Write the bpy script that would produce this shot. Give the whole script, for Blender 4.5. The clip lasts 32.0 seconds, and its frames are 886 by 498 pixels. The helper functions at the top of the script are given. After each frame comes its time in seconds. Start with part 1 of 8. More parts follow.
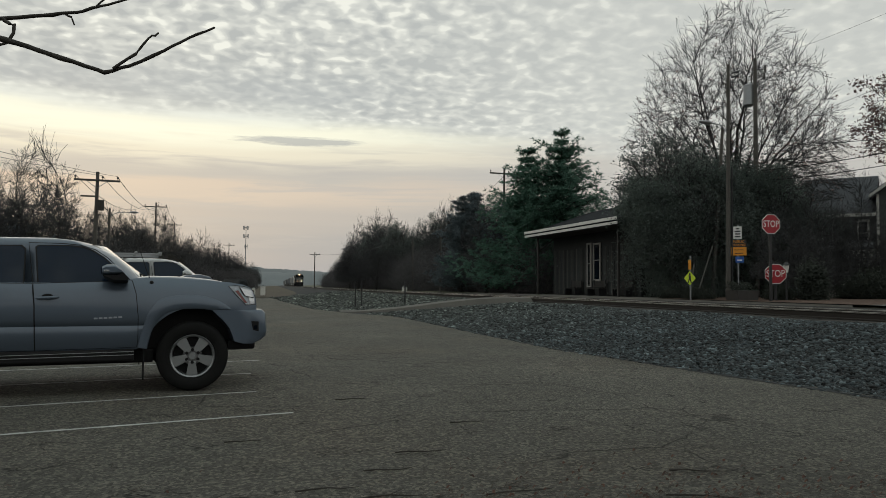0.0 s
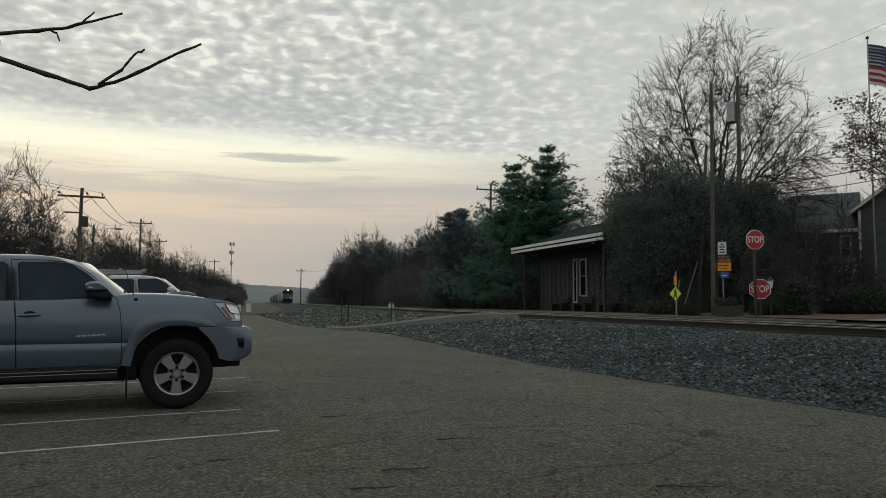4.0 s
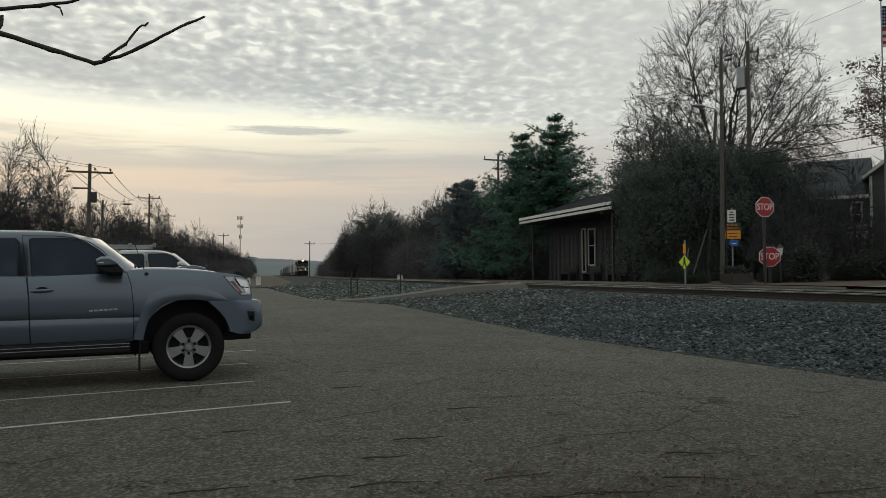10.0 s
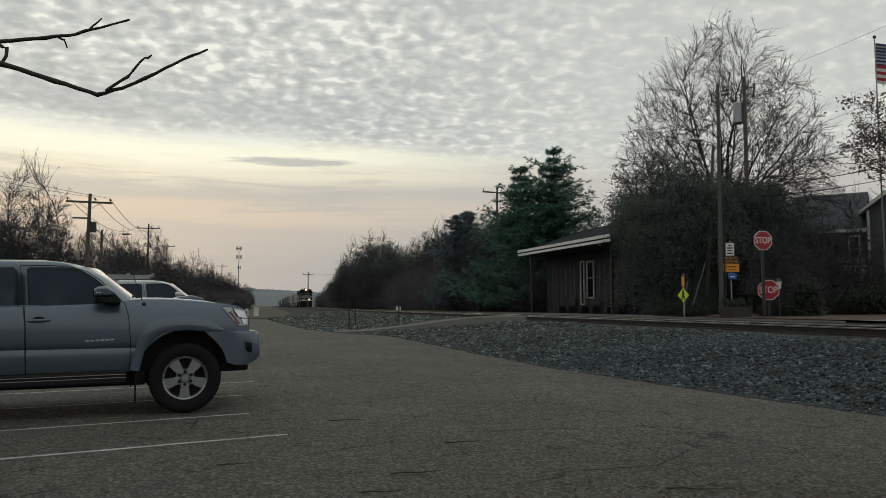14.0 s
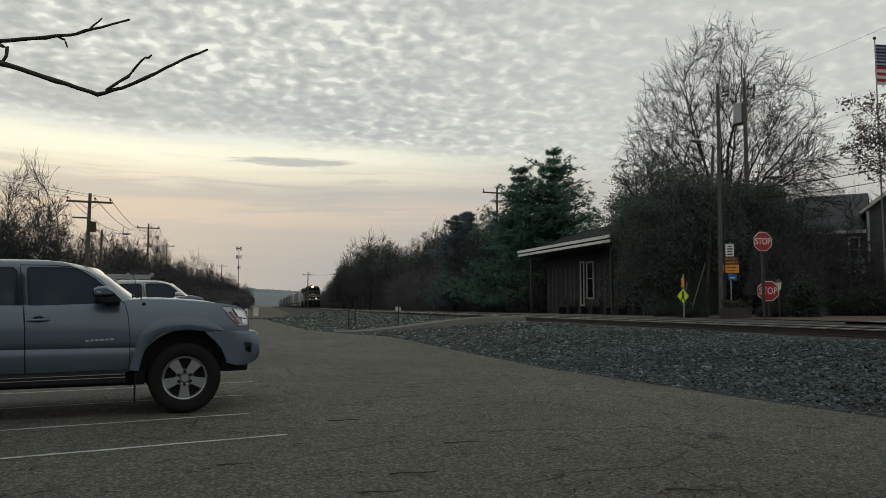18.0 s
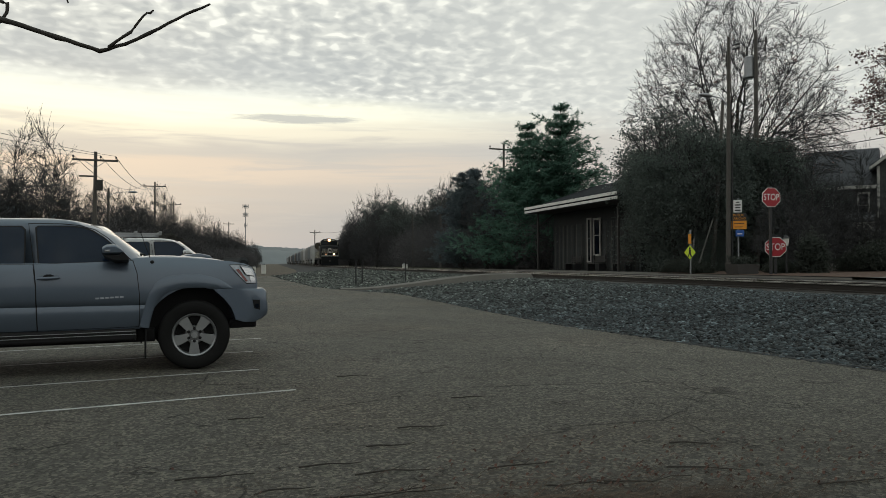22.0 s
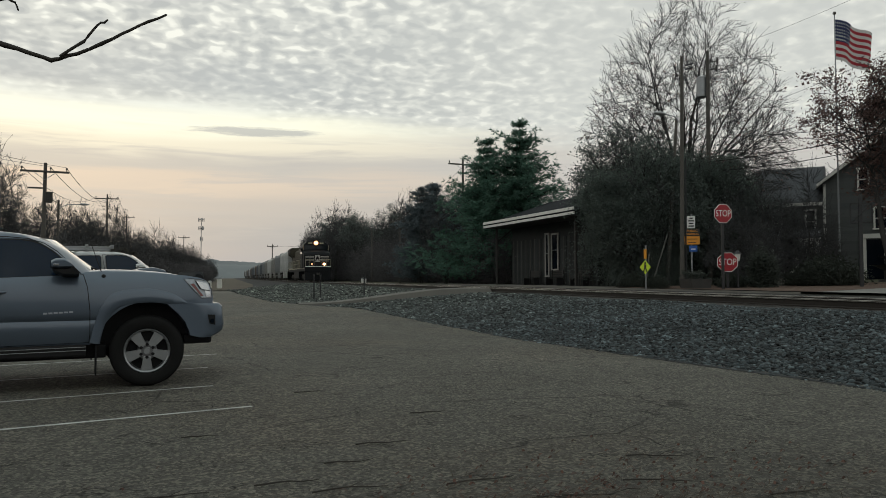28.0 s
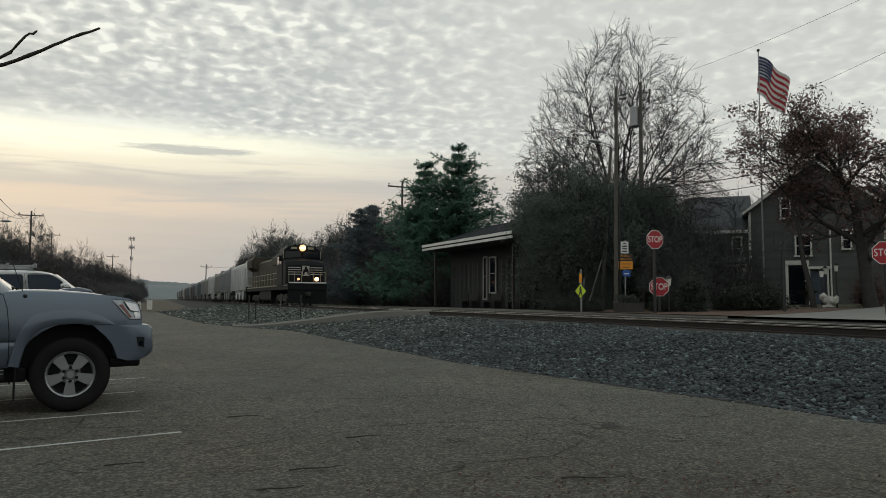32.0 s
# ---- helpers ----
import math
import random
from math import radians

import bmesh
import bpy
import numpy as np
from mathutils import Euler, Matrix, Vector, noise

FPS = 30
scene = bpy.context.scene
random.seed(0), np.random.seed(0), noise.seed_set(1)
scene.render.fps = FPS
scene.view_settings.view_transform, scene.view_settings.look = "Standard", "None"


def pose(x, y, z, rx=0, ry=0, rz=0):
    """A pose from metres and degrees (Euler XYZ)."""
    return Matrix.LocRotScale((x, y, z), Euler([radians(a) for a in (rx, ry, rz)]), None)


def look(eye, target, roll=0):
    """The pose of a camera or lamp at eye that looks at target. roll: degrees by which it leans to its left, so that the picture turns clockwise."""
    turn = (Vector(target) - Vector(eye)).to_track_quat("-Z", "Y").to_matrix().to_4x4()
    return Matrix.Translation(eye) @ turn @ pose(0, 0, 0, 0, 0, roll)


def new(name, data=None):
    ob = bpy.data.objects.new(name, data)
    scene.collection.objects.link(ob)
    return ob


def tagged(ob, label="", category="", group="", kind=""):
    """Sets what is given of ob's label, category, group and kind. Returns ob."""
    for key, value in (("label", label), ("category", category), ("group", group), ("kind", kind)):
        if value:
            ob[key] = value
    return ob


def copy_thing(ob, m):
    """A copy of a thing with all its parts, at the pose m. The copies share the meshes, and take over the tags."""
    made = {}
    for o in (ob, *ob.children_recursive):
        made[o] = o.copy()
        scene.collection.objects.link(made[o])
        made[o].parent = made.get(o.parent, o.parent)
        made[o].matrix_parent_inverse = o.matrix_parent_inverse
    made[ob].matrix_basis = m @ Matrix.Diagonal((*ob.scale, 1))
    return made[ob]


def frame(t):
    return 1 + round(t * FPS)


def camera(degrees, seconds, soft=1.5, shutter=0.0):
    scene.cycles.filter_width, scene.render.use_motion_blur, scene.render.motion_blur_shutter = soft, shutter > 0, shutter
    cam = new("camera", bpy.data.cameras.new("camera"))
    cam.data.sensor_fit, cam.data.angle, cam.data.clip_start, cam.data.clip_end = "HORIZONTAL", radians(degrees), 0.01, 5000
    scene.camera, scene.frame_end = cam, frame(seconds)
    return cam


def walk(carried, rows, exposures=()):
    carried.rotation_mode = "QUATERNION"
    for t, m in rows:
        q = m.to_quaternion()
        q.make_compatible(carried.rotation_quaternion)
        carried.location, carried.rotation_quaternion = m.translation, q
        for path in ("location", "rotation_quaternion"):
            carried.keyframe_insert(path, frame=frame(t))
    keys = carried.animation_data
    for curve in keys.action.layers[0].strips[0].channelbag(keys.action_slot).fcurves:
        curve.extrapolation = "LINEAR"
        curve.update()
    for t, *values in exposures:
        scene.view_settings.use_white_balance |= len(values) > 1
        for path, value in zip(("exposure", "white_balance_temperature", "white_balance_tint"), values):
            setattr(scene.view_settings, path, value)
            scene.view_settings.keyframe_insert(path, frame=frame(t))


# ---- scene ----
FOV = 62.19
EYE = (0.0, 0.0, 1.12)


def aim(turn, tilt, roll):
    """The camera's pose from degrees to the right of the y axis, upwards, and clockwise roll."""
    a, b = radians(turn), radians(tilt)
    way = Vector((math.sin(a) * math.cos(b), math.cos(a) * math.cos(b), math.sin(b)))
    return look(EYE, Vector(EYE) + way, roll)


cam = camera(FOV, 32.0, soft=0.65)
walk(cam, [
    (0, aim(12.87, 2.91, 0.44)),
    (0.5, aim(13.04, 3.13, 0.35)),
    (1, aim(13.10, 3.21, 0.29)),
    (1.5, aim(13.12, 3.18, 0.25)),
    (2, aim(12.99, 3.27, 0.37)),
    (2.5, aim(13.21, 3.72, 0.34)),
    (3, aim(13.46, 3.94, 0.26)),
    (3.5, aim(13.72, 4.12, 0.15)),
    (4, aim(13.90, 4.17, 0.28)),
    (4.5, aim(14.16, 4.27, 0.40)),
    (6.5, aim(14.95, 4.81, 0.24)),
    (7, aim(15.07, 4.82, 0.28)),
    (7.5, aim(15.38, 4.83, 0.13)),
    (8, aim(15.16, 4.40, 0.01)),
    (8.5, aim(14.36, 2.89, -0.11)),
    (9, aim(13.46, 1.62, -0.13)),
    (9.5, aim(13.11, 1.31, -0.21)),
    (10, aim(13.26, 1.93, -0.37)),
    (10.5, aim(13.27, 2.83, -0.51)),
    (11, aim(13.18, 3.00, -0.42)),
    (11.5, aim(12.88, 3.23, -0.19)),
    (12, aim(13.06, 3.56, -0.09)),
    (12.5, aim(13.24, 3.96, -0.11)),
    (13, aim(13.58, 4.25, -0.21)),
    (13.5, aim(13.46, 4.39, -0.19)),
    (14, aim(13.37, 4.40, -0.07)),
    (14.5, aim(13.36, 4.42, 0.05)),
    (16.5, aim(13.23, 4.31, -0.12)),
    (17, aim(13.44, 4.69, -0.11)),
    (17.5, aim(13.47, 4.60, -0.10)),
    (18, aim(13.38, 4.43, 0.04)),
    (18.5, aim(13.34, 4.15, 0.14)),
    (19, aim(13.55, 3.28, 0.16)),
    (19.5, aim(13.67, 2.13, 0.06)),
    (20, aim(12.96, 0.34, -0.10)),
    (20.5, aim(12.51, 0.37, -0.29)),
    (21, aim(12.47, 0.49, -0.34)),
    (21.5, aim(12.54, 0.75, -0.17)),
    (22, aim(12.87, 1.09, -0.14)),
    (22.5, aim(13.16, 1.38, -0.26)),
    (23, aim(13.38, 1.41, -0.37)),
    (23.5, aim(13.48, 1.43, -0.35)),
    (24, aim(13.48, 1.49, -0.18)),
    (24.5, aim(13.81, 1.77, -0.10)),
    (25, aim(13.99, 1.97, -0.12)),
    (25.5, aim(14.38, 2.23, -0.15)),
    (27.5, aim(15.30, 2.53, -0.04)),
    (28, aim(16.06, 2.21, -0.09)),
    (28.5, aim(16.84, 2.35, -0.13)),
    (29, aim(17.67, 2.31, 0.01)),
    (29.5, aim(17.93, 2.32, 0.21)),
    (30, aim(18.51, 2.82, 0.30)),
    (30.5, aim(19.34, 3.18, 0.28)),
    (31, aim(19.93, 3.48, 0.18)),
    (31.5, aim(20.48, 3.72, 0.23)),
    (32, aim(20.84, 3.98, 0.29)),
], exposures=((0, -0.08, 6250, 7), (4, -0.12, 6250, 7), (9, -0.08, 6250, 7), (11, -0.02, 6250, 7), (13, -0.12, 6250, 7), (17, -0.1, 6250, 7), (19, -0.14, 6250, 7), (20, 0.06, 6250, 7), (22, 0.1, 6250, 7), (25, 0.08, 6250, 7), (28, 0.02, 6250, 7), (32, 0.0, 6250, 7)))

# ---- world, sun, exposure ----


def nd(tree, kind, **inputs):
    n = tree.nodes.new(kind)
    for key, value in inputs.items():
        n.inputs[int(key[1:]) if key[0] == "i" and key[1:].isdigit() else key].default_value = value
    return n


def math_node(tree, op, a, b=None, clamp=False):
    n = tree.nodes.new("ShaderNodeMath")
    n.operation, n.use_clamp = op, clamp
    for i, v in enumerate((a, b)):
        if v is None:
            continue
        if isinstance(v, (int, float)):
            n.inputs[i].default_value = v
        else:
            tree.links.new(v, n.inputs[i])
    return n.outputs[0]


def ramp(tree, fac, stops, mode="EASE"):
    n = tree.nodes.new("ShaderNodeValToRGB")
    n.color_ramp.interpolation = mode
    els = n.color_ramp.elements
    while len(els) < len(stops):
        els.new(0.5)
    for el, (pos, col) in zip(els, stops):
        el.position, el.color = pos, (*col, 1)
    if fac is not None:
        tree.links.new(fac, n.inputs[0])
    return n.outputs[0]


def mix(tree, fac, a, b, how="MIX"):
    n = tree.nodes.new("ShaderNodeMix")
    n.data_type, n.blend_type = "RGBA", how
    for sock, v in ((n.inputs[0], fac), (n.inputs[6], a), (n.inputs[7], b)):
        if isinstance(v, (int, float)):
            sock.default_value = v
        elif isinstance(v, tuple):
            sock.default_value = (*v, 1)
        else:
            tree.links.new(v, sock)
    return n.outputs[2]


def noise_tex(tree, vec, scale, detail=3.0, rough=0.55, distort=0.0):
    n = nd(tree, "ShaderNodeTexNoise", Scale=scale, Detail=detail, Roughness=rough, Distortion=distort)
    if vec is not None:
        tree.links.new(vec, n.inputs["Vector"])
    return n.outputs["Fac"]


SUN_AZ, SUN_EL = -14.0, 6.0      # degrees right of the y axis, above the horizon


def build_sky():
    w = bpy.data.worlds.new("evening_sky")
    scene.world = w
    w.use_nodes = True
    tr = w.node_tree
    tr.nodes.clear()
    out = tr.nodes.new("ShaderNodeOutputWorld")
    bg = nd(tr, "ShaderNodeBackground", Strength=SKY_STRENGTH)
    tr.links.new(bg.outputs[0], out.inputs[0])
    co = tr.nodes.new("ShaderNodeTexCoord").outputs["Generated"]
    sep = tr.nodes.new("ShaderNodeSeparateXYZ")
    tr.links.new(co, sep.inputs[0])
    x, y, z = sep.outputs
    zz = math_node(tr, "MAXIMUM", z, 0.0)
    # cloud sheet: the direction met with a level layer
    den = math_node(tr, "ADD", zz, 0.20)
    comb = tr.nodes.new("ShaderNodeCombineXYZ")
    tr.links.new(math_node(tr, "DIVIDE", x, den), comb.inputs[0])
    tr.links.new(math_node(tr, "DIVIDE", y, den), comb.inputs[1])
    sheet = comb.outputs[0]
    puffs = noise_tex(tr, sheet, 16.0, 1.6, 0.5, 0.35)
    puffs2 = noise_tex(tr, sheet, 32.0, 1.5, 0.45, 0.25)
    broad = noise_tex(tr, sheet, 1.0, 2.0, 0.5)
    cells = math_node(tr, "ADD", math_node(tr, "MULTIPLY", puffs, 0.64), math_node(tr, "MULTIPLY", puffs2, 0.36))
    cells = math_node(tr, "ADD", cells, math_node(tr, "MULTIPLY", math_node(tr, "SUBTRACT", broad, 0.5), 0.28))
    mottled = ramp(tr, cells, [(0.37, (0.470, 0.470, 0.446)), (0.46, (0.546, 0.540, 0.502)), (0.55, (0.650, 0.636, 0.578)), (0.66, (0.875, 0.845, 0.745))])
    # smoother and paler away from the sun's side
    east = ramp(tr, math_node(tr, "ADD", x, 0.3), [(0.35, (0, 0, 0)), (0.80, (0.62, 0.62, 0.62))])
    mottled = mix(tr, east, mottled, (0.622, 0.61, 0.558))
    # the sheet is bluer high overhead, and slate grey along its lower edge
    high = tr.nodes.new("ShaderNodeMapRange")
    for i, v in ((1, 0.40), (2, 0.75)):
        high.inputs[i].default_value = v
    tr.links.new(z, high.inputs[0])
    mottled = mix(tr, high.outputs[0], mottled, mix(tr, 1.0, mottled, (0.90, 0.98, 1.0), "MULTIPLY"))
    slate = ramp(tr, math_node(tr, "MULTIPLY", z, 2.0), [(0.42, (0, 0, 0)), (0.49, (0.55, 0.55, 0.55)), (0.60, (0, 0, 0))])
    west = ramp(tr, math_node(tr, "ADD", math_node(tr, "MULTIPLY", x, 1.0), 0.5), [(0.50, (1, 1, 1)), (0.75, (0, 0, 0))])
    mottled = mix(tr, math_node(tr, "MULTIPLY", slate, west), mottled, (0.45, 0.46, 0.452))
    # lower bands: long thin streaks
    comb2 = tr.nodes.new("ShaderNodeCombineXYZ")
    tr.links.new(math_node(tr, "MULTIPLY", x, 1.8), comb2.inputs[0])
    tr.links.new(math_node(tr, "MULTIPLY", z, 20.0), comb2.inputs[2])
    streak = noise_tex(tr, comb2.outputs[0], 1.6, 4.0, 0.55, 0.4)
    lift = math_node(tr, "ADD", z, math_node(tr, "MULTIPLY", math_node(tr, "SUBTRACT", streak, 0.5), 0.05))
    glow = ramp(tr, math_node(tr, "MULTIPLY", lift, 2.4), [
        (0.00, (0.33, 0.355, 0.385)), (0.12, (0.40, 0.385, 0.375)), (0.22, (0.51, 0.452, 0.40)), (0.30, (0.66, 0.54, 0.43)),
        (0.345, (0.54, 0.49, 0.43)), (0.41, (0.82, 0.735, 0.57)), (0.47, (0.97, 0.92, 0.72)), (0.54, (0.80, 0.79, 0.70))])
    grey = ramp(tr, math_node(tr, "MULTIPLY", lift, 2.4), [
        (0.00, (0.33, 0.355, 0.385)), (0.20, (0.43, 0.41, 0.39)), (0.40, (0.56, 0.52, 0.47)), (0.54, (0.56, 0.55, 0.53))])
    # the glow is strongest towards the sun's side
    hor = math_node(tr, "SQRT", math_node(tr, "ADD", math_node(tr, "MULTIPLY", x, x), math_node(tr, "MULTIPLY", y, y)))
    a = radians(SUN_AZ)
    dot = math_node(tr, "DIVIDE", math_node(tr, "ADD", math_node(tr, "MULTIPLY", x, math.sin(a)), math_node(tr, "MULTIPLY", y, math.cos(a))), hor)
    side = tr.nodes.new("ShaderNodeMapRange")
    side.interpolation_type = "SMOOTHSTEP"
    for i, v in ((1, 0.72), (2, 0.985)):
        side.inputs[i].default_value = v
    tr.links.new(dot, side.inputs[0])
    low = mix(tr, side.outputs[0], grey, glow)
    # thin wisps of cloud across the glow
    comb3 = tr.nodes.new("ShaderNodeCombineXYZ")
    tr.links.new(math_node(tr, "MULTIPLY", x, 2.2), comb3.inputs[0])
    tr.links.new(math_node(tr, "MULTIPLY", z, 34.0), comb3.inputs[2])
    wisp = ramp(tr, noise_tex(tr, comb3.outputs[0], 2.0, 4.0, 0.6, 0.5), [(0.47, (0, 0, 0)), (0.66, (0.62, 0.62, 0.62))])
    zone = ramp(tr, z, [(0.03, (0, 0, 0)), (0.08, (1, 1, 1)), (0.165, (1, 1, 1)), (0.19, (0.15, 0.15, 0.15))])
    low = mix(tr, math_node(tr, "MULTIPLY", wisp, zone), low, (0.50, 0.46, 0.42))
    # ragged edge of the cloud sheet
    edge = noise_tex(tr, comb2.outputs[0], 2.4, 3.0, 0.6)
    cover = tr.nodes.new("ShaderNodeMapRange")
    cover.interpolation_type = "SMOOTHSTEP"
    for i, v in ((1, 0.207), (2, 0.245)):
        cover.inputs[i].default_value = v
    sheet_low = math_node(tr, "MULTIPLY", math_node(tr, "MINIMUM", math_node(tr, "MAXIMUM", x, 0.0), 0.5), 0.10)
    tr.links.new(math_node(tr, "ADD", math_node(tr, "ADD", z, sheet_low), math_node(tr, "MULTIPLY", math_node(tr, "SUBTRACT", edge, 0.5), 0.06)), cover.inputs[0])
    cloudy = mix(tr, cover.outputs[0], low, mottled)
    # one long dark streak of cloud above the glow
    rag = math_node(tr, "MULTIPLY", math_node(tr, "SUBTRACT", noise_tex(tr, comb2.outputs[0], 7.0, 4.0, 0.7), 0.5), 3.2)
    ea = math_node(tr, "DIVIDE", math_node(tr, "SUBTRACT", math_node(tr, "DIVIDE", x, y), 0.028), 0.082)
    eb = math_node(tr, "DIVIDE", math_node(tr, "SUBTRACT", z, 0.190), 0.0055)
    el = math_node(tr, "ADD", math_node(tr, "ADD", math_node(tr, "MULTIPLY", ea, ea), math_node(tr, "MULTIPLY", eb, eb)), rag)
    streak_c = tr.nodes.new("ShaderNodeMapRange")
    for i, v in ((1, 1.3), (2, 0.5), (3, 0.0), (4, 0.75)):
        streak_c.inputs[i].default_value = v
    tr.links.new(el, streak_c.inputs[0])
    ahead = math_node(tr, "MULTIPLY", streak_c.outputs[0], math_node(tr, "GREATER_THAN", y, 0.0))
    cloudy = mix(tr, ahead, cloudy, (0.42, 0.415, 0.40))
    sky = tr.nodes.new("ShaderNodeTexSky")
    sky.sky_type, sky.sun_disc = "NISHITA", False
    sky.sun_elevation, sky.sun_rotation = radians(SUN_EL), radians(SUN_AZ)
    clear = mix(tr, 1.0, sky.outputs[0], (0.004, 0.004, 0.004), "MULTIPLY")
    tr.links.new(mix(tr, 1.0, cloudy, clear, "ADD"), bg.inputs[0])


SKY_STRENGTH = 1.09
build_sky()
sun = new("sun", bpy.data.lights.new("sun", "SUN"))
sun.data.energy, sun.data.angle, sun.data.color = 0.12, radians(30), (1.0, 0.90, 0.76)
sun.matrix_world = look((0, 0, 50), (-50 * math.sin(radians(SUN_AZ)), -50 * math.cos(radians(SUN_AZ)), 50 - 50 * math.tan(radians(SUN_EL + 6))))

# ---- materials ----


def mat(name, color, rough=0.8, metal=0.0, var=0.25, scale=4.0, fine=60.0, bump=0.0, bump_scale=40.0, tint=None, per=0.0, coat=0.0, spec=0.5, emit=0.0, trans=0.0):
    """A surface with stains at two scales, fine relief, and a change of tone from piece to piece (per)."""
    m = bpy.data.materials.new(name)
    m.use_nodes = True
    tr = m.node_tree
    b = tr.nodes["Principled BSDF"]
    co = tr.nodes.new("ShaderNodeTexCoord").outputs["Object"]
    big = noise_tex(tr, co, scale, 4.0, 0.6)
    small = noise_tex(tr, co, fine, 3.0, 0.6)
    both = math_node(tr, "ADD", math_node(tr, "MULTIPLY", big, 0.6), math_node(tr, "MULTIPLY", small, 0.4))
    dark = tuple(c * (1 - var) for c in color)
    light = tint or tuple(min(1, c * (1 + var)) for c in color)
    col = ramp(tr, both, [(0.32, dark), (0.5, color), (0.68, light)])
    if per:
        info = tr.nodes.new("ShaderNodeObjectInfo").outputs["Random"]
        isl = tr.nodes.new("ShaderNodeNewGeometry").outputs["Random Per Island"]
        k = math_node(tr, "FRACT", math_node(tr, "ADD", info, isl))
        k = math_node(tr, "ADD", 1 - per, math_node(tr, "MULTIPLY", k, 2 * per))
        cc = tr.nodes.new("ShaderNodeCombineColor")
        for i in range(3):
            tr.links.new(k, cc.inputs[i])
        col = mix(tr, 1.0, col, cc.outputs[0], "MULTIPLY")
    tr.links.new(col, b.inputs["Base Color"])
    r = math_node(tr, "ADD", rough - 0.08, math_node(tr, "MULTIPLY", small, 0.16), True)
    tr.links.new(r, b.inputs["Roughness"])
    b.inputs["Metallic"].default_value = metal
    b.inputs["Coat Weight"].default_value = coat
    b.inputs["Coat Roughness"].default_value = 0.08
    b.inputs["Specular IOR Level"].default_value = spec
    if bump:
        bn = nd(tr, "ShaderNodeBump", Strength=bump, Distance=0.02)
        tr.links.new(noise_tex(tr, co, bump_scale, 5.0, 0.6), bn.inputs["Height"])
        tr.links.new(bn.outputs[0], b.inputs["Normal"])
    if trans:
        # thin leaves let some light through
        tb = tr.nodes.new("ShaderNodeBsdfTranslucent")
        tr.links.new(col, tb.inputs[0])
        ms = nd(tr, "ShaderNodeMixShader", Fac=trans)
        tr.links.new(b.outputs[0], ms.inputs[1])
        tr.links.new(tb.outputs[0], ms.inputs[2])
        tr.links.new(ms.outputs[0], tr.nodes["Material Output"].inputs[0])
    if emit:
        b.inputs["Emission Color"].default_value = (*color, 1)
        b.inputs["Emission Strength"].default_value = emit
    return m


def glass(name, color=(0.004, 0.007, 0.012), rough=0.05, spec=0.14):
    m = mat(name, color, rough, 0, 0.1, 2, 20, spec=spec)
    return m


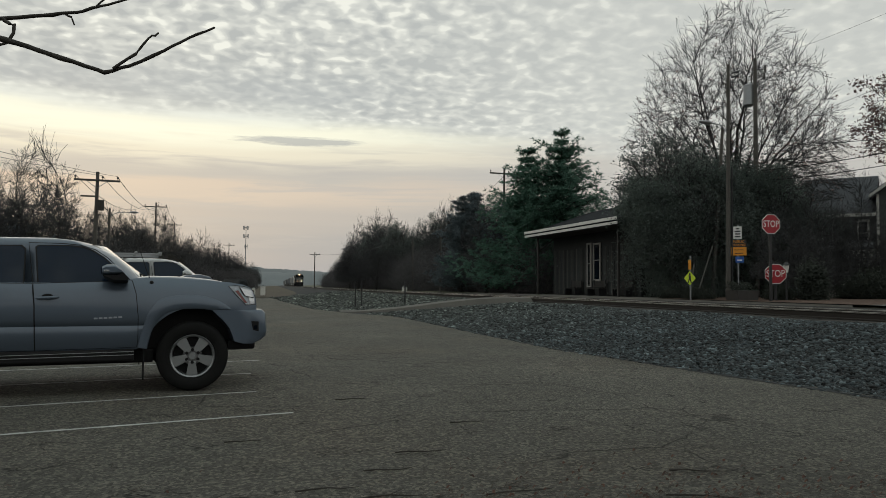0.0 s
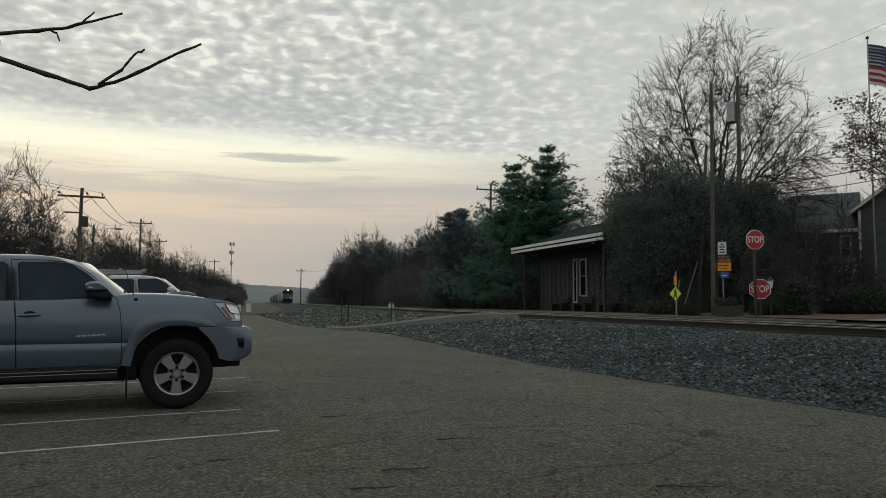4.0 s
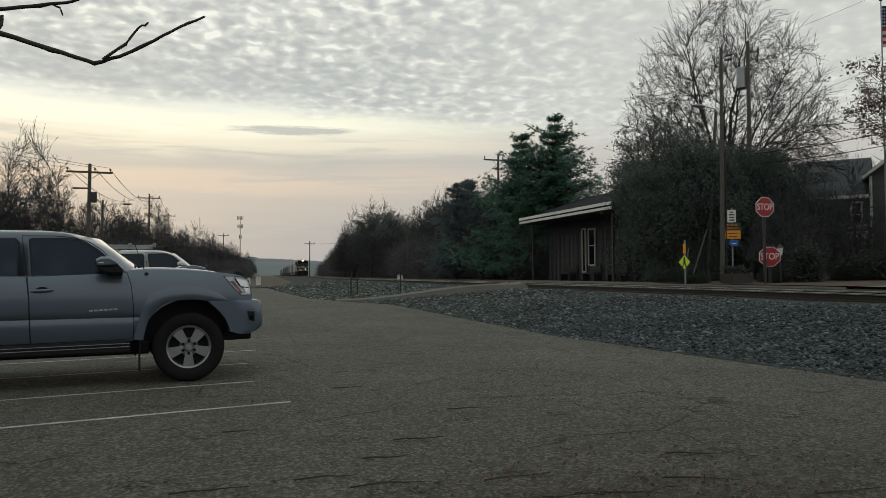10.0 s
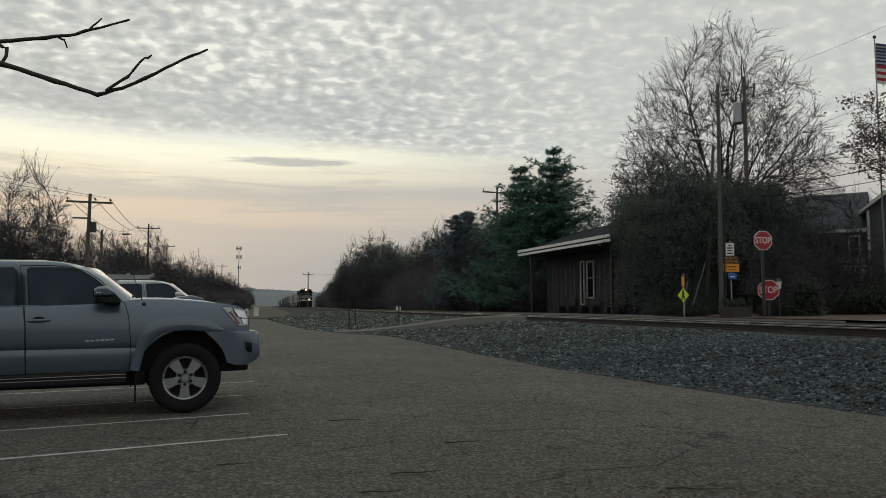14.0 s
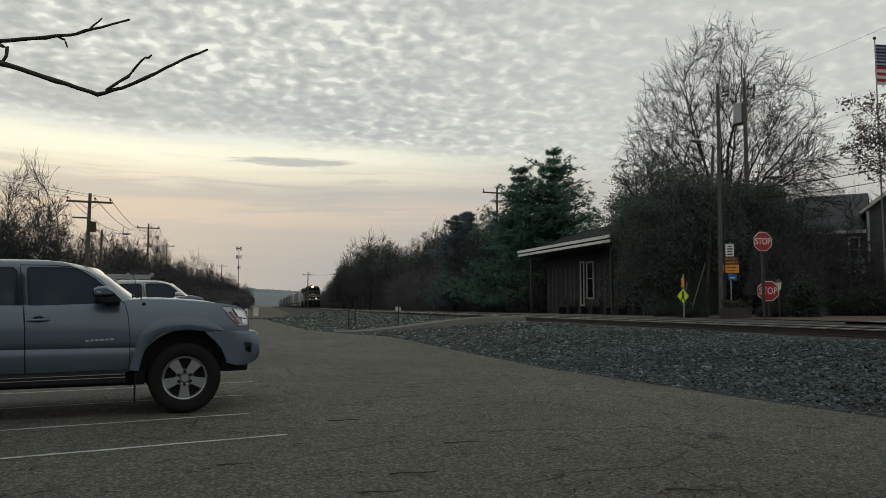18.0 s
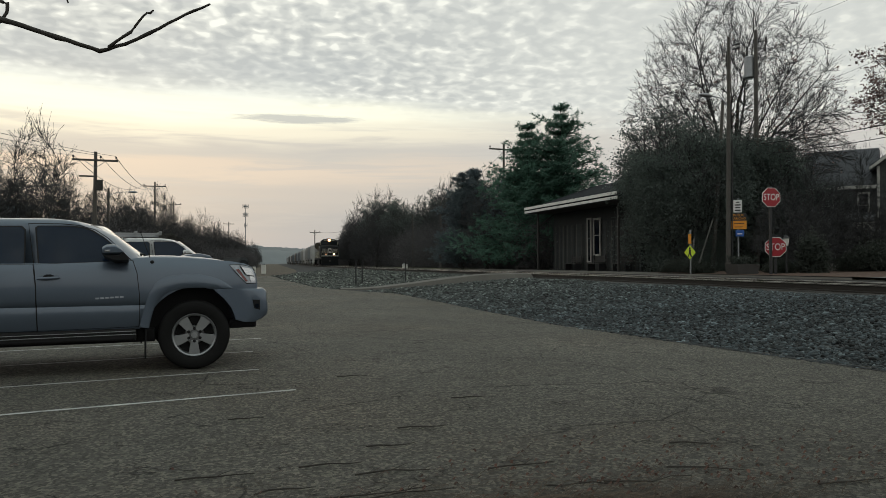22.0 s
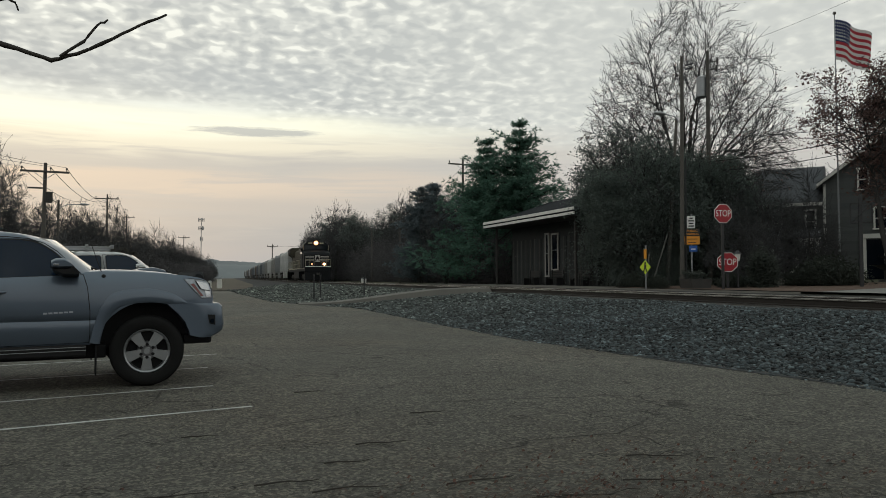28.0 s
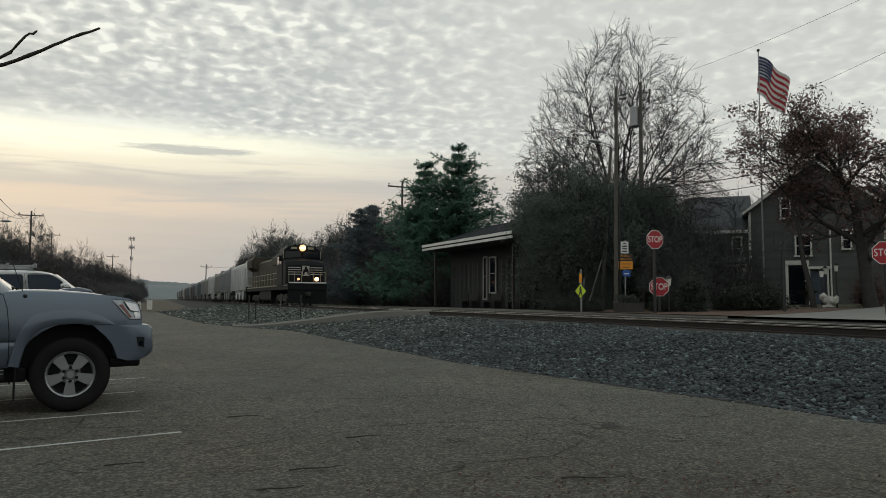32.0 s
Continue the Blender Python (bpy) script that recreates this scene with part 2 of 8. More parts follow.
M = {
    "ballast": mat("ballast_bed", (0.017, 0.018, 0.020), 0.95, var=0.45, scale=0.8, fine=24, bump=1.0, bump_scale=22),
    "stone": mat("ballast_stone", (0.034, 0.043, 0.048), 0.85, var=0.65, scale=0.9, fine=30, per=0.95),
    "track_bed": mat("oily_track_bed", (0.025, 0.023, 0.021), 0.95, var=0.4, scale=0.8, fine=20, bump=1.0, bump_scale=22),
    "tie": mat("creosote_tie", (0.03, 0.025, 0.021), 0.9, var=0.4, scale=3, fine=40, bump=0.4, per=0.3),
    "rail_side": mat("rusty_rail", (0.02, 0.015, 0.012), 0.85, 0.0, var=0.3, scale=2, fine=40, bump=0.2),
    "rail_head": mat("polished_rail_head", (0.34, 0.33, 0.31), 0.38, 1.0, var=0.12, scale=1, fine=30),
    "line": mat("worn_white_line", (0.37, 0.37, 0.355), 0.85, var=0.5, scale=3, fine=30, bump=0.1),
    "earth": mat("bare_earth", (0.066, 0.051, 0.034), 0.95, var=0.6, scale=0.5, fine=3, bump=0.6, bump_scale=8),
    "grass": mat("dry_grass_ground", (0.085, 0.085, 0.05), 0.95, var=0.4, scale=0.3, fine=6, bump=0.8, bump_scale=10),
    "concrete": mat("pale_concrete", (0.33, 0.315, 0.29), 0.9, var=0.2, scale=0.6, fine=15, bump=0.25),
    "path": mat("pale_asphalt_path", (0.115, 0.108, 0.097), 0.92, var=0.2, scale=0.8, fine=20, bump=0.4),
    "bark": mat("grey_brown_bark", (0.050, 0.048, 0.046), 0.95, var=0.35, scale=3, fine=30, bump=0.6, bump_scale=20, spec=0.12),
    "twig": mat("dark_twigs", (0.064, 0.064, 0.066), 0.95, var=0.3, scale=2, fine=20, spec=0.12),
    "needles": mat("pine_needles", (0.098, 0.185, 0.138), 0.7, var=0.3, scale=0.5, fine=6, per=0.25, spec=0.3, trans=0.5),
    "spruce": mat("dark_spruce_needles", (0.145, 0.175, 0.190), 0.8, var=0.3, scale=0.5, fine=6, per=0.25, spec=0.25, trans=0.45),
    "brown_leaf": mat("dry_oak_leaves", (0.150, 0.098, 0.088), 0.8, var=0.35, scale=0.7, fine=8, per=0.4, spec=0.2, trans=0.45),
    "dark_leaf": mat("dark_ivy_leaves", (0.122, 0.146, 0.132), 0.75, var=0.3, scale=0.7, fine=8, per=0.2, spec=0.3, trans=0.5),
    "bush_leaf": mat("clipped_bush_leaves", (0.048, 0.055, 0.046), 0.75, var=0.3, scale=0.7, fine=8, per=0.25, spec=0.25, trans=0.3),
    "scrub": mat("scrub_leaves", (0.105, 0.101, 0.104), 0.85, var=0.3, scale=0.6, fine=6, per=0.25, spec=0.2, trans=0.45),
    "cedar": mat("dull_cedar_needles", (0.085, 0.080, 0.070), 0.85, var=0.3, scale=0.5, fine=6, per=0.25, spec=0.2, trans=0.4),
    "wood_pole": mat("weathered_pole_wood", (0.085, 0.078, 0.070), 0.9, var=0.3, scale=2, fine=30, bump=0.4, bump_scale=25),
    "grey_metal": mat("galvanised_steel", (0.30, 0.31, 0.32), 0.5, 0.8, var=0.15, scale=3, fine=30),
    "black_metal": mat("black_painted_metal", (0.018, 0.018, 0.02), 0.45, 0.0, var=0.2, scale=3, fine=30),
    "wire": mat("black_cable", (0.02, 0.02, 0.02), 0.7),
    "white": mat("white_paint", (0.74, 0.74, 0.72), 0.6, var=0.08, scale=2, fine=30),
    "off_white": mat("weathered_white_trim", (0.68, 0.67, 0.63), 0.7, var=0.15, scale=1.5, fine=25),
    "stop_red": mat("stop_sign_red", (0.32, 0.012, 0.022), 0.4, var=0.1, scale=3, fine=40),
    "orange": mat("parking_sign_orange", (0.75, 0.30, 0.02), 0.5, var=0.1),
    "sign_blue": mat("sign_blue", (0.03, 0.12, 0.45), 0.45, var=0.1),
    "lime": mat("fluorescent_yellow_green", (0.62, 0.75, 0.04), 0.5, var=0.08),
}


def dust_and_skylight(m):
    """Brown dust on the far stones, thinning out nearer, with grazing skylight painted in."""
    tr = m.node_tree
    b = tr.nodes["Principled BSDF"]
    src = b.inputs["Base Color"].links[0].from_socket
    # a few stones are far paler than the rest
    isl = tr.nodes.new("ShaderNodeNewGeometry").outputs["Random Per Island"]
    src = mix(tr, 1.0, src, ramp(tr, math_node(tr, "FRACT", math_node(tr, "MULTIPLY", isl, 7.31)), [(0.0, (0.5, 0.5, 0.5)), (0.6, (0.8, 0.8, 0.8)), (0.82, (1.35, 1.35, 1.33)), (1.0, (2.4, 2.36, 2.25))]), "MULTIPLY")
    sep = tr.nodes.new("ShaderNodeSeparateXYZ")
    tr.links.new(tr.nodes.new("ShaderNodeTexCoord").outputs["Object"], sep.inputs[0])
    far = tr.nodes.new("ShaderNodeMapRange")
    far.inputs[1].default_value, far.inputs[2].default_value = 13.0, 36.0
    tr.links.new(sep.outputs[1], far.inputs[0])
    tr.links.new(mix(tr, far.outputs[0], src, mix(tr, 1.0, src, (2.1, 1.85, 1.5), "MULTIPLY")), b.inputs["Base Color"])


dust_and_skylight(M["stone"])
M["glass"] = glass("dark_window_glass")
# tinted car glass; the blue of reflected sky is put into its colour
M["tint"] = glass("tinted_glass_sky_blue", (0.006, 0.014, 0.030), 0.04, 0.24)
M["windshield"] = glass("sky_mirroring_windshield", (0.010, 0.014, 0.018), 0.03, 0.9)


# ---- mesh helpers ----
def mesh_of(name, verts, faces, material, smooth=False):
    me = bpy.data.meshes.new(name)
    me.from_pydata(verts, [], faces)
    me.materials.append(material)
    if smooth:
        me.polygons.foreach_set("use_smooth", [True] * len(me.polygons))
    me.update()
    return me


def part(name, bm, material, parent, label="", smooth=False):
    """Links a bmesh as one mesh object under a thing or a part."""
    me = bpy.data.meshes.new(name)
    bmesh.ops.recalc_face_normals(bm, faces=bm.faces)
    bm.to_mesh(me)
    bm.free()
    me.materials.append(material)
    if smooth:
        me.shade_smooth()
        me.set_sharp_from_angle(angle=radians(38))
    ob = new(name, me)
    ob.parent = parent
    if label:
        tagged(ob, label)
    return ob


def thing(name, label, category, m=None, group="", kind=""):
    ob = new(name)
    ob.empty_display_size = 0.2
    if m is not None:
        ob.matrix_basis = m
    return tagged(ob, label, category, group, kind)


def solid(name, bm, material, label, category="", m=None, group="", kind="", smooth=False):
    """A thing that is one mesh."""
    ob = part(name, bm, material, None, "", smooth)
    if m is not None:
        ob.matrix_basis = m
    return tagged(ob, label, category, group, kind)


def box(bm, x, y, z, sx, sy, sz, bevel=0.0, m=None):
    """A box round the centre x, y, z."""
    r = bmesh.ops.create_cube(bm, size=1.0)
    mm = Matrix.Translation((x, y, z)) @ Matrix.Diagonal((sx, sy, sz, 1))
    bmesh.ops.transform(bm, matrix=(m @ mm) if m is not None else mm, verts=r["verts"])
    if bevel:
        es = list({e for v in r["verts"] for e in v.link_edges})
        bmesh.ops.bevel(bm, geom=es, offset=bevel, segments=2, affect="EDGES", profile=0.6)
    return bm


def tube(bm, p, q, r0, r1=None, n=10, caps=True):
    p, q = Vector(p), Vector(q)
    d = q - p
    m = Matrix.Translation((p + q) / 2) @ d.to_track_quat("Z", "Y").to_matrix().to_4x4()
    bmesh.ops.create_cone(bm, cap_ends=caps, segments=n, radius1=r0, radius2=r0 if r1 is None else r1, depth=d.length, matrix=m)
    return bm


def slab(bm, pts, lo, hi, axis="y", bevel=0.0):
    """A flat outline pushed out between lo and hi along an axis. pts: (x, z) for y, (x, y) for z, (y, z) for x."""
    def place(a, b, c):
        return {"y": (a, c, b), "z": (a, b, c), "x": (c, a, b)}[axis]
    v0 = [bm.verts.new(place(a, b, lo)) for a, b in pts]
    v1 = [bm.verts.new(place(a, b, hi)) for a, b in pts]
    bm.faces.new(v0)
    bm.faces.new(v1[::-1])
    n = len(pts)
    for i in range(n):
        bm.faces.new((v0[i], v1[i], v1[(i + 1) % n], v0[(i + 1) % n]))
    if bevel:
        rim = [e for e in bm.edges if e.verts[0] in v0 and e.verts[1] in v0 or e.verts[0] in v1 and e.verts[1] in v1]
        bmesh.ops.bevel(bm, geom=rim, offset=bevel, segments=2, affect="EDGES", profile=0.6)
    return bm


def B():
    return bmesh.new()


def sweep(verts, faces, pts, radii, n=5):
    """Adds a tapered tube along pts to the lists."""
    base = len(verts)
    for i, p in enumerate(pts):
        d = (pts[min(i + 1, len(pts) - 1)] - pts[max(i - 1, 0)]).normalized()
        a = d.orthogonal().normalized()
        b = d.cross(a)
        for k in range(n):
            w = 2 * math.pi * k / n
            verts.append(p + (a * math.cos(w) + b * math.sin(w)) * radii[i])
    for i in range(len(pts) - 1):
        for k in range(n):
            k2 = (k + 1) % n
            o = base + i * n
            faces.append((o + k, o + k2, o + n + k2, o + n + k))


def cx(y):
    """The track's centre line, x for y."""
    if y >= 113:
        return 9.25
    if y >= 58.5:
        return 9.25 + 0.0488 * (113 - y) ** 2 / 109 - 0.3 * math.exp(-((y - 66) / 13) ** 2)
    return 10.58 + 0.0488 * (58.5 - y) - 0.3 * math.exp(-((y - 66) / 13) ** 2)


def smooth(k):
    k = min(1, max(0, k))
    return k * k * (3 - 2 * k)


def lerp_list(table, y):
    for (a, va), (b, vb) in zip(table, table[1:]):
        if y <= b:
            return va + (vb - va) * (max(y, a) - a) / (b - a)
    return table[-1][1]


RAIL_Z = 0.65           # top of the rails above the car park
BED_Z = 0.44
FAR_Z = 0.58            # ground across the track
EDGE = ((-40, 8.6), (0, 7.0), (6.3, 6.13), (8.3, 5.76), (12.2, 5.04), (17, 4.82), (24, 4.6), (27, 4.4), (29.5, 3.2), (35, 1.9), (53, 0.55), (66, -0.2), (72, 1.5), (88, 2.2), (120, 3.0))


def toe(y):
    """The edge of the asphalt, where the ballast begins."""
    return lerp_list(EDGE, y)

# ---- ground ----


def noise_col(tree, vec, scale):
    n = nd(tree, "ShaderNodeTexNoise", Scale=scale, Detail=3.0)
    tree.links.new(vec, n.inputs["Vector"])
    return n.outputs["Color"]


def asphalt():
    m = bpy.data.materials.new("old_asphalt")
    m.use_nodes = True
    tr = m.node_tree
    b = tr.nodes["Principled BSDF"]
    co = tr.nodes.new("ShaderNodeTexCoord").outputs["Object"]
    grain = noise_tex(tr, co, 150, 4, 0.75)
    patch = noise_tex(tr, co, 0.35, 4, 0.6, 0.5)
    mid = noise_tex(tr, co, 5.0, 4, 0.65)
    tone = math_node(tr, "ADD", math_node(tr, "MULTIPLY", grain, 0.5), math_node(tr, "ADD", math_node(tr, "MULTIPLY", patch, 0.3), math_node(tr, "MULTIPLY", mid, 0.2)))
    col = ramp(tr, tone, [(0.33, (0.043, 0.040, 0.034)), (0.5, (0.094, 0.090, 0.078)), (0.66, (0.174, 0.163, 0.143))])
    spk = nd(tr, "ShaderNodeTexVoronoi", Scale=52.0)
    tr.links.new(co, spk.inputs["Vector"])
    pebble = ramp(tr, spk.outputs["Color"], [(0.25, (0.30, 0.30, 0.30)), (0.55, (0.95, 0.95, 0.95)), (0.85, (2.3, 2.25, 2.1))])
    col = mix(tr, 0.6, col, pebble, "MULTIPLY")
    # reddish dust in broad drifts
    dust = ramp(tr, noise_tex(tr, co, 0.22, 3, 0.6, 0.4), [(0.42, (0, 0, 0)), (0.66, (0.5, 0.5, 0.5))])
    col = mix(tr, dust, col, mix(tr, 1.0, col, (1.08, 0.95, 0.86), "MULTIPLY"))
    # fine cracks
    warp = nd(tr, "ShaderNodeTexNoise", Scale=1.3, Detail=4.0)
    tr.links.new(co, warp.inputs["Vector"])
    wv = mix(tr, 0.25, co, warp.outputs["Color"])
    vor = nd(tr, "ShaderNodeTexVoronoi", Scale=0.75)
    vor.feature = "DISTANCE_TO_EDGE"
    tr.links.new(wv, vor.inputs["Vector"])
    crack = tr.nodes.new("ShaderNodeMapRange")
    for i, v in ((1, 0.0), (2, 0.007), (3, 1.0), (4, 0.0)):
        crack.inputs[i].default_value = v
    tr.links.new(vor.outputs["Distance"], crack.inputs[0])
    where = ramp(tr, noise_tex(tr, co, 0.5, 2, 0.5), [(0.45, (0, 0, 0)), (0.56, (1, 1, 1))])
    cfac = math_node(tr, "MULTIPLY", crack.outputs[0], where)
    # short hairline cracks and dark crumbled spots
    vor2 = nd(tr, "ShaderNodeTexVoronoi", Scale=3.0)
    vor2.feature = "DISTANCE_TO_EDGE"
    tr.links.new(mix(tr, 0.4, co, noise_col(tr, co, 4.0)), vor2.inputs["Vector"])
    hair = tr.nodes.new("ShaderNodeMapRange")
    for i, v in ((1, 0.0), (2, 0.035), (3, 1.0), (4, 0.0)):
        hair.inputs[i].default_value = v
    tr.links.new(vor2.outputs["Distance"], hair.inputs[0])
    where2 = ramp(tr, noise_tex(tr, co, 2.3, 3, 0.6), [(0.51, (0, 0, 0)), (0.62, (1, 1, 1))])
    cfac = math_node(tr, "MAXIMUM", cfac, math_node(tr, "MULTIPLY", hair.outputs[0], where2))
    col = mix(tr, math_node(tr, "MULTIPLY", cfac, 0.88), col, (0.014, 0.012, 0.011))
    tr.links.new(col, b.inputs["Base Color"])
    b.inputs["Roughness"].default_value = 0.88
    b.inputs["Specular IOR Level"].default_value = 0.35
    h = math_node(tr, "SUBTRACT", math_node(tr, "MULTIPLY", grain, 0.6), cfac)
    bn = nd(tr, "ShaderNodeBump", Strength=1.0, Distance=0.02)
    tr.links.new(h, bn.inputs["Height"])
    tr.links.new(bn.outputs[0], b.inputs["Normal"])
    return m


M["asphalt"] = asphalt()


def sheet(name, ys, edges, material, label, category=""):
    """A strip of ground: for each y a row of (x, z)."""
    verts, faces = [], []
    w = len(edges(ys[0]))
    for y in ys:
        verts += [(x, y, z) for x, z in edges(y)]
    for i in range(len(ys) - 1):
        for k in range(w - 1):
            o = i * w + k
            faces.append((o, o + 1, o + w + 1, o + w))
    ob = new(name, mesh_of(name, verts, faces, material, True))
    return tagged(ob, label, category, kind="structure")


YS = [-40, -20, -8, 0] + list(np.arange(3, 40, 1.0)) + list(range(40, 120, 4)) + [126, 140, 160, 200, 260, 340, 480, 720, 1200, 2200]
sheet("ground", [-200, -100, 0, 60, 120, 240, 480, 960, 2600], lambda y: [(x, -0.06) for x in (-4000, -800, -200, -60, 0, 60, 200, 800, 4000)], M["grass"],
      "dry winter grass and bare ground reaching the horizon", "ground")
sheet("car_park", [y for y in YS if y <= 68], lambda y: [(-70, 0), (-20, 0), (-6, 0), (-3, 0), (toe(y) - 1.2, 0), (toe(y) + 0.15, 0)], M["asphalt"],
      "old cracked brown-grey asphalt of a car park", "car park")
sheet("verge", [66] + [y for y in YS if y >= 68], lambda y: [(-60, 0.004 if y < 67 else 0.02), (-20, 0.02), (-6, 0.02), (-3, 0.03), (toe(y) + 0.25, 0.05)], M["earth"],
      "bare brown earth and dry grass beside the track", "ground")


def bed(y):
    c = cx(y)
    t = toe(y)
    out = [(t, -0.02)]
    top = c - 2.0
    for k in (0.2, 0.45, 0.7, 0.88, 1.0):
        x = t + (top - t) * k
        out.append((x, -0.02 + (BED_Z + 0.02) * (0.25 * k + 0.75 * smooth(k)) + 0.02 * math.sin(y * 0.9 + k * 5)))
    return out


sheet("ballast_bank", YS, bed, M["ballast"], "bank of blue-grey crushed stone ballast along the railway", "ballast")
# dark strip for dirt and the stones' edge shadow, both put into the colour
sheet("ballast_edge", [y for y in YS if y <= 68], lambda y: [(toe(y) - 0.09 - 0.03 * math.sin(y * 5), 0.005), (toe(y) + 0.04, 0.007)], M["ballast"], "dark fines and painted edge shadow along the asphalt", "ground")
sheet("track_bed", YS, lambda y: [(cx(y) - 2.0, BED_Z), (cx(y) - 1.3, BED_Z + 0.02), (cx(y) + 1.3, BED_Z + 0.02), (cx(y) + 2.4, BED_Z), (cx(y) + 4.0, BED_Z), (cx(y) + 4.8, FAR_Z - 0.01)],
      M["track_bed"], "dark oily ballast under the rails", "track bed")
sheet("far_ground", YS, lambda y: [(cx(y) + 4.8, FAR_Z), (cx(y) + 9, FAR_Z + 0.03), (27, FAR_Z + 0.14), (36, FAR_Z + 0.42), (70, FAR_Z + 0.6), (160, 1.2), (900, 1.3)], M["grass"],
      "dry grass and leaf-strewn ground across the track", "ground")

# ---- railway ----


def rail(off, name):
    th = thing(name, "steel running rail with a polished head on wooden ties", "rail", kind="structure")
    ys = [-40, -10] + list(range(0, 200, 10)) + [240, 320, 480, 800, 1400, 2600]
    prof = [(-0.07, -0.18), (0.07, -0.18), (0.07, -0.155), (0.012, -0.14), (0.012, -0.045), (0.036, -0.035), (0.036, -0.006), (-0.036, -0.006), (-0.036, -0.035), (-0.012, -0.045), (-0.012, -0.14), (-0.07, -0.155)]
    v, f = [], []
    n = len(prof)
    for y in ys:
        v += [(cx(y) + off + a, y, RAIL_Z + b) for a, b in prof]
    for i in range(len(ys) - 1):
        for k in range(n):
            o = i * n
            f.append((o + k, o + (k + 1) % n, o + n + (k + 1) % n, o + n + k))
    ob = new("rail_web", mesh_of("rail_web", v, f, M["rail_side"]))
    ob.parent = th
    v, f = [], []
    cap = [(-0.037, -0.024), (-0.030, 0.0), (0.030, 0.0), (0.037, -0.024)]
    for y in ys:
        v += [(cx(y) + off + a, y, RAIL_Z + b) for a, b in cap]
    for i in range(len(ys) - 1):
        for k in range(3):
            o = i * 4 + k
            f.append((o, o + 1, o + 5, o + 4))
    ob = new("rail_head", mesh_of("rail_head", v, f, M["rail_head"]))
    ob.parent = th
    return th


rail(-0.75, "rail_near")
rail(0.75, "rail_far")


def ties():
    th = thing("ties", "dark creosoted wooden ties bedded in the ballast", "ties", kind="structure")
    bm = B()
    box(bm, 0, 0, 0, 2.6, 0.23, 0.18, 0.012)
    me = bpy.data.meshes.new("tie")
    bm.to_mesh(me)
    bm.free()
    me.materials.append(M["tie"])
    rnd = random.Random(4)
    for i in range(240):
        y = 4 + i * 0.52
        ob = new("tie", me)
        ob.parent = th
        ob.matrix_basis = pose(cx(y) + rnd.uniform(-0.04, 0.04), y, RAIL_Z - 0.27 + rnd.uniform(-0.012, 0.008), 0, 0, 1.7 + rnd.uniform(-0.8, 0.8))


ties()

# ---- train ----
M.update({
    "loco_black": mat("black_locomotive_paint", (0.012, 0.013, 0.015), 0.65, var=0.3, scale=1.5, fine=20, spec=0.15),
    "loco_grey": mat("pale_yellowed_handrail_paint", (0.30, 0.28, 0.20), 0.6, var=0.25, scale=1.2, fine=20),
    "nose_white": mat("dusty_white_nose_paint", (0.42, 0.42, 0.40), 0.7, var=0.25, scale=1.2, fine=14),
    "cab_glass": glass("cab_window_glass", (0.010, 0.014, 0.016), 0.06, 0.4),
    "bogie": mat("dusty_bogie_steel", (0.045, 0.042, 0.038), 0.85, var=0.35, scale=3, fine=30, bump=0.2),
    "loco_side": mat("grimy_yellow_brown_hood_paint", (0.052, 0.047, 0.034), 0.7, var=0.4, scale=1.2, fine=14, spec=0.2),
    "hopper_tan": mat("weathered_tan_hopper", (0.28, 0.275, 0.262), 0.75, var=0.25, scale=0.7, fine=10),
    "hopper_grey": mat("mid_grey_hopper", (0.24, 0.25, 0.26), 0.75, var=0.25, scale=0.7, fine=10),
    "hopper_blue": mat("faded_blue_grey_railcar", (0.125, 0.14, 0.152), 0.75, var=0.25, scale=0.7, fine=10),
    "hopper": mat("weathered_pale_grey_hopper", (0.50, 0.50, 0.49), 0.75, var=0.22, scale=0.7, fine=10, per=0.12),
    "hopper_dark": mat("rusty_brown_car_paint", (0.145, 0.12, 0.105), 0.8, var=0.3, scale=0.7, fine=10, per=0.2),
    "lamp": mat("warm_headlight", (1.0, 0.80, 0.52), 0.3, emit=9.0),
    # glow of the discs that imitate the orange bloom round the lamps
    "lamp_bloom": mat("warm_lamp_bloom", (1.0, 0.45, 0.18), 0.3, emit=1.8),
    "lamp_dim": mat("warm_small_headlight", (1.0, 0.50, 0.25), 0.3, emit=1.2),
    "wheel": mat("steel_wheel", (0.10, 0.09, 0.085), 0.6, 0.6, var=0.3),
})


def bogie(parent, y, axles, gap, side=1.02):
    bg = part("bogie", bogie_frame(axles, gap, side), M["bogie"], parent)
    bg.matrix_basis = pose(0, y, 0)
    for i in range(axles):
        o = (i - (axles - 1) / 2) * gap
        bm = B()
        for s in (-1, 1):
            tube(bm, (s * 0.68, 0, 0.5), (s * 0.80, 0, 0.5), 0.5, 0.5, 18)
        tube(bm, (-0.7, 0, 0.5), (0.7, 0, 0.5), 0.09, 0.09, 8)
        w = part("wheelset", bm, M["wheel"], bg)
        w.matrix_basis = pose(0, o, 0)


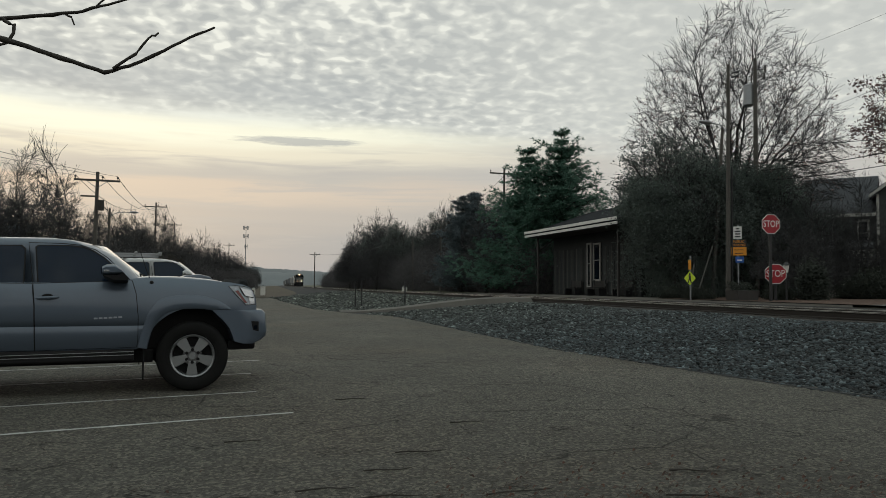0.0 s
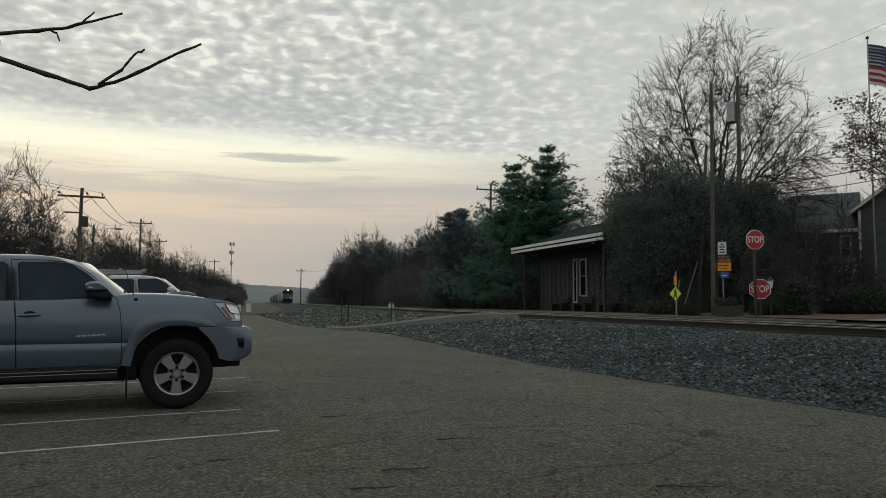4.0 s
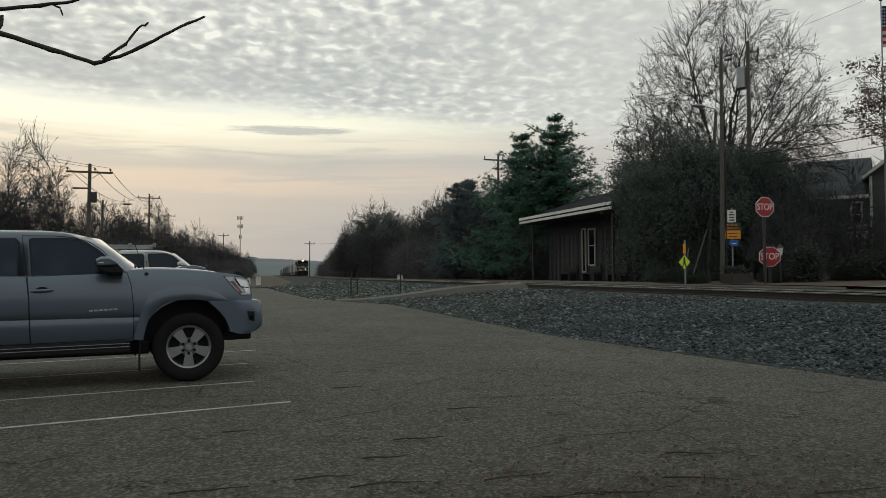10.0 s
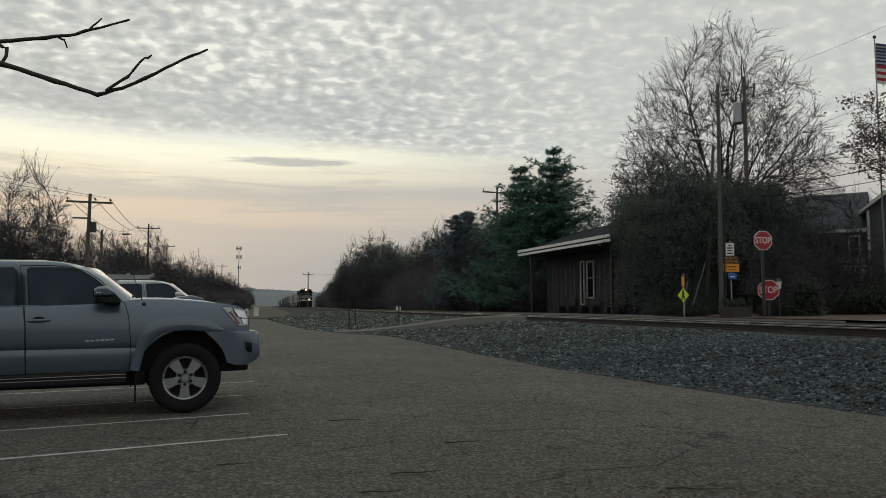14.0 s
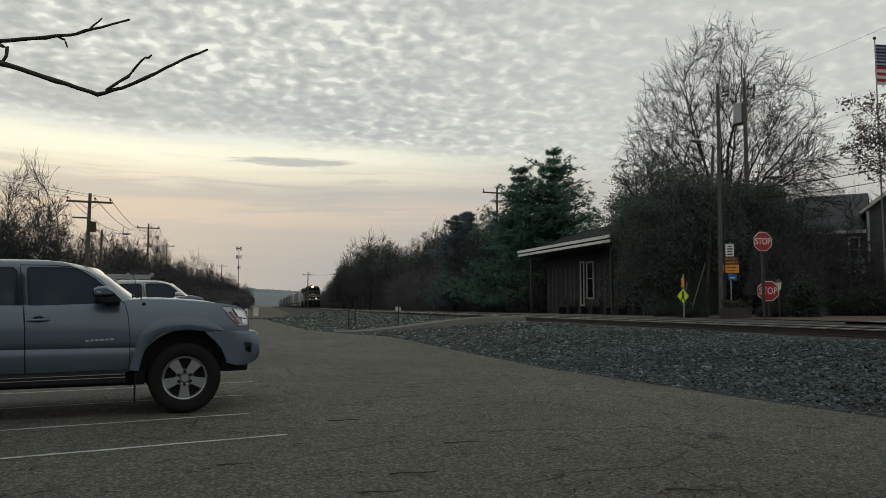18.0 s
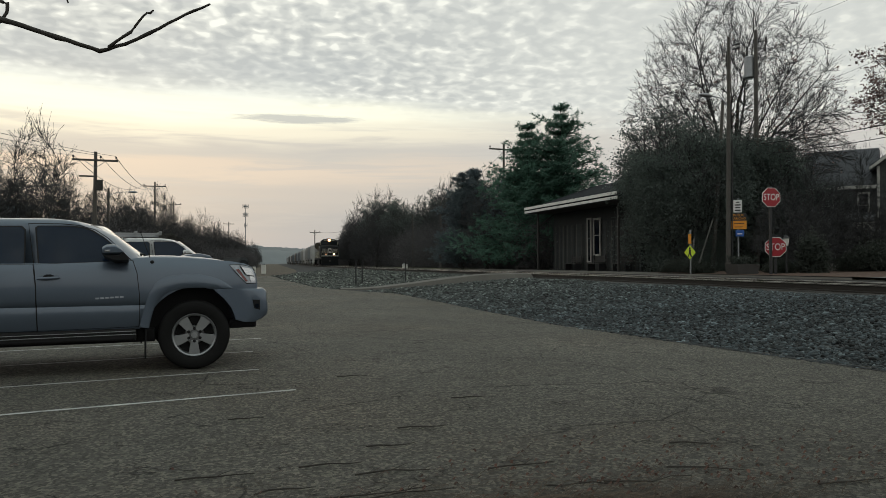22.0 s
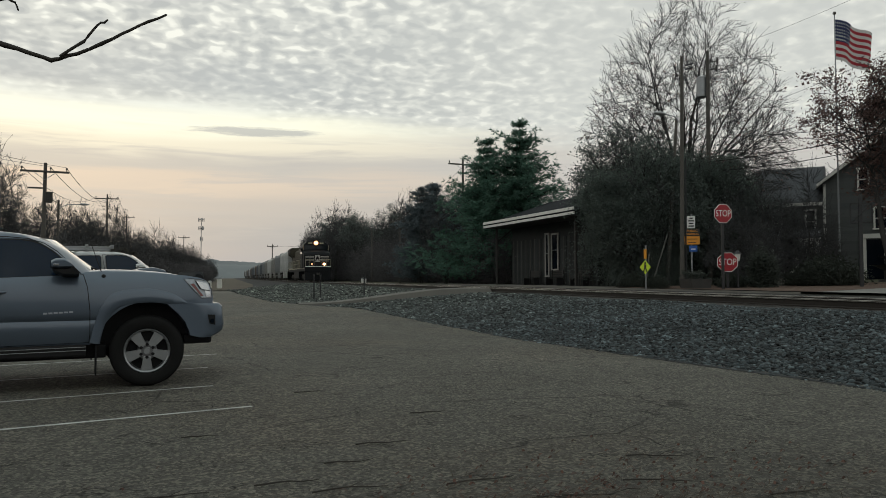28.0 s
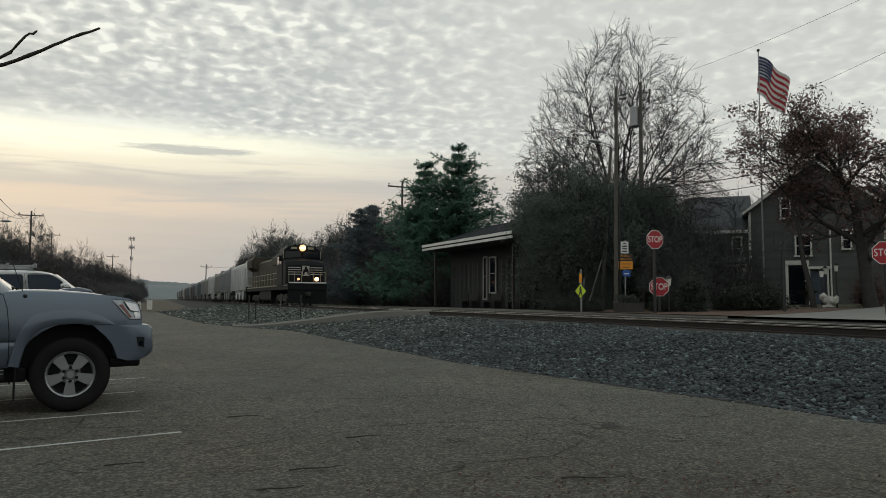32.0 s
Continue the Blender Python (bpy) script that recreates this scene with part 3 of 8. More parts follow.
def bogie_frame(axles, gap, side):
    bm = B()
    half = gap * (axles - 1) / 2 + 0.45
    for s in (-1, 1):
        x = s * side
        slab(bm, [(-half, 0.42), (-half + 0.3, 0.35), (half - 0.3, 0.35), (half, 0.42), (half, 0.66), (half - 0.5, 0.86), (-half + 0.5, 0.86), (-half, 0.66)], x - 0.07, x + 0.07, "x")
        for i in range(axles):
            o = (i - (axles - 1) / 2) * gap
            box(bm, x + s * 0.08, o, 0.52, 0.12, 0.34, 0.34, 0.03)
        for o in (-gap / 2, gap / 2) if axles > 2 else (0,):
            for q in (-0.12, 0.0, 0.12):
                tube(bm, (x + s * 0.03, o + q, 0.38), (x + s * 0.03, o + q, 0.66), 0.05, 0.05, 8)
    box(bm, 0, 0, 0.72, 2 * side, 0.4, 0.22)
    return bm


def loft(bm, rings):
    """Joins closed rings of points with quads and caps the ends."""
    rows = [[bm.verts.new(p) for p in ring] for ring in rings]
    n = len(rows[0])
    for a, b in zip(rows, rows[1:]):
        for k in range(n):
            bm.faces.new((a[k], a[(k + 1) % n], b[(k + 1) % n], b[k]))
    bm.faces.new(rows[0][::-1])
    bm.faces.new(rows[-1])
    return bm


def locomotive(name, label, body, hood, trim, lead):
    th = thing(name, label, "locomotive", group="train")
    F, R = -11.15, 11.15
    bm = B()
    box(bm, 0, 0, 1.38, 2.9, 21.4, 0.34, 0.03)
    part("underframe", bm, M["loco_black"], th)
    bm = B()
    slab(bm, [(-1.35, 0.45), (-1.15, 0.3), (1.15, 0.3), (1.35, 0.45), (1.35, 1.2), (-1.35, 1.2)], -3.0, 3.0, "y")
    part("fuel_tank", bm, M["loco_black"], th)
    for y in (-6.7, 6.7):
        bogie(th, y, 3, 2.0)
    # wide nose: flat face, brow sloping back to the windshield
    bm = B()
    rings = []
    for x, k in ((-1.50, 0.16), (-1.38, 0.03), (-0.9, 0.0), (0, -0.03), (0.9, 0.0), (1.38, 0.03), (1.50, 0.16)):
        d = 0.16 * (1 - (x / 1.5) ** 2)
        rings.append([(x, F + 0.95 + k, 1.55), (x, F + 0.95 + k, 3.02 + d), (x, F + 1.16 + k, 3.30 + d), (x, F + 1.9, 3.52 + d), (x, F + 2.5, 3.60 + d), (x, F + 2.5, 1.55)])
    loft(bm, rings)
    part("nose", bm, M[body], th)
    # cab: raked windshield, chamfered roof
    bm = B()
    outline = [(-1.55, 1.55), (-1.55, 3.95), (-1.40, 4.38), (-1.05, 4.66), (1.05, 4.66), (1.40, 4.38), (1.55, 3.95), (1.55, 1.55)]
    slab(bm, outline, F + 2.3, F + 4.6, "y", 0.04)
    part("cab", bm, M[body], th)
    bm = B()
    slab(bm, [(F + 2.12, 4.36), (F + 2.30, 4.70), (F + 3.0, 4.74), (F + 3.0, 4.60), (F + 2.32, 4.36)], -1.02, 1.02, "x", 0.02)
    part("roof_visor", bm, M[body], th)
    for s in (-1, 1):
        bm = B()
        slab(bm, [(s * 0.10, 3.80), (s * 1.40, 3.72), (s * 1.34, 4.24), (s * 0.10, 4.32)], F + 2.24, F + 2.29, "y")
        part("windshield", bm, M["cab_glass"], th, "dark cab window glass")
        bm = B()
        box(bm, s * 1.47, F + 2.27, 3.98, 0.05, 0.05, 0.6, 0.01)
        part("window_post", bm, M["loco_grey"], th)
        for dy in (F + 2.95, F + 3.9):
            bm = B()
            box(bm, s * 1.56, dy, 3.55, 0.03, 0.68, 0.62, 0.01)
            part("cab_window", bm, M["glass"], th, "dark cab side window")
        bm = B()
        box(bm, s * 0.66, F + 2.16, 4.50, 0.46, 0.06, 0.17, 0.01)
        part("number_board", bm, M["loco_grey"], th, "dull number board")
        bm = B()
        box(bm, s * 1.64, F + 2.75, 3.7, 0.16, 0.05, 0.42, 0.01)
        part("cab_mirror", bm, M["loco_black"], th)
    # hood
    bm = B()
    slab(bm, [(-0.95, 1.55), (-0.95, 3.85), (-0.7, 4.1), (0.7, 4.1), (0.95, 3.85), (0.95, 1.55)], F + 4.6, R - 4.6, "y", 0.03)
    part("long_hood", bm, M[hood], th)
    bm = B()
    slab(bm, [(-0.95, 1.55), (-0.95, 3.2), (-1.52, 3.6), (-1.52, 4.35), (-1.3, 4.55), (1.3, 4.55), (1.52, 4.35), (1.52, 3.6), (0.95, 3.2), (0.95, 1.55)], R - 4.6, R - 1.0, "y", 0.03)
    part("radiator_house", bm, M[hood], th)
    bm = B()
    slab(bm, [(-1.5, 3.3), (-1.5, 3.9), (-1.0, 4.3), (1.0, 4.3), (1.5, 3.9), (1.5, 3.3)], F + 4.6, F + 7.2, "y", 0.03)
    part("blower_housing", bm, M[hood], th)
    bm = B()
    box(bm, 0, 1.2, 4.22, 0.9, 1.2, 0.24, 0.03)
    part("exhaust_stack", bm, M["loco_black"], th)
    for s in (-1, 1):
        for k in range(13):
            bm = B()
            box(bm, s * 0.965, F + 7.7 + k * 0.78, 2.6, 0.04, 0.68, 1.6, 0.01)
            part("hood_door", bm, M[hood], th)
        for k in range(5):
            bm = B()
            box(bm, s * 1.54, R - 4.3 + k * 0.68, 3.97, 0.05, 0.56, 0.5, 0.01)
            part("radiator_grille", bm, M["loco_black"], th)
        bm = B()
        box(bm, s * 1.42, 0, 1.56, 0.14, 20.6, 0.09)
        part("side_sill", bm, M[trim], th, "pale painted side sill")
        bm = B()
        pts = [(F + 4.7 + k * 1.5) for k in range(11)]
        for y in pts:
            tube(bm, (s * 1.47, y, 1.58), (s * 1.47, y, 2.6), 0.02, 0.02, 6)
        for z in (2.6, 2.15):
            tube(bm, (s * 1.47, pts[0], z), (s * 1.47, pts[-1], z), 0.02, 0.02, 6)
        part("handrail", bm, M[trim], th, "pale handrail")
        for y in (F + 0.55, R - 0.55):
            bm = B()
            for k in range(4):
                box(bm, s * 1.3, y, 0.45 + k * 0.3, 0.4, 0.5, 0.04)
            box(bm, s * 1.1, y, 0.95, 0.04, 0.55, 1.2)
            part("step", bm, M["loco_black"], th)
    # front end
    for y, q in ((F, 1), (R, -1)):
        bm = B()
        box(bm, 0, y + q * 0.35, 1.45, 3.0, 0.5, 0.5, 0.03)
        part("anticlimber", bm, M["loco_black"], th)
        bm = B()
        slab(bm, [(-1.45, 0.18), (1.45, 0.18), (1.45, 1.2), (-1.45, 1.2)], y + q * 0.18, y + q * 0.3, "y")
        part("plow", bm, M["loco_black"], th)
        bm = B()
        box(bm, 0, y - q * 0.15, 0.88, 0.3, 0.7, 0.28, 0.04)
        part("coupler", bm, M["bogie"], th)
        for s in (-1, 1):
            bm = B()
            for x in (0.45, 1.0, 1.42):
                tube(bm, (s * x, y + q * 0.2, 1.7), (s * x, y + q * 0.2, 2.55), 0.022, 0.022, 6)
            tube(bm, (s * 0.45, y + q * 0.2, 2.55), (s * 1.42, y + q * 0.2, 2.55), 0.022, 0.022, 6)
            part("end_rail", bm, M[trim], th, "pale end handrail")
    bm = B()
    box(bm, 0, F + 0.08, 1.74, 2.9, 0.05, 0.09)
    part("front_stripe", bm, M["white"] if lead else M[trim], th, "white painted stripe")
    if lead:
        for s in (-1, 1):
            for k in range(4):
                bm = B()
                box(bm, s * 0.86, F + 0.945, 2.40 + k * 0.175, 0.98, 0.03, 0.062)
                part("nose_stripe", bm, M["nose_white"], th, "white nose stripe")
        bm = B()
        box(bm, 0.02, F + 0.915, 2.68, 0.56, 0.02, 0.78, 0.01)
        patch_ = part("nose_panel", bm, M["nose_white"], th, "white panel with a plain dark shape")
        bm = B()
        slab(bm, [(-0.22, 2.34), (-0.12, 2.36), (-0.04, 2.60), (0.12, 2.58), (0.18, 2.36), (0.25, 2.38), (0.22, 2.76), (0.12, 2.86), (0.06, 3.02), (-0.10, 2.98), (-0.04, 2.86), (-0.18, 2.72)], F + 0.895, F + 0.902, "y")
        part("nose_shape", bm, M["loco_black"], patch_)
        # glowing disc that stands in for the orange bloom round the headlights
        bm = B()
        tube(bm, (0.0, F + 2.02, 4.52), (0.0, F + 2.20, 4.52), 0.25, 0.25, 18)
        bloom_ = part("headlight_housing", bm, M["lamp_bloom"], th, "glowing disc imitating the orange bloom round the headlights")
        for s in (-1, 1):
            bm = B()
            tube(bm, (s * 0.09, F + 1.98, 4.52), (s * 0.09, F + 2.03, 4.52), 0.085, 0.085, 14)
            part("headlight", bm, M["lamp"], bloom_, "lit warm headlight")
        # the right one's wide disc glows too, imitating that lamp's bloom
        for s, mm in ((-1, "lamp_dim"), (1, "lamp")):
            bm = B()
            tube(bm, (s * 0.70, F + 0.10, 2.02), (s * 0.70, F + 0.24, 2.02), 0.10 if s < 0 else 0.17, 0.10 if s < 0 else 0.17, 14)
            dl = part("ditch_light", bm, M[mm if s < 0 else "lamp_bloom"], th, "lit warm ditch light")
            if s > 0:
                bm = B()
                tube(bm, (s * 0.70, F + 0.07, 2.02), (s * 0.70, F + 0.11, 2.02), 0.11, 0.11, 14)
                part("bulb", bm, M["lamp"], dl)
    bm = B()
    for x in (-0.3, -0.1, 0.12):
        tube(bm, (x, F + 4.0, 4.82), (x, F + 3.6, 4.84), 0.03, 0.09, 8)
    box(bm, 0, F + 3.95, 4.76, 0.6, 0.08, 0.1)
    part("horn", bm, M["loco_black"], th)
    return th


def hopper_car(L, paint, label, low=0.0):
    th = thing("hopper_car", label, "railcar", group="train")
    bm = B()
    n = 6
    prof = [(-1.5, 1.45), (-1.58, 2.4), (-1.58, 3.6), (-1.45, 4.2), (-0.9, 4.52), (0.9, 4.52), (1.45, 4.2), (1.58, 3.6), (1.58, 2.4), (1.5, 1.45)]
    slab(bm, prof, -L + 1.2, L - 1.2, "y", 0.02)
    part("body", bm, M[paint], th)
    for q in (-1, 1):
        bm = B()
        slab(bm, [(q * (L - 1.22), 2.0), (q * (L - 1.22), 4.45), (q * (L - 0.3), 4.45), (q * (L - 0.3), 4.15)], -1.45, 1.45, "x")
        part("end_slope", bm, M[paint], th)
        for s in (-1, 1):
            bm = B()
            box(bm, s * 1.42, q * (L - 0.35), 2.8, 0.12, 0.12, 3.2)
            for k in range(8):
                box(bm, s * 1.2, q * (L - 0.26), 1.5 + k * 0.36, 0.42, 0.03, 0.03)
            part("end_ladder", bm, M[paint], th)
        bm = B()
        box(bm, 0, q * (L - 0.2), 1.12, 2.9, 0.5, 0.3)
        box(bm, 0, q * (L + 0.15), 0.88, 0.3, 0.6, 0.26)
        part("end_sill", bm, M["bogie"], th)
        bogie(th, q * (L - 1.9), 2, 1.78)
    for y in (-L * 0.39, 0, L * 0.39):
        bm = B()
        slab(bm, [(y - L * 0.18, 1.47), (y - 0.4, 0.42), (y + 0.4, 0.42), (y + L * 0.18, 1.47)], -1.3, 1.3, "x")
        part("chute", bm, M[paint], th)
    for k in range(9):
        y = -L + 1.6 + k * (2 * L - 3.2) / 8
        for s in (-1, 1):
            bm = B()
            slab(bm, [(s * 1.56, 1.4), (s * 1.65, 1.5), (s * 1.65, 3.75), (s * 1.55, 4.0)], y - 0.05, y + 0.05, "y")
            part("rib", bm, M[paint], th)
    bm = B()
    box(bm, 0, 0, 4.58, 0.9, 2 * L - 1.5, 0.06)
    part("roof_walk", bm, M["bogie"], th)
    for k in range(6):
        bm = B()
        box(bm, 0, (k - 2.5) * (2 * L - 4.4) / 5, 4.66, 0.62, 1.0, 0.12, 0.03)
        part("hatch", bm, M[paint], th)
    return th


lead_loco = locomotive("lead_locomotive", "black diesel locomotive with white nose stripes and lit headlights", "loco_black", "loco_side", "loco_grey", True)
TRAIN = [(lead_loco, 11.3)]
CARS = [(8.0, hopper_car(8.0, "hopper", "pale grey weathered covered hopper railcar")),
        (6.5, hopper_car(6.5, "hopper_grey", "mid grey covered hopper railcar")),
        (6.5, hopper_car(6.5, "hopper_tan", "weathered tan covered hopper railcar")),
        (7.4, hopper_car(7.4, "hopper_blue", "faded blue-grey covered hopper railcar")),
        (7.4, hopper_car(7.4, "hopper_dark", "rusty brown covered hopper railcar"))]
back, fresh = 22.9, set()
for k in (0, 1, 2, 0, 2, 1, 3, 1, 3, 4, 1, 3, 3, 4, 1, 0, 3, 4, 2, 1, 3, 0, 3, 4):
    half, car = CARS[k]
    back += half + 0.45
    TRAIN.append((copy_thing(car, pose(0, 0, 0)) if k in fresh else car, back))
    fresh.add(k)
    back += half + 0.45


def motions():
    """The train rolls towards the camera at 7.2 m/s."""
    for ob, back in TRAIN:
        rows = []
        for k in range(17):
            t = 2.0 * k
            y = 55.8 + 7.216 * (32 - t) + back
            turn = math.degrees(math.atan2(cx(y - 6) - cx(y + 6), 12))
            rows.append((t, pose(cx(y), y, RAIL_Z, 0, 0, turn)))
        walk(ob, rows)
    for i, panel in enumerate(FLAG_PANELS):
        walk(panel, flag_rows(i))

# ---- trees ----


def tree_mesh(seed, height, r0, spread=0.55, levels=4, kids=(9, 6, 5, 4), first=0.25, up=0.35, wob=0.12, twig_from=2, stems=((0, 0, 1),), ratio=(0.42, 0.62), fine=0.006):
    """Bare tree: returns the lists of its trunk and limbs, and of its twigs, and the twig ends."""
    rnd = random.Random(seed)
    tv, tf, wv, wf, ends = [], [], [], [], []

    def grow(p, d, length, r, level):
        n = 7 if level == 0 else 4 if level == 1 else 3
        pts, rad = [p.copy()], [r]
        q = p.copy()
        dd = d.copy()
        for i in range(n):
            j = Vector((rnd.gauss(0, 1), rnd.gauss(0, 1), rnd.gauss(0, 0.6))) * wob * (0.5 if level == 0 else 0.9)
            dd = (dd + j + Vector((0, 0, up * 0.16 * level))).normalized()
            q = q + dd * (length / n)
            pts.append(q.copy())
            rad.append(r * (1 - 0.82 * (i + 1) / n) + fine)
        if level < twig_from:
            sweep(tv, tf, pts, rad, 7 if level == 0 else 5)
        else:
            sweep(wv, wf, pts, rad, 3)
        if level >= levels:
            ends.append(q.copy())
            return
        k = kids[level]
        turn = rnd.uniform(0, 6.283)
        for i in range(k):
            a = first if level == 0 else 0.20
            s = a + (0.97 - a) * (i + rnd.random() * 0.8) / k
            f = s * n
            i0 = min(n - 1, int(f))
            base = pts[i0].lerp(pts[i0 + 1], f - i0)
            axis = (pts[i0 + 1] - pts[i0]).normalized()
            side = axis.orthogonal().normalized()
            turn += 2.4 + rnd.uniform(-0.5, 0.5)
            side.rotate(Matrix.Rotation(turn, 3, axis))
            lean = spread * rnd.uniform(0.75, 1.25)
            nd_ = (axis * math.cos(lean) + side * math.sin(lean) + Vector((0, 0, up * 0.25))).normalized()
            grow(base, nd_, length * rnd.uniform(*ratio) * (1.22 - 0.62 * s if level == 0 else 1.3 - 0.85 * s), r * (1 - 0.75 * s) * 0.60 + fine * 0.5, level + 1)

    for sx, sy, k in stems:
        grow(Vector((sx * 0.5, sy * 0.5, -0.1)), Vector((sx + rnd.gauss(0, 0.03), sy + rnd.gauss(0, 0.03), 1)).normalized(), height * k, r0 * (0.5 + 0.5 * k), 0)
    return tv, tf, wv, wf, ends


def curve_between(rnd, p, d, q, n, wob):
    """A bowed line from p, leaving along d, to q."""
    l = (q - p).length
    mid = p + d * l * 0.5
    pts = []
    for k in range(n + 1):
        t = k / n
        c = p * (1 - t) ** 2 + mid * 2 * t * (1 - t) + q * t * t
        if 0 < k < n:
            c = c + Vector((rnd.gauss(0, 1), rnd.gauss(0, 1), rnd.gauss(0, 1))) * wob * l
        pts.append(c)
    return pts


def maple(name, label, seed, fork, rise_, wide, limbs, branches, twigs, thick=1.0, leaves=0.0, fine=1.0):
    """A broad maple: limbs fan from a low fork to a domed outline; branches and twigs fill the dome, each leaving the nearest older wood."""
    rnd = random.Random(seed)
    tv, tf, wv, wf = [], [], [], []
    sweep(tv, tf, [Vector((0, 0, -0.1)), Vector((0.06, 0.03, fork * 0.5)), Vector((0.0, 0.0, fork))], [0.36 * thick, 0.29 * thick, 0.25 * thick], 9)
    centre = Vector((0, 0, fork))

    def shell(depth):
        az = rnd.uniform(0, 6.28318)
        lean = math.acos(1 - (1 - math.cos(radians(84))) * rnd.random() ** 1.45)
        r = depth / math.hypot(math.sin(lean) / wide, math.cos(lean) / rise_)
        return centre + Vector((math.cos(az) * math.sin(lean), math.sin(az) * math.sin(lean), math.cos(lean))) * r

    def add(old, target, n, r_share, wob, verts, faces, sides, store, floor):
        """Grows one shoot to target from the best placed point of the older wood."""
        at, way, rad = old
        gap = np.array(target) - at
        dist = np.linalg.norm(gap, axis=1) + 1e-6
        cosine = (gap * way).sum(1) / dist
        k = int(np.argmin(dist * (1.0 + 1.6 * np.maximum(0, 0.72 - cosine))))
        p, d = Vector(at[k]), Vector(way[k])
        pts = curve_between(rnd, p, (d * 0.35 + (target - p).normalized()).normalized(), target, n, wob)
        r0 = min(rad[k] * r_share, 0.016 + 0.011 * dist[k])
        radii = [max(floor, r0 * (1 - 0.85 * i / n)) for i in range(n + 1)]
        sweep(verts, faces, pts, radii, sides)
        for i in range(1, n + 1):
            store.append((tuple(pts[i]), tuple((pts[i] - pts[i - 1]).normalized()), radii[i]))

    def table(rows):
        return np.array([r[0] for r in rows]), np.array([r[1] for r in rows]), np.array([r[2] for r in rows])

    wood = []
    for i in range(limbs):
        az = i * 2.39996 + rnd.uniform(-0.3, 0.3)
        lean = radians(5 + 64 * ((i + 0.5) / limbs) ** 0.7)
        reach = 0.86 / math.hypot(math.sin(lean) / wide, math.cos(lean) / rise_)
        out = Vector((math.cos(az), math.sin(az), 0))
        tip = centre + (out * math.sin(lean) + Vector((0, 0, math.cos(lean)))) * reach
        start = centre - Vector((0, 0, rnd.uniform(0, 1.6)))
        pts = curve_between(rnd, start, (out * math.sin(lean * 0.6) + Vector((0, 0, math.cos(lean * 0.6)))).normalized(), tip, 10, 0.006)
        r0 = rnd.uniform(0.09, 0.15) * thick
        radii = [r0 * (1 - 0.86 * k / 10) for k in range(11)]
        sweep(tv, tf, pts, radii, 6)
        wood += [(tuple(pts[k]), tuple((pts[k] - pts[k - 1]).normalized()), radii[k]) for k in range(2, 11)]
    second = []
    old = table(wood)
    for _ in range(branches):
        add(old, shell(rnd.uniform(0.42, 0.96)), 6, 0.6, 0.010, tv, tf, 4, second, 0.009 * fine)
    third = []
    old = table(second)
    for _ in range(twigs):
        add(old, shell(rnd.uniform(0.45, 1.0) ** 0.7), 4, 0.7, 0.012, wv, wf, 3, third, 0.0075 * fine)
    tips = []
    for _ in range(twigs * 3):
        k = rnd.randrange(len(third))
        p, d = Vector(third[k][0]), Vector(third[k][1])
        q = p + (d + Vector((rnd.gauss(0, 0.32), rnd.gauss(0, 0.32), rnd.gauss(0.22, 0.28)))).normalized() * rnd.uniform(0.25, 0.75)
        sweep(wv, wf, [p, p.lerp(q, 0.5) + d * 0.03, q], [0.0075 * fine, 0.0065 * fine, 0.005 * fine], 3)
        tips.append(q)
    th = thing(name, label, "tree")
    new("trunk", mesh_of("trunk", tv, tf, M["bark"], True)).parent = th
    new("crown", mesh_of("crown", wv, wf, M["twig"])).parent = th
    if leaves:
        low = [e for e in tips if rnd.random() < (leaves if e.z < fork + rise_ * 0.6 else leaves * 0.2)]
        v, f = leaf_cards(rnd, low, 0.08, 2, 0.10)
        tagged(new("lingering_leaves", mesh_of("lingering_leaves", v, f, M["brown_leaf"])), "few dry leaves left on the twigs").parent = th
    return th


def leaf_cards(rnd, pts, size, count, spread):
    """Many small bent leaves round points."""
    v, f = [], []
    for p in pts:
        for _ in range(count):
            c = p + Vector((rnd.gauss(0, spread), rnd.gauss(0, spread), rnd.gauss(0, spread * 0.7)))
            a = Vector((rnd.gauss(0, 1), rnd.gauss(0, 1), rnd.gauss(0, 1))).normalized()
            b = a.orthogonal().normalized()
            s = size * rnd.uniform(0.6, 1.4)
            o = len(v)
            v += [c - a * s, c + b * s * 0.5, c + a * s, c - b * s * 0.5 + a.cross(b) * s * 0.3]
            f += [(o, o + 1, o + 2), (o, o + 2, o + 3)]
    return v, f


def leafy_tree(name, label, seed, height, r0, leaf, size, count, fluff, **kw):
    tv, tf, wv, wf, ends = tree_mesh(seed, height, r0, **kw)
    th = thing(name, label, "tree")
    new("trunk", mesh_of("trunk", tv, tf, M["bark"], True)).parent = th
    new("twig_mass", mesh_of("twig_mass", wv, wf, M["twig"])).parent = th
    v, f = leaf_cards(random.Random(seed), ends, size, count, fluff)
    new("crown", mesh_of("crown", v, f, M[leaf])).parent = th
    return th


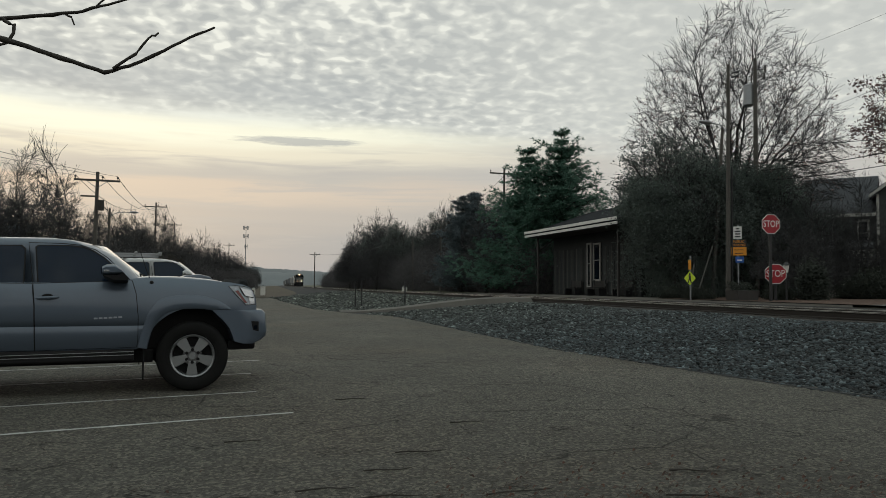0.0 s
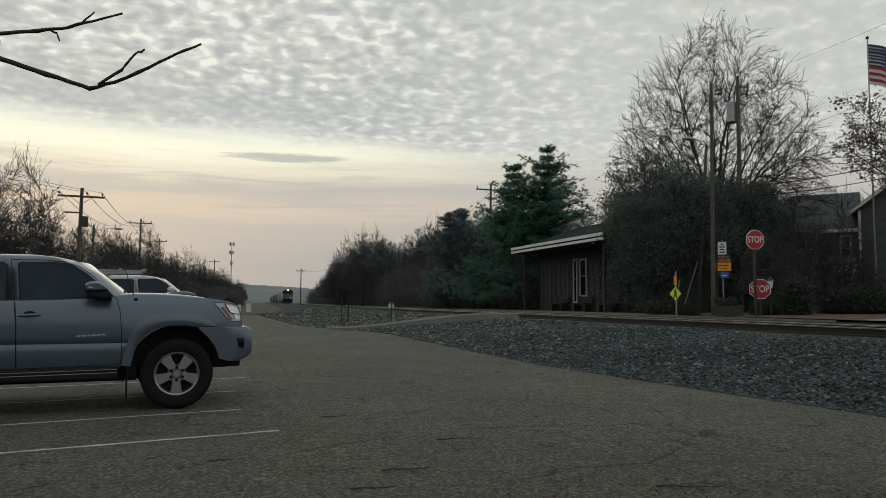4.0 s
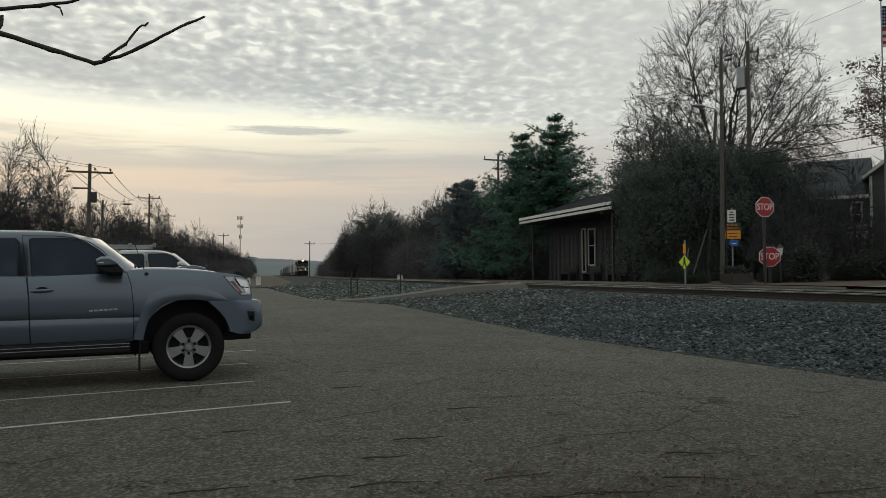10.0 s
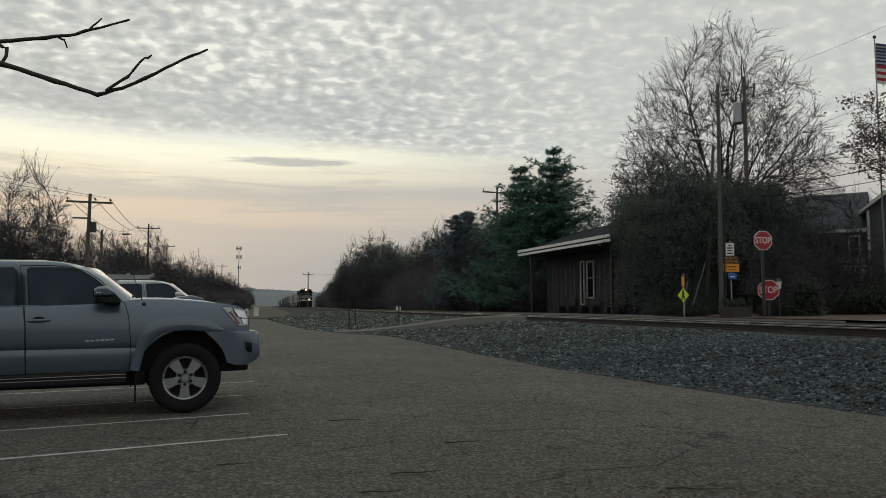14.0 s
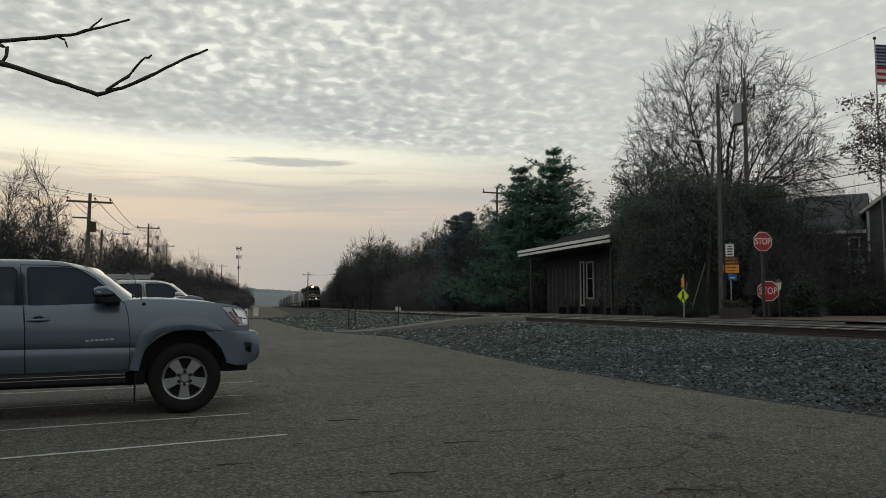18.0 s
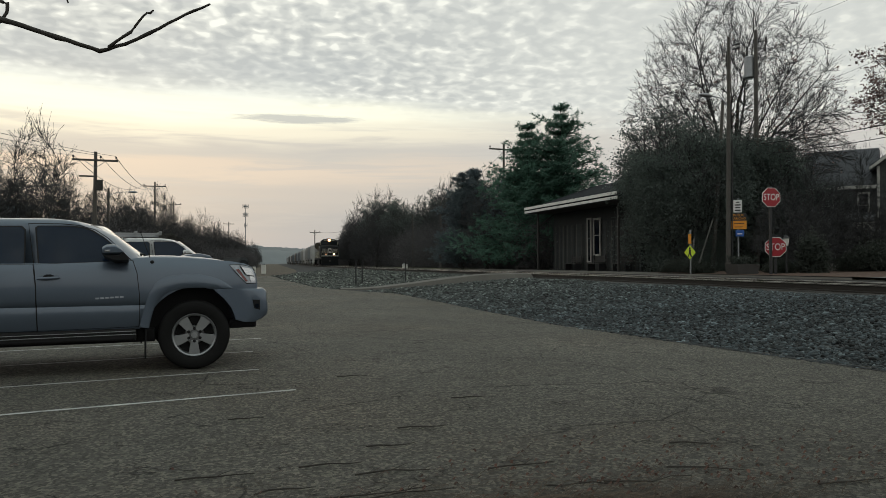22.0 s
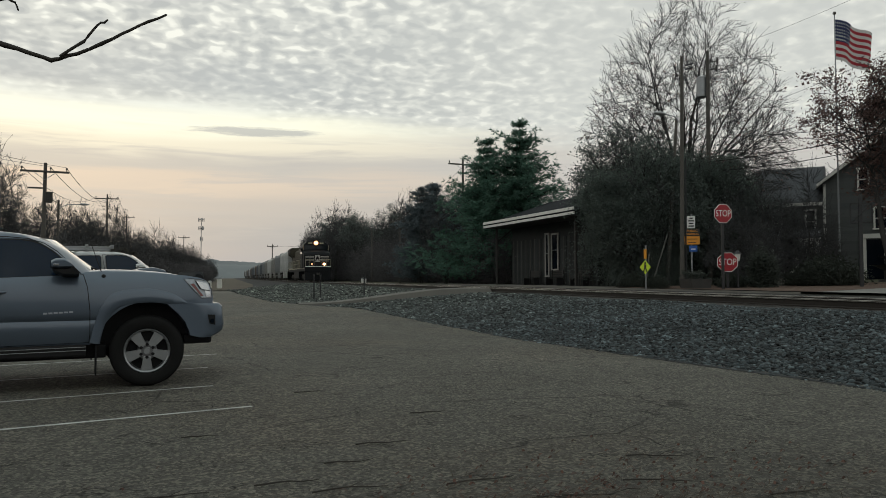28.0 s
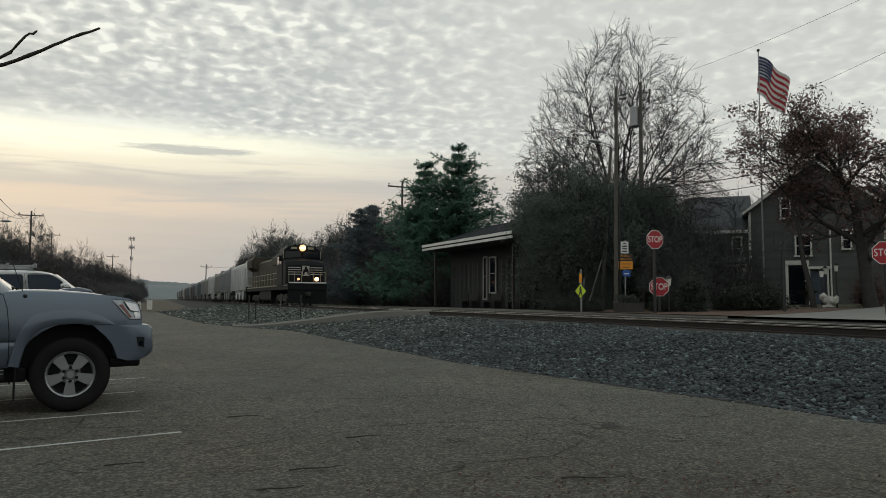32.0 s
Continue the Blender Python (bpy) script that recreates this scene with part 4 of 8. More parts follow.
def conifer(name, label, seed, height, width, leaf, whorls=22, arms=9, open_=0.3, size=0.34, taper=0.62):
    """A pine or spruce: whorls of limbs that carry tufts of needles."""
    rnd = random.Random(seed)
    tv, tf, wv, wf, v, f = [], [], [], [], [], []
    sweep(tv, tf, [Vector((0, 0, -0.1)), Vector((0.05, 0, height * 0.5)), Vector((0, 0.05, height))], [height * 0.018, height * 0.011, 0.02], 8)
    for k in range(whorls):
        s = (k + 0.5) / whorls
        z = height * (0.06 + 0.93 * s)
        reach = width * 0.5 * (1 - s) ** taper * rnd.uniform(0.72, 1.15) + 0.25
        if rnd.random() < open_ * 0.4:
            reach *= 0.55
        for j in range(arms):
            a = 6.283 * (j + rnd.random()) / arms
            rr = reach * rnd.uniform(0.6, 1.12)
            rise = rnd.uniform(-0.05, 0.35) * rr * (0.4 + s)
            p = Vector((0, 0, z))
            q = Vector((math.cos(a) * rr, math.sin(a) * rr, z + rise))
            mid = p.lerp(q, 0.55) + Vector((0, 0, -0.06 * rr))
            sweep(wv, wf, [p, mid, q], [0.045, 0.03, 0.008], 3)
            steps = max(2, int(rr / (size * 0.75)))
            for i in range(1, steps + 1):
                w = i / steps
                c0 = p.lerp(mid, w / 0.55) if w < 0.55 else mid.lerp(q, (w - 0.55) / 0.45)
                for _ in range(3):
                    c = c0 + Vector((rnd.gauss(0, 0.16), rnd.gauss(0, 0.16), rnd.gauss(0.04, 0.12))) * (0.6 + rr * 0.25)
                    for _ in range(9):
                        d = Vector((rnd.gauss(0, 1) + math.cos(a) * 0.6, rnd.gauss(0, 1) + math.sin(a) * 0.6, rnd.gauss(0.35, 0.7))).normalized()
                        b = d.orthogonal().normalized() * size * 0.13
                        o = len(v)
                        v += [c - b, c + b, c + d * size * rnd.uniform(0.7, 1.3)]
                        f.append((o, o + 1, o + 2))
    th = thing(name, label, "tree")
    new("trunk", mesh_of("trunk", tv, tf, M["bark"], True)).parent = th
    new("limb_frame", mesh_of("limb_frame", wv, wf, M["twig"])).parent = th
    new("crown", mesh_of("crown", v, f, M[leaf])).parent = th
    return th


def shrub(name, label, seed, sx, sy, sz, leaf, size=0.12, stems=60, count=26):
    """A shrub: many stems from the ground that carry small leaves, fuller at the outside."""
    rnd = random.Random(seed)
    wv, wf, pts = [], [], []
    for _ in range(stems):
        a, e = rnd.uniform(0, 6.283), math.asin(rnd.random() ** 0.8)
        k = rnd.uniform(0.72, 1.05)
        tip = Vector((math.cos(a) * math.cos(e) * sx * k, math.sin(a) * math.cos(e) * sy * k, math.sin(e) * sz * k * rnd.uniform(0.85, 1.1) + 0.1))
        root = Vector((tip.x * 0.3, tip.y * 0.3, 0))
        mid = root.lerp(tip, 0.5) + Vector((rnd.gauss(0, 0.1) * sx, rnd.gauss(0, 0.1) * sy, 0.1 * sz))
        sweep(wv, wf, [root, mid, tip], [0.035, 0.02, 0.006], 3)
        for w in (0.35, 0.55, 0.75, 0.9, 1.0):
            pts.append(mid.lerp(tip, w))
            pts.append(root.lerp(mid, w))
    v, f = leaf_cards(rnd, pts, size, count, 0.16 * (sx + sy + sz) / 3 + 0.05)
    v = [Vector((p.x, p.y, max(0.03, p.z))) for p in v]
    th = thing(name, label, "shrub")
    new("twig_mass", mesh_of("twig_mass", wv, wf, M["twig"])).parent = th
    new("foliage", mesh_of("foliage", v, f, M[leaf])).parent = th
    return th


BARE = [maple("bare_tree", "leafless grey-brown tree with a fine airy crown", sd, fk, up_, wd, lm, br, tw, 0.55, fine=1.35)
        for sd, fk, up_, wd, lm, br, tw in ((1, 1.8, 8.2, 3.1, 11, 150, 1250), (2, 2.4, 9.2, 2.8, 10, 150, 1250), (3, 1.0, 7.6, 3.5, 13, 160, 1350), (4, 2.0, 10.0, 2.5, 9, 140, 1150))]


def plant(src, spots, seed, used):
    """Copies of trees at (x, y, z, size)."""
    rnd = random.Random(seed)
    for i, (x, y, z, s) in enumerate(spots):
        m = pose(x, y, z, 0, 0, rnd.uniform(0, 360))
        ob = src[i % len(src)]
        if ob.name in used:
            ob = copy_thing(ob, m)
        else:
            used.add(ob.name)
            ob.matrix_basis = m
        ob.scale = (s, s, s)


USED = set()
rnd = random.Random(11)
# row of bare trees along the car park's far side
spots = []
for i in range(90):
    y = 54 + i * 1.56 + rnd.uniform(-1.5, 1.5)
    x = -16.0 + 0.050 * (y - 54) - rnd.uniform(0, 11)
    spots.append((x, y, 0, rnd.uniform(0.72, 0.98) * (1.0 + 0.38 * smooth((84 - y) / 26))))
plant(BARE, spots, 12, USED)
# woods beyond the station
spots = []
for i in range(120):
    y = 64.5 + i * 1.4 + rnd.uniform(-2, 2)
    x = cx(y) + 8.0 + rnd.uniform(0, 11) + 0.033 * max(0, 118 - y)
    spots.append((x, y, FAR_Z, rnd.uniform(0.80, 1.08) * (1.05 if 105 < y < 155 else 1)))
for i in range(20):
    y = 104 + i * 2.5
    spots.append((cx(y) + 4.6 + rnd.uniform(0, 3), y, FAR_Z, rnd.uniform(0.85, 1.1)))
# trees behind the station and the house
for i in range(26):
    spots.append((28 + i * 1.7 + rnd.uniform(-1, 1), 47 - 0.24 * i * 1.7 + rnd.uniform(-1, 8), FAR_Z + 0.3, rnd.uniform(0.75, 1.0)))
spots += [(22.4, 27.4, FAR_Z + 0.1, 0.36), (24.6, 28.2, FAR_Z + 0.15, 0.40), (21.8, 28.3, FAR_Z + 0.1, 0.42), (24.6, 29.4, FAR_Z + 0.2, 0.52), (26.0, 28.4, FAR_Z + 0.2, 0.48), (27.2, 29.6, FAR_Z + 0.2, 0.55)]
plant(BARE, spots, 13, USED)
plant(BARE, [(16.7, 57.2, FAR_Z, 0.8), (-12.9, 92.6, 0, 0.88), (-11.0, 99.4, 0, 0.8)], 23, USED)
# the far end of the row, where it closes on the track
far_row = []
for i in range(30):
    y = 165 + i * 7.5
    far_row.append((-11.5 + 0.018 * (y - 165) - rnd.uniform(0, 6), y, 0, rnd.uniform(0.75, 1.05)))
plant(BARE, far_row, 17, USED)

pine = conifer("pine_tree", "tall dark green pine with layered open limbs", 5, 12.6, 12.2, "needles", 18, 13, 0.8, 0.29, 0.74)
pine.matrix_basis = pose(21.1, 52.1, FAR_Z)
pine2 = conifer("pine_tree", "dark green pine beside a taller one", 6, 11.3, 11.4, "needles", 17, 12, 0.8, 0.29, 0.76)
pine2.matrix_basis = pose(18.9, 53.5, FAR_Z)
spruces = [conifer("spruce_tree", "dark narrow spruce at the edge of the woods", 8 + i, 9.0, 7.0, "spruce", 17, 10, 0.5, 0.30, 0.75) for i in range(2)]
plant(spruces, [(16.63, 64.85, FAR_Z, 0.98), (18.3, 67.01, FAR_Z, 1.05), (20.17, 63.13, FAR_Z, 0.9), (22.14, 55.64, FAR_Z, 0.85), (-16.73, 62.51, 0, 0.55), (-19.19, 60.47, 0, 0.6)], 5, USED)
big_tree = maple("big_bare_tree", "large leafless maple with a broad dome of fine twigs", 21, 5.0, 12.6, 6.5, 24, 600, 4200, 0.9, 0.16, 1.0)
big_tree.matrix_basis = pose(25.8, 37.7, FAR_Z)
oak = leafy_tree("oak_tree", "spreading oak that keeps its dry brown leaves", 31, 8.2, 0.34, "brown_leaf", 0.085, 12, 0.24, spread=0.95, levels=4, kids=(14, 7, 5, 3), first=0.26, up=0.05, wob=0.16)
oak.matrix_basis = pose(30.8, 24.9, FAR_Z + 0.25)
oak2 = leafy_tree("oak_tree", "smaller oak with dry red-brown leaves", 32, 8.6, 0.14, "brown_leaf", 0.085, 7, 0.20, spread=0.85, levels=4, kids=(9, 6, 4, 3), first=0.62, up=0.14, wob=0.15)
oak2.matrix_basis = pose(28.5, 26.0, FAR_Z + 0.2)
thicket = [shrub("evergreen_thicket", "dense dark ivy-grown thicket behind the platform", 40 + i, 2.2, 2.0, h, "dark_leaf", 0.055, 150, 38) for i, h in enumerate((4.6, 3.4, 5.6))]
plant(thicket, [(21.06, 33.87, FAR_Z, 0.9), (21.84, 34.96, FAR_Z, 1.15), (23.62, 33.8, FAR_Z, 1.2), (25.39, 34.44, FAR_Z, 0.8), (21.45, 37.12, FAR_Z, 1.25), (24.4, 36.69, FAR_Z, 0.95), (20.47, 32.21, FAR_Z, 0.5)], 14, USED)
yews = [leafy_tree("dark_evergreen_tree", "dense dark evergreen tree shading the station", 80 + i, 5.2, 0.2, "dark_leaf", 0.06, 40, 0.32, spread=0.95, levels=3, kids=(14, 8, 6), first=0.32, up=0.1) for i in range(2)]
plant(yews, [(19.68, 33.17, FAR_Z, 0.95), (21.25, 32.1, FAR_Z, 1.05), (20.66, 34.83, FAR_Z, 1.1), (22.63, 32.44, FAR_Z, 1.05), (24.21, 32.81, FAR_Z, 1.05)], 19, USED)
overgrown = [leafy_tree("overgrown_tree", "vine-grown tree with sparse dark leaves beside the station", 90 + i, h, 0.12, "dark_leaf", 0.06, 3, 0.18, spread=0.6, levels=4, kids=(12, 7, 5, 3), first=0.2, up=0.16, wob=0.1) for i, h in enumerate((7.2, 6.2))]
plant(overgrown, [(19.9, 34.2, FAR_Z, 1.0), (21.6, 33.4, FAR_Z, 1.0), (20.9, 32.6, FAR_Z, 0.85), (23.4, 32.6, FAR_Z, 0.9), (25.4, 33.0, FAR_Z, 0.8), (26.3, 31.6, FAR_Z, 0.62)], 29, USED)
plant(overgrown, [(cx(y) + 6.5 + rnd.uniform(0, 6), y, FAR_Z, rnd.uniform(0.9, 1.2)) for y in (84, 91, 99, 106, 111, 117, 122, 128, 134, 141, 149)], 33, USED)
cedars = [conifer("cedar_tree", "dark brown-green cedar among the bare trees", 95 + i, 5.6, 3.6, "cedar", 16, 9, 0.3, 0.26, 0.6) for i in range(2)]
plant(cedars, [(-22.0, 58.0, 0, 0.95), (-17.2, 58.5, 0, 0.85), (-15.8, 60.0, 0, 0.75), (-12.6, 74.0, 0, 0.7), (-11.6, 78.5, 0, 0.75), (-11.0, 83.0, 0, 0.75), (-10.6, 88.0, 0, 0.7)], 31, USED)
scrub = [shrub("roadside_scrub", "tangled brown leafless scrub", 50 + i, 2.6, 3.0, 3.2, "scrub", 0.055, 240, 9) for i in range(2)]
spots = [(-14.2 + 0.053 * (y - 50) - rnd.uniform(0, 3), y, 0, rnd.uniform(0.9, 1.45)) for y in range(53, 200, 3)]
spots += [(cx(y) + 7.2 + rnd.uniform(0, 2) + 0.033 * max(0, 118 - y), y, FAR_Z, rnd.uniform(0.9, 1.5)) for y in range(58, 228, 3)]
spots += [(20 + i * 1.6, 52 + rnd.uniform(-2, 2), FAR_Z, rnd.uniform(1.0, 1.4)) for i in range(6)]
plant(scrub, spots, 15, USED)

# ---- vehicles ----
M.update({
    "silver": mat("silver_blue_car_paint", (0.094, 0.119, 0.156), 0.36, 0.45, var=0.06, scale=1.5, fine=200, coat=0.6),
    "silver_light": mat("pale_silver_moulding", (0.40, 0.43, 0.48), 0.4, 0.4, var=0.06, scale=1.5, fine=100, coat=0.4),
    "car_white": mat("white_car_paint", (0.55, 0.56, 0.57), 0.35, 0.0, var=0.05, scale=1.5, fine=60, coat=0.5),
    "tyre": mat("black_tyre_rubber", (0.010, 0.010, 0.010), 0.85, var=0.25, scale=6, fine=60, bump=0.15, spec=0.2),
    # darker copy of the alloy for the hub: shade put into the colour
    "alloy_dark": mat("shaded_alloy", (0.16, 0.16, 0.165), 0.45, 0.6, var=0.15, scale=4, fine=60),
    "chrome": mat("headlamp_chrome", (0.52, 0.53, 0.55), 0.15, 0.9, var=0.1, scale=10, fine=40),
    "alloy": mat("machined_alloy", (0.31, 0.32, 0.33), 0.38, 0.75, var=0.08, scale=4, fine=60),
    "black_plastic": mat("black_plastic", (0.012, 0.012, 0.013), 0.6, var=0.2, scale=5, fine=60, spec=0.2),
    "smoked": mat("smoked_acrylic", (0.030, 0.032, 0.034), 0.8, var=0.2, scale=5, fine=60, spec=0.02),
    "lens": mat("clear_headlamp_lens", (0.27, 0.29, 0.32), 0.16, 0.5, var=0.7, scale=13, fine=30, coat=0.6),
    "amber": mat("amber_lens", (0.11, 0.014, 0.013), 0.25, 0.0, var=0.15, coat=0.8),
})


WIDTHS = ((0.40, 0.835), (0.45, 0.862), (0.52, 0.884), (0.60, 0.897), (0.672, 0.896), (0.694, 0.886), (0.716, 0.907), (0.76, 0.914), (0.84, 0.916), (0.94, 0.909), (1.04, 0.893), (1.11, 0.872), (1.155, 0.842), (1.20, 0.79))
LEVELS = (0.45, 0.52, 0.60, 0.672, 0.694, 0.716, 0.76, 0.84, 0.94, 1.04, 1.11, 1.155)


def skin(bm, out=0.0):
    """Bends a flat-sided body into its rounded side shape; out pushes it proud."""
    geom = lambda: bm.verts[:] + bm.edges[:] + bm.faces[:]
    for z in LEVELS:
        bmesh.ops.bisect_plane(bm, geom=geom(), plane_co=(0, 0, z), plane_no=(0, 0, 1), dist=0.002)
    for x in (0.34, 0.44, 0.52, 0.59, 0.66):
        bmesh.ops.bisect_plane(bm, geom=geom(), plane_co=(x, 0, 0), plane_no=(1, 0, 0), dist=0.002)
    for v in bm.verts:
        s = 1 if v.co.y > 0 else -1
        w = lerp_list(WIDTHS, v.co.z) - 0.9
        k = max(0.0, (v.co.x - 0.34) / 0.40)
        v.co.y += s * (w + out - 0.17 * k * k)
    return bm


def spread_line(pts, n):
    """n + 1 points at even steps along a line of points."""
    at = [0.0]
    for a, b in zip(pts, pts[1:]):
        at.append(at[-1] + math.dist(a, b))
    return [(float(np.interp(at[-1] * k / n, at, [p[0] for p in pts])), float(np.interp(at[-1] * k / n, at, [p[1] for p in pts]))) for k in range(n + 1)]


def arc(c, r, z0, n=14, hub=0.365):
    a0 = math.asin((z0 - hub) / r)
    return [(c + r * math.cos(a), hub + r * math.sin(a)) for a in [math.pi - a0 - (math.pi - 2 * a0) * i / n for i in range(n + 1)]]


def side_y(z):
    """Half width of the cab's glass at height z."""
    return 0.838 - (z - 1.12) * 0.36


def tilted(bm, pts, out, thick, s):
    """A pane on the leaning cab side."""
    a = [bm.verts.new((x, s * (side_y(z) + out), z)) for x, z in pts]
    b = [bm.verts.new((x, s * (side_y(z) + out - thick), z)) for x, z in pts]
    n = len(pts)
    bm.faces.new(a)
    bm.faces.new(b[::-1])
    for i in range(n):
        bm.faces.new((a[i], b[i], b[(i + 1) % n], a[(i + 1) % n]))
    return bm


def grown(pts, d):
    cx_, cz_ = sum(p[0] for p in pts) / len(pts), sum(p[1] for p in pts) / len(pts)
    out = []
    for x, z in pts:
        l = math.hypot(x - cx_, z - cz_)
        out.append((x + (x - cx_) / l * d, z + (z - cz_) / l * d))
    return out


def road_wheel(th, x, s, steer):
    """Tyre, rim with five broad spokes, brake disc, hub and six nuts."""
    hubm = pose(x, s * 0.775, 0.365, 0, 0, steer)
    bm = B()
    prof = [(0.225, -0.105), (0.245, -0.122), (0.29, -0.130), (0.33, -0.128), (0.352, -0.112), (0.361, -0.09), (0.365, -0.03), (0.365, 0.03), (0.361, 0.09), (0.352, 0.112), (0.33, 0.128), (0.29, 0.130), (0.245, 0.122), (0.225, 0.105)]
    n = 48
    rows = [[bm.verts.new((r * math.cos(6.28318 * k / n), y, r * math.sin(6.28318 * k / n))) for r, y in prof] for k in range(n)]
    for i in range(n):
        p, q = rows[i], rows[(i + 1) % n]
        for j in range(len(prof) - 1):
            bm.faces.new((p[j], p[j + 1], q[j + 1], q[j]))
    wheel = part("wheel", bm, M["tyre"], th, "black tyre on a five-spoke alloy rim", smooth=True)
    wheel.matrix_basis = hubm
    bm = B()
    for r0, r1, y0, y1 in ((0.228, 0.220, 0.108, 0.118), (0.220, 0.206, 0.118, 0.106), (0.206, 0.196, 0.106, 0.01)):
        ring0 = [bm.verts.new((r0 * math.cos(6.28318 * k / n), s * y0, r0 * math.sin(6.28318 * k / n))) for k in range(n)]
        ring1 = [bm.verts.new((r1 * math.cos(6.28318 * k / n), s * y1, r1 * math.sin(6.28318 * k / n))) for k in range(n)]
        for k in range(n):
            bm.faces.new((ring0[k], ring0[(k + 1) % n], ring1[(k + 1) % n], ring1[k]))
    part("rim", bm, M["alloy"], wheel, "bright alloy rim", smooth=True)
    bm = B()
    bmesh.ops.create_circle(bm, cap_ends=True, radius=0.21, segments=32, matrix=Matrix.Translation((0, s * 0.02, 0)) @ Matrix.Rotation(math.pi / 2, 4, "X"))
    part("brake", bm, M["black_plastic"], wheel)
    for k in range(5):
        a = -math.pi / 2 + k * math.pi * 0.4
        bm = B()
        slab(bm, [(0.055, -0.034), (0.095, -0.040), (0.15, -0.049), (0.206, -0.060), (0.209, 0.0), (0.206, 0.060), (0.15, 0.049), (0.095, 0.040), (0.055, 0.034)], s * 0.06, s * 0.100, "y", 0.007)
        bmesh.ops.rotate(bm, cent=(0, 0, 0), matrix=Matrix.Rotation(-a, 3, "Y"), verts=bm.verts)
        part("spoke", bm, M["alloy"], wheel)
    bm = B()
    tube(bm, (0, s * 0.05, 0), (0, s * 0.094, 0), 0.10, 0.088, 24)
    part("hub", bm, M["alloy_dark"], wheel)
    bm = B()
    tube(bm, (0, s * 0.09, 0), (0, s * 0.116, 0), 0.042, 0.034, 20)
    part("hub_cap", bm, M["alloy"], wheel)
    for k in range(6):
        a = math.pi / 6 + k * math.pi / 3
        bm = B()
        tube(bm, (0.066 * math.cos(a), s * 0.09, 0.066 * math.sin(a)), (0.066 * math.cos(a), s * 0.104, 0.066 * math.sin(a)), 0.018, 0.016, 10)
        part("lug_nut", bm, M["black_plastic"], wheel)


FLARE_OUT = ((-0.560, 0.47), (-0.542, 0.56), (-0.505, 0.71), (-0.468, 0.818), (-0.40, 0.934), (-0.335, 0.973), (-0.264, 0.993), (-0.15, 1.007), (-0.04, 1.011), (0.06, 1.0), (0.16, 0.975), (0.24, 0.945), (0.31, 0.902), (0.365, 0.856))
FLARE_IN = ((-0.470, 0.455), (-0.450, 0.55), (-0.425, 0.65), (-0.378, 0.745), (-0.295, 0.822), (-0.16, 0.858), (-0.009, 0.866), (0.08, 0.860), (0.165, 0.848), (0.24, 0.850), (0.30, 0.852), (0.362, 0.853))


def wheel_flare(th, s, c, paint, whole):
    """The painted moulding round a wheel arch, stepped out from the body."""
    outer, inner = FLARE_OUT, FLARE_IN
    if whole:
        outer = FLARE_OUT[:9] + tuple((-x, z) for x, z in FLARE_OUT[7::-1])
        inner = FLARE_IN[:7] + tuple((-x, z) for x, z in FLARE_IN[5::-1])
    outer, inner = spread_line(outer, 30), spread_line(inner, 30)
    bm = B()
    rows = []
    for k, out in ((0.0, 0.0), (0.012, 0.008), (0.10, 0.011), (0.55, 0.015), (0.9, 0.013), (1.0, 0.004), (1.0, -0.10)):
        row = []
        for (ax, az), (bx, bz) in zip(outer, inner):
            x, z = ax + (bx - ax) * k, az + (bz - az) * k
            g = max(0.0, (x - 0.34) / 0.40)
            row.append(bm.verts.new((c + x, s * (lerp_list(WIDTHS, max(z, 0.74)) + out - 0.17 * g * g), z)))
        rows.append(row)
    for a, b in zip(rows, rows[1:]):
        for k in range(30):
            bm.faces.new((a[k], a[k + 1], b[k + 1], b[k]))
    part("wheel_arch_moulding", bm, M[paint], th, smooth=True)
    bm = B()
    slab(bm, arc(c, 0.50, 0.40), s * 0.25, s * 0.64, "y")
    part("wheel_well", bm, M["black_plastic"], th)


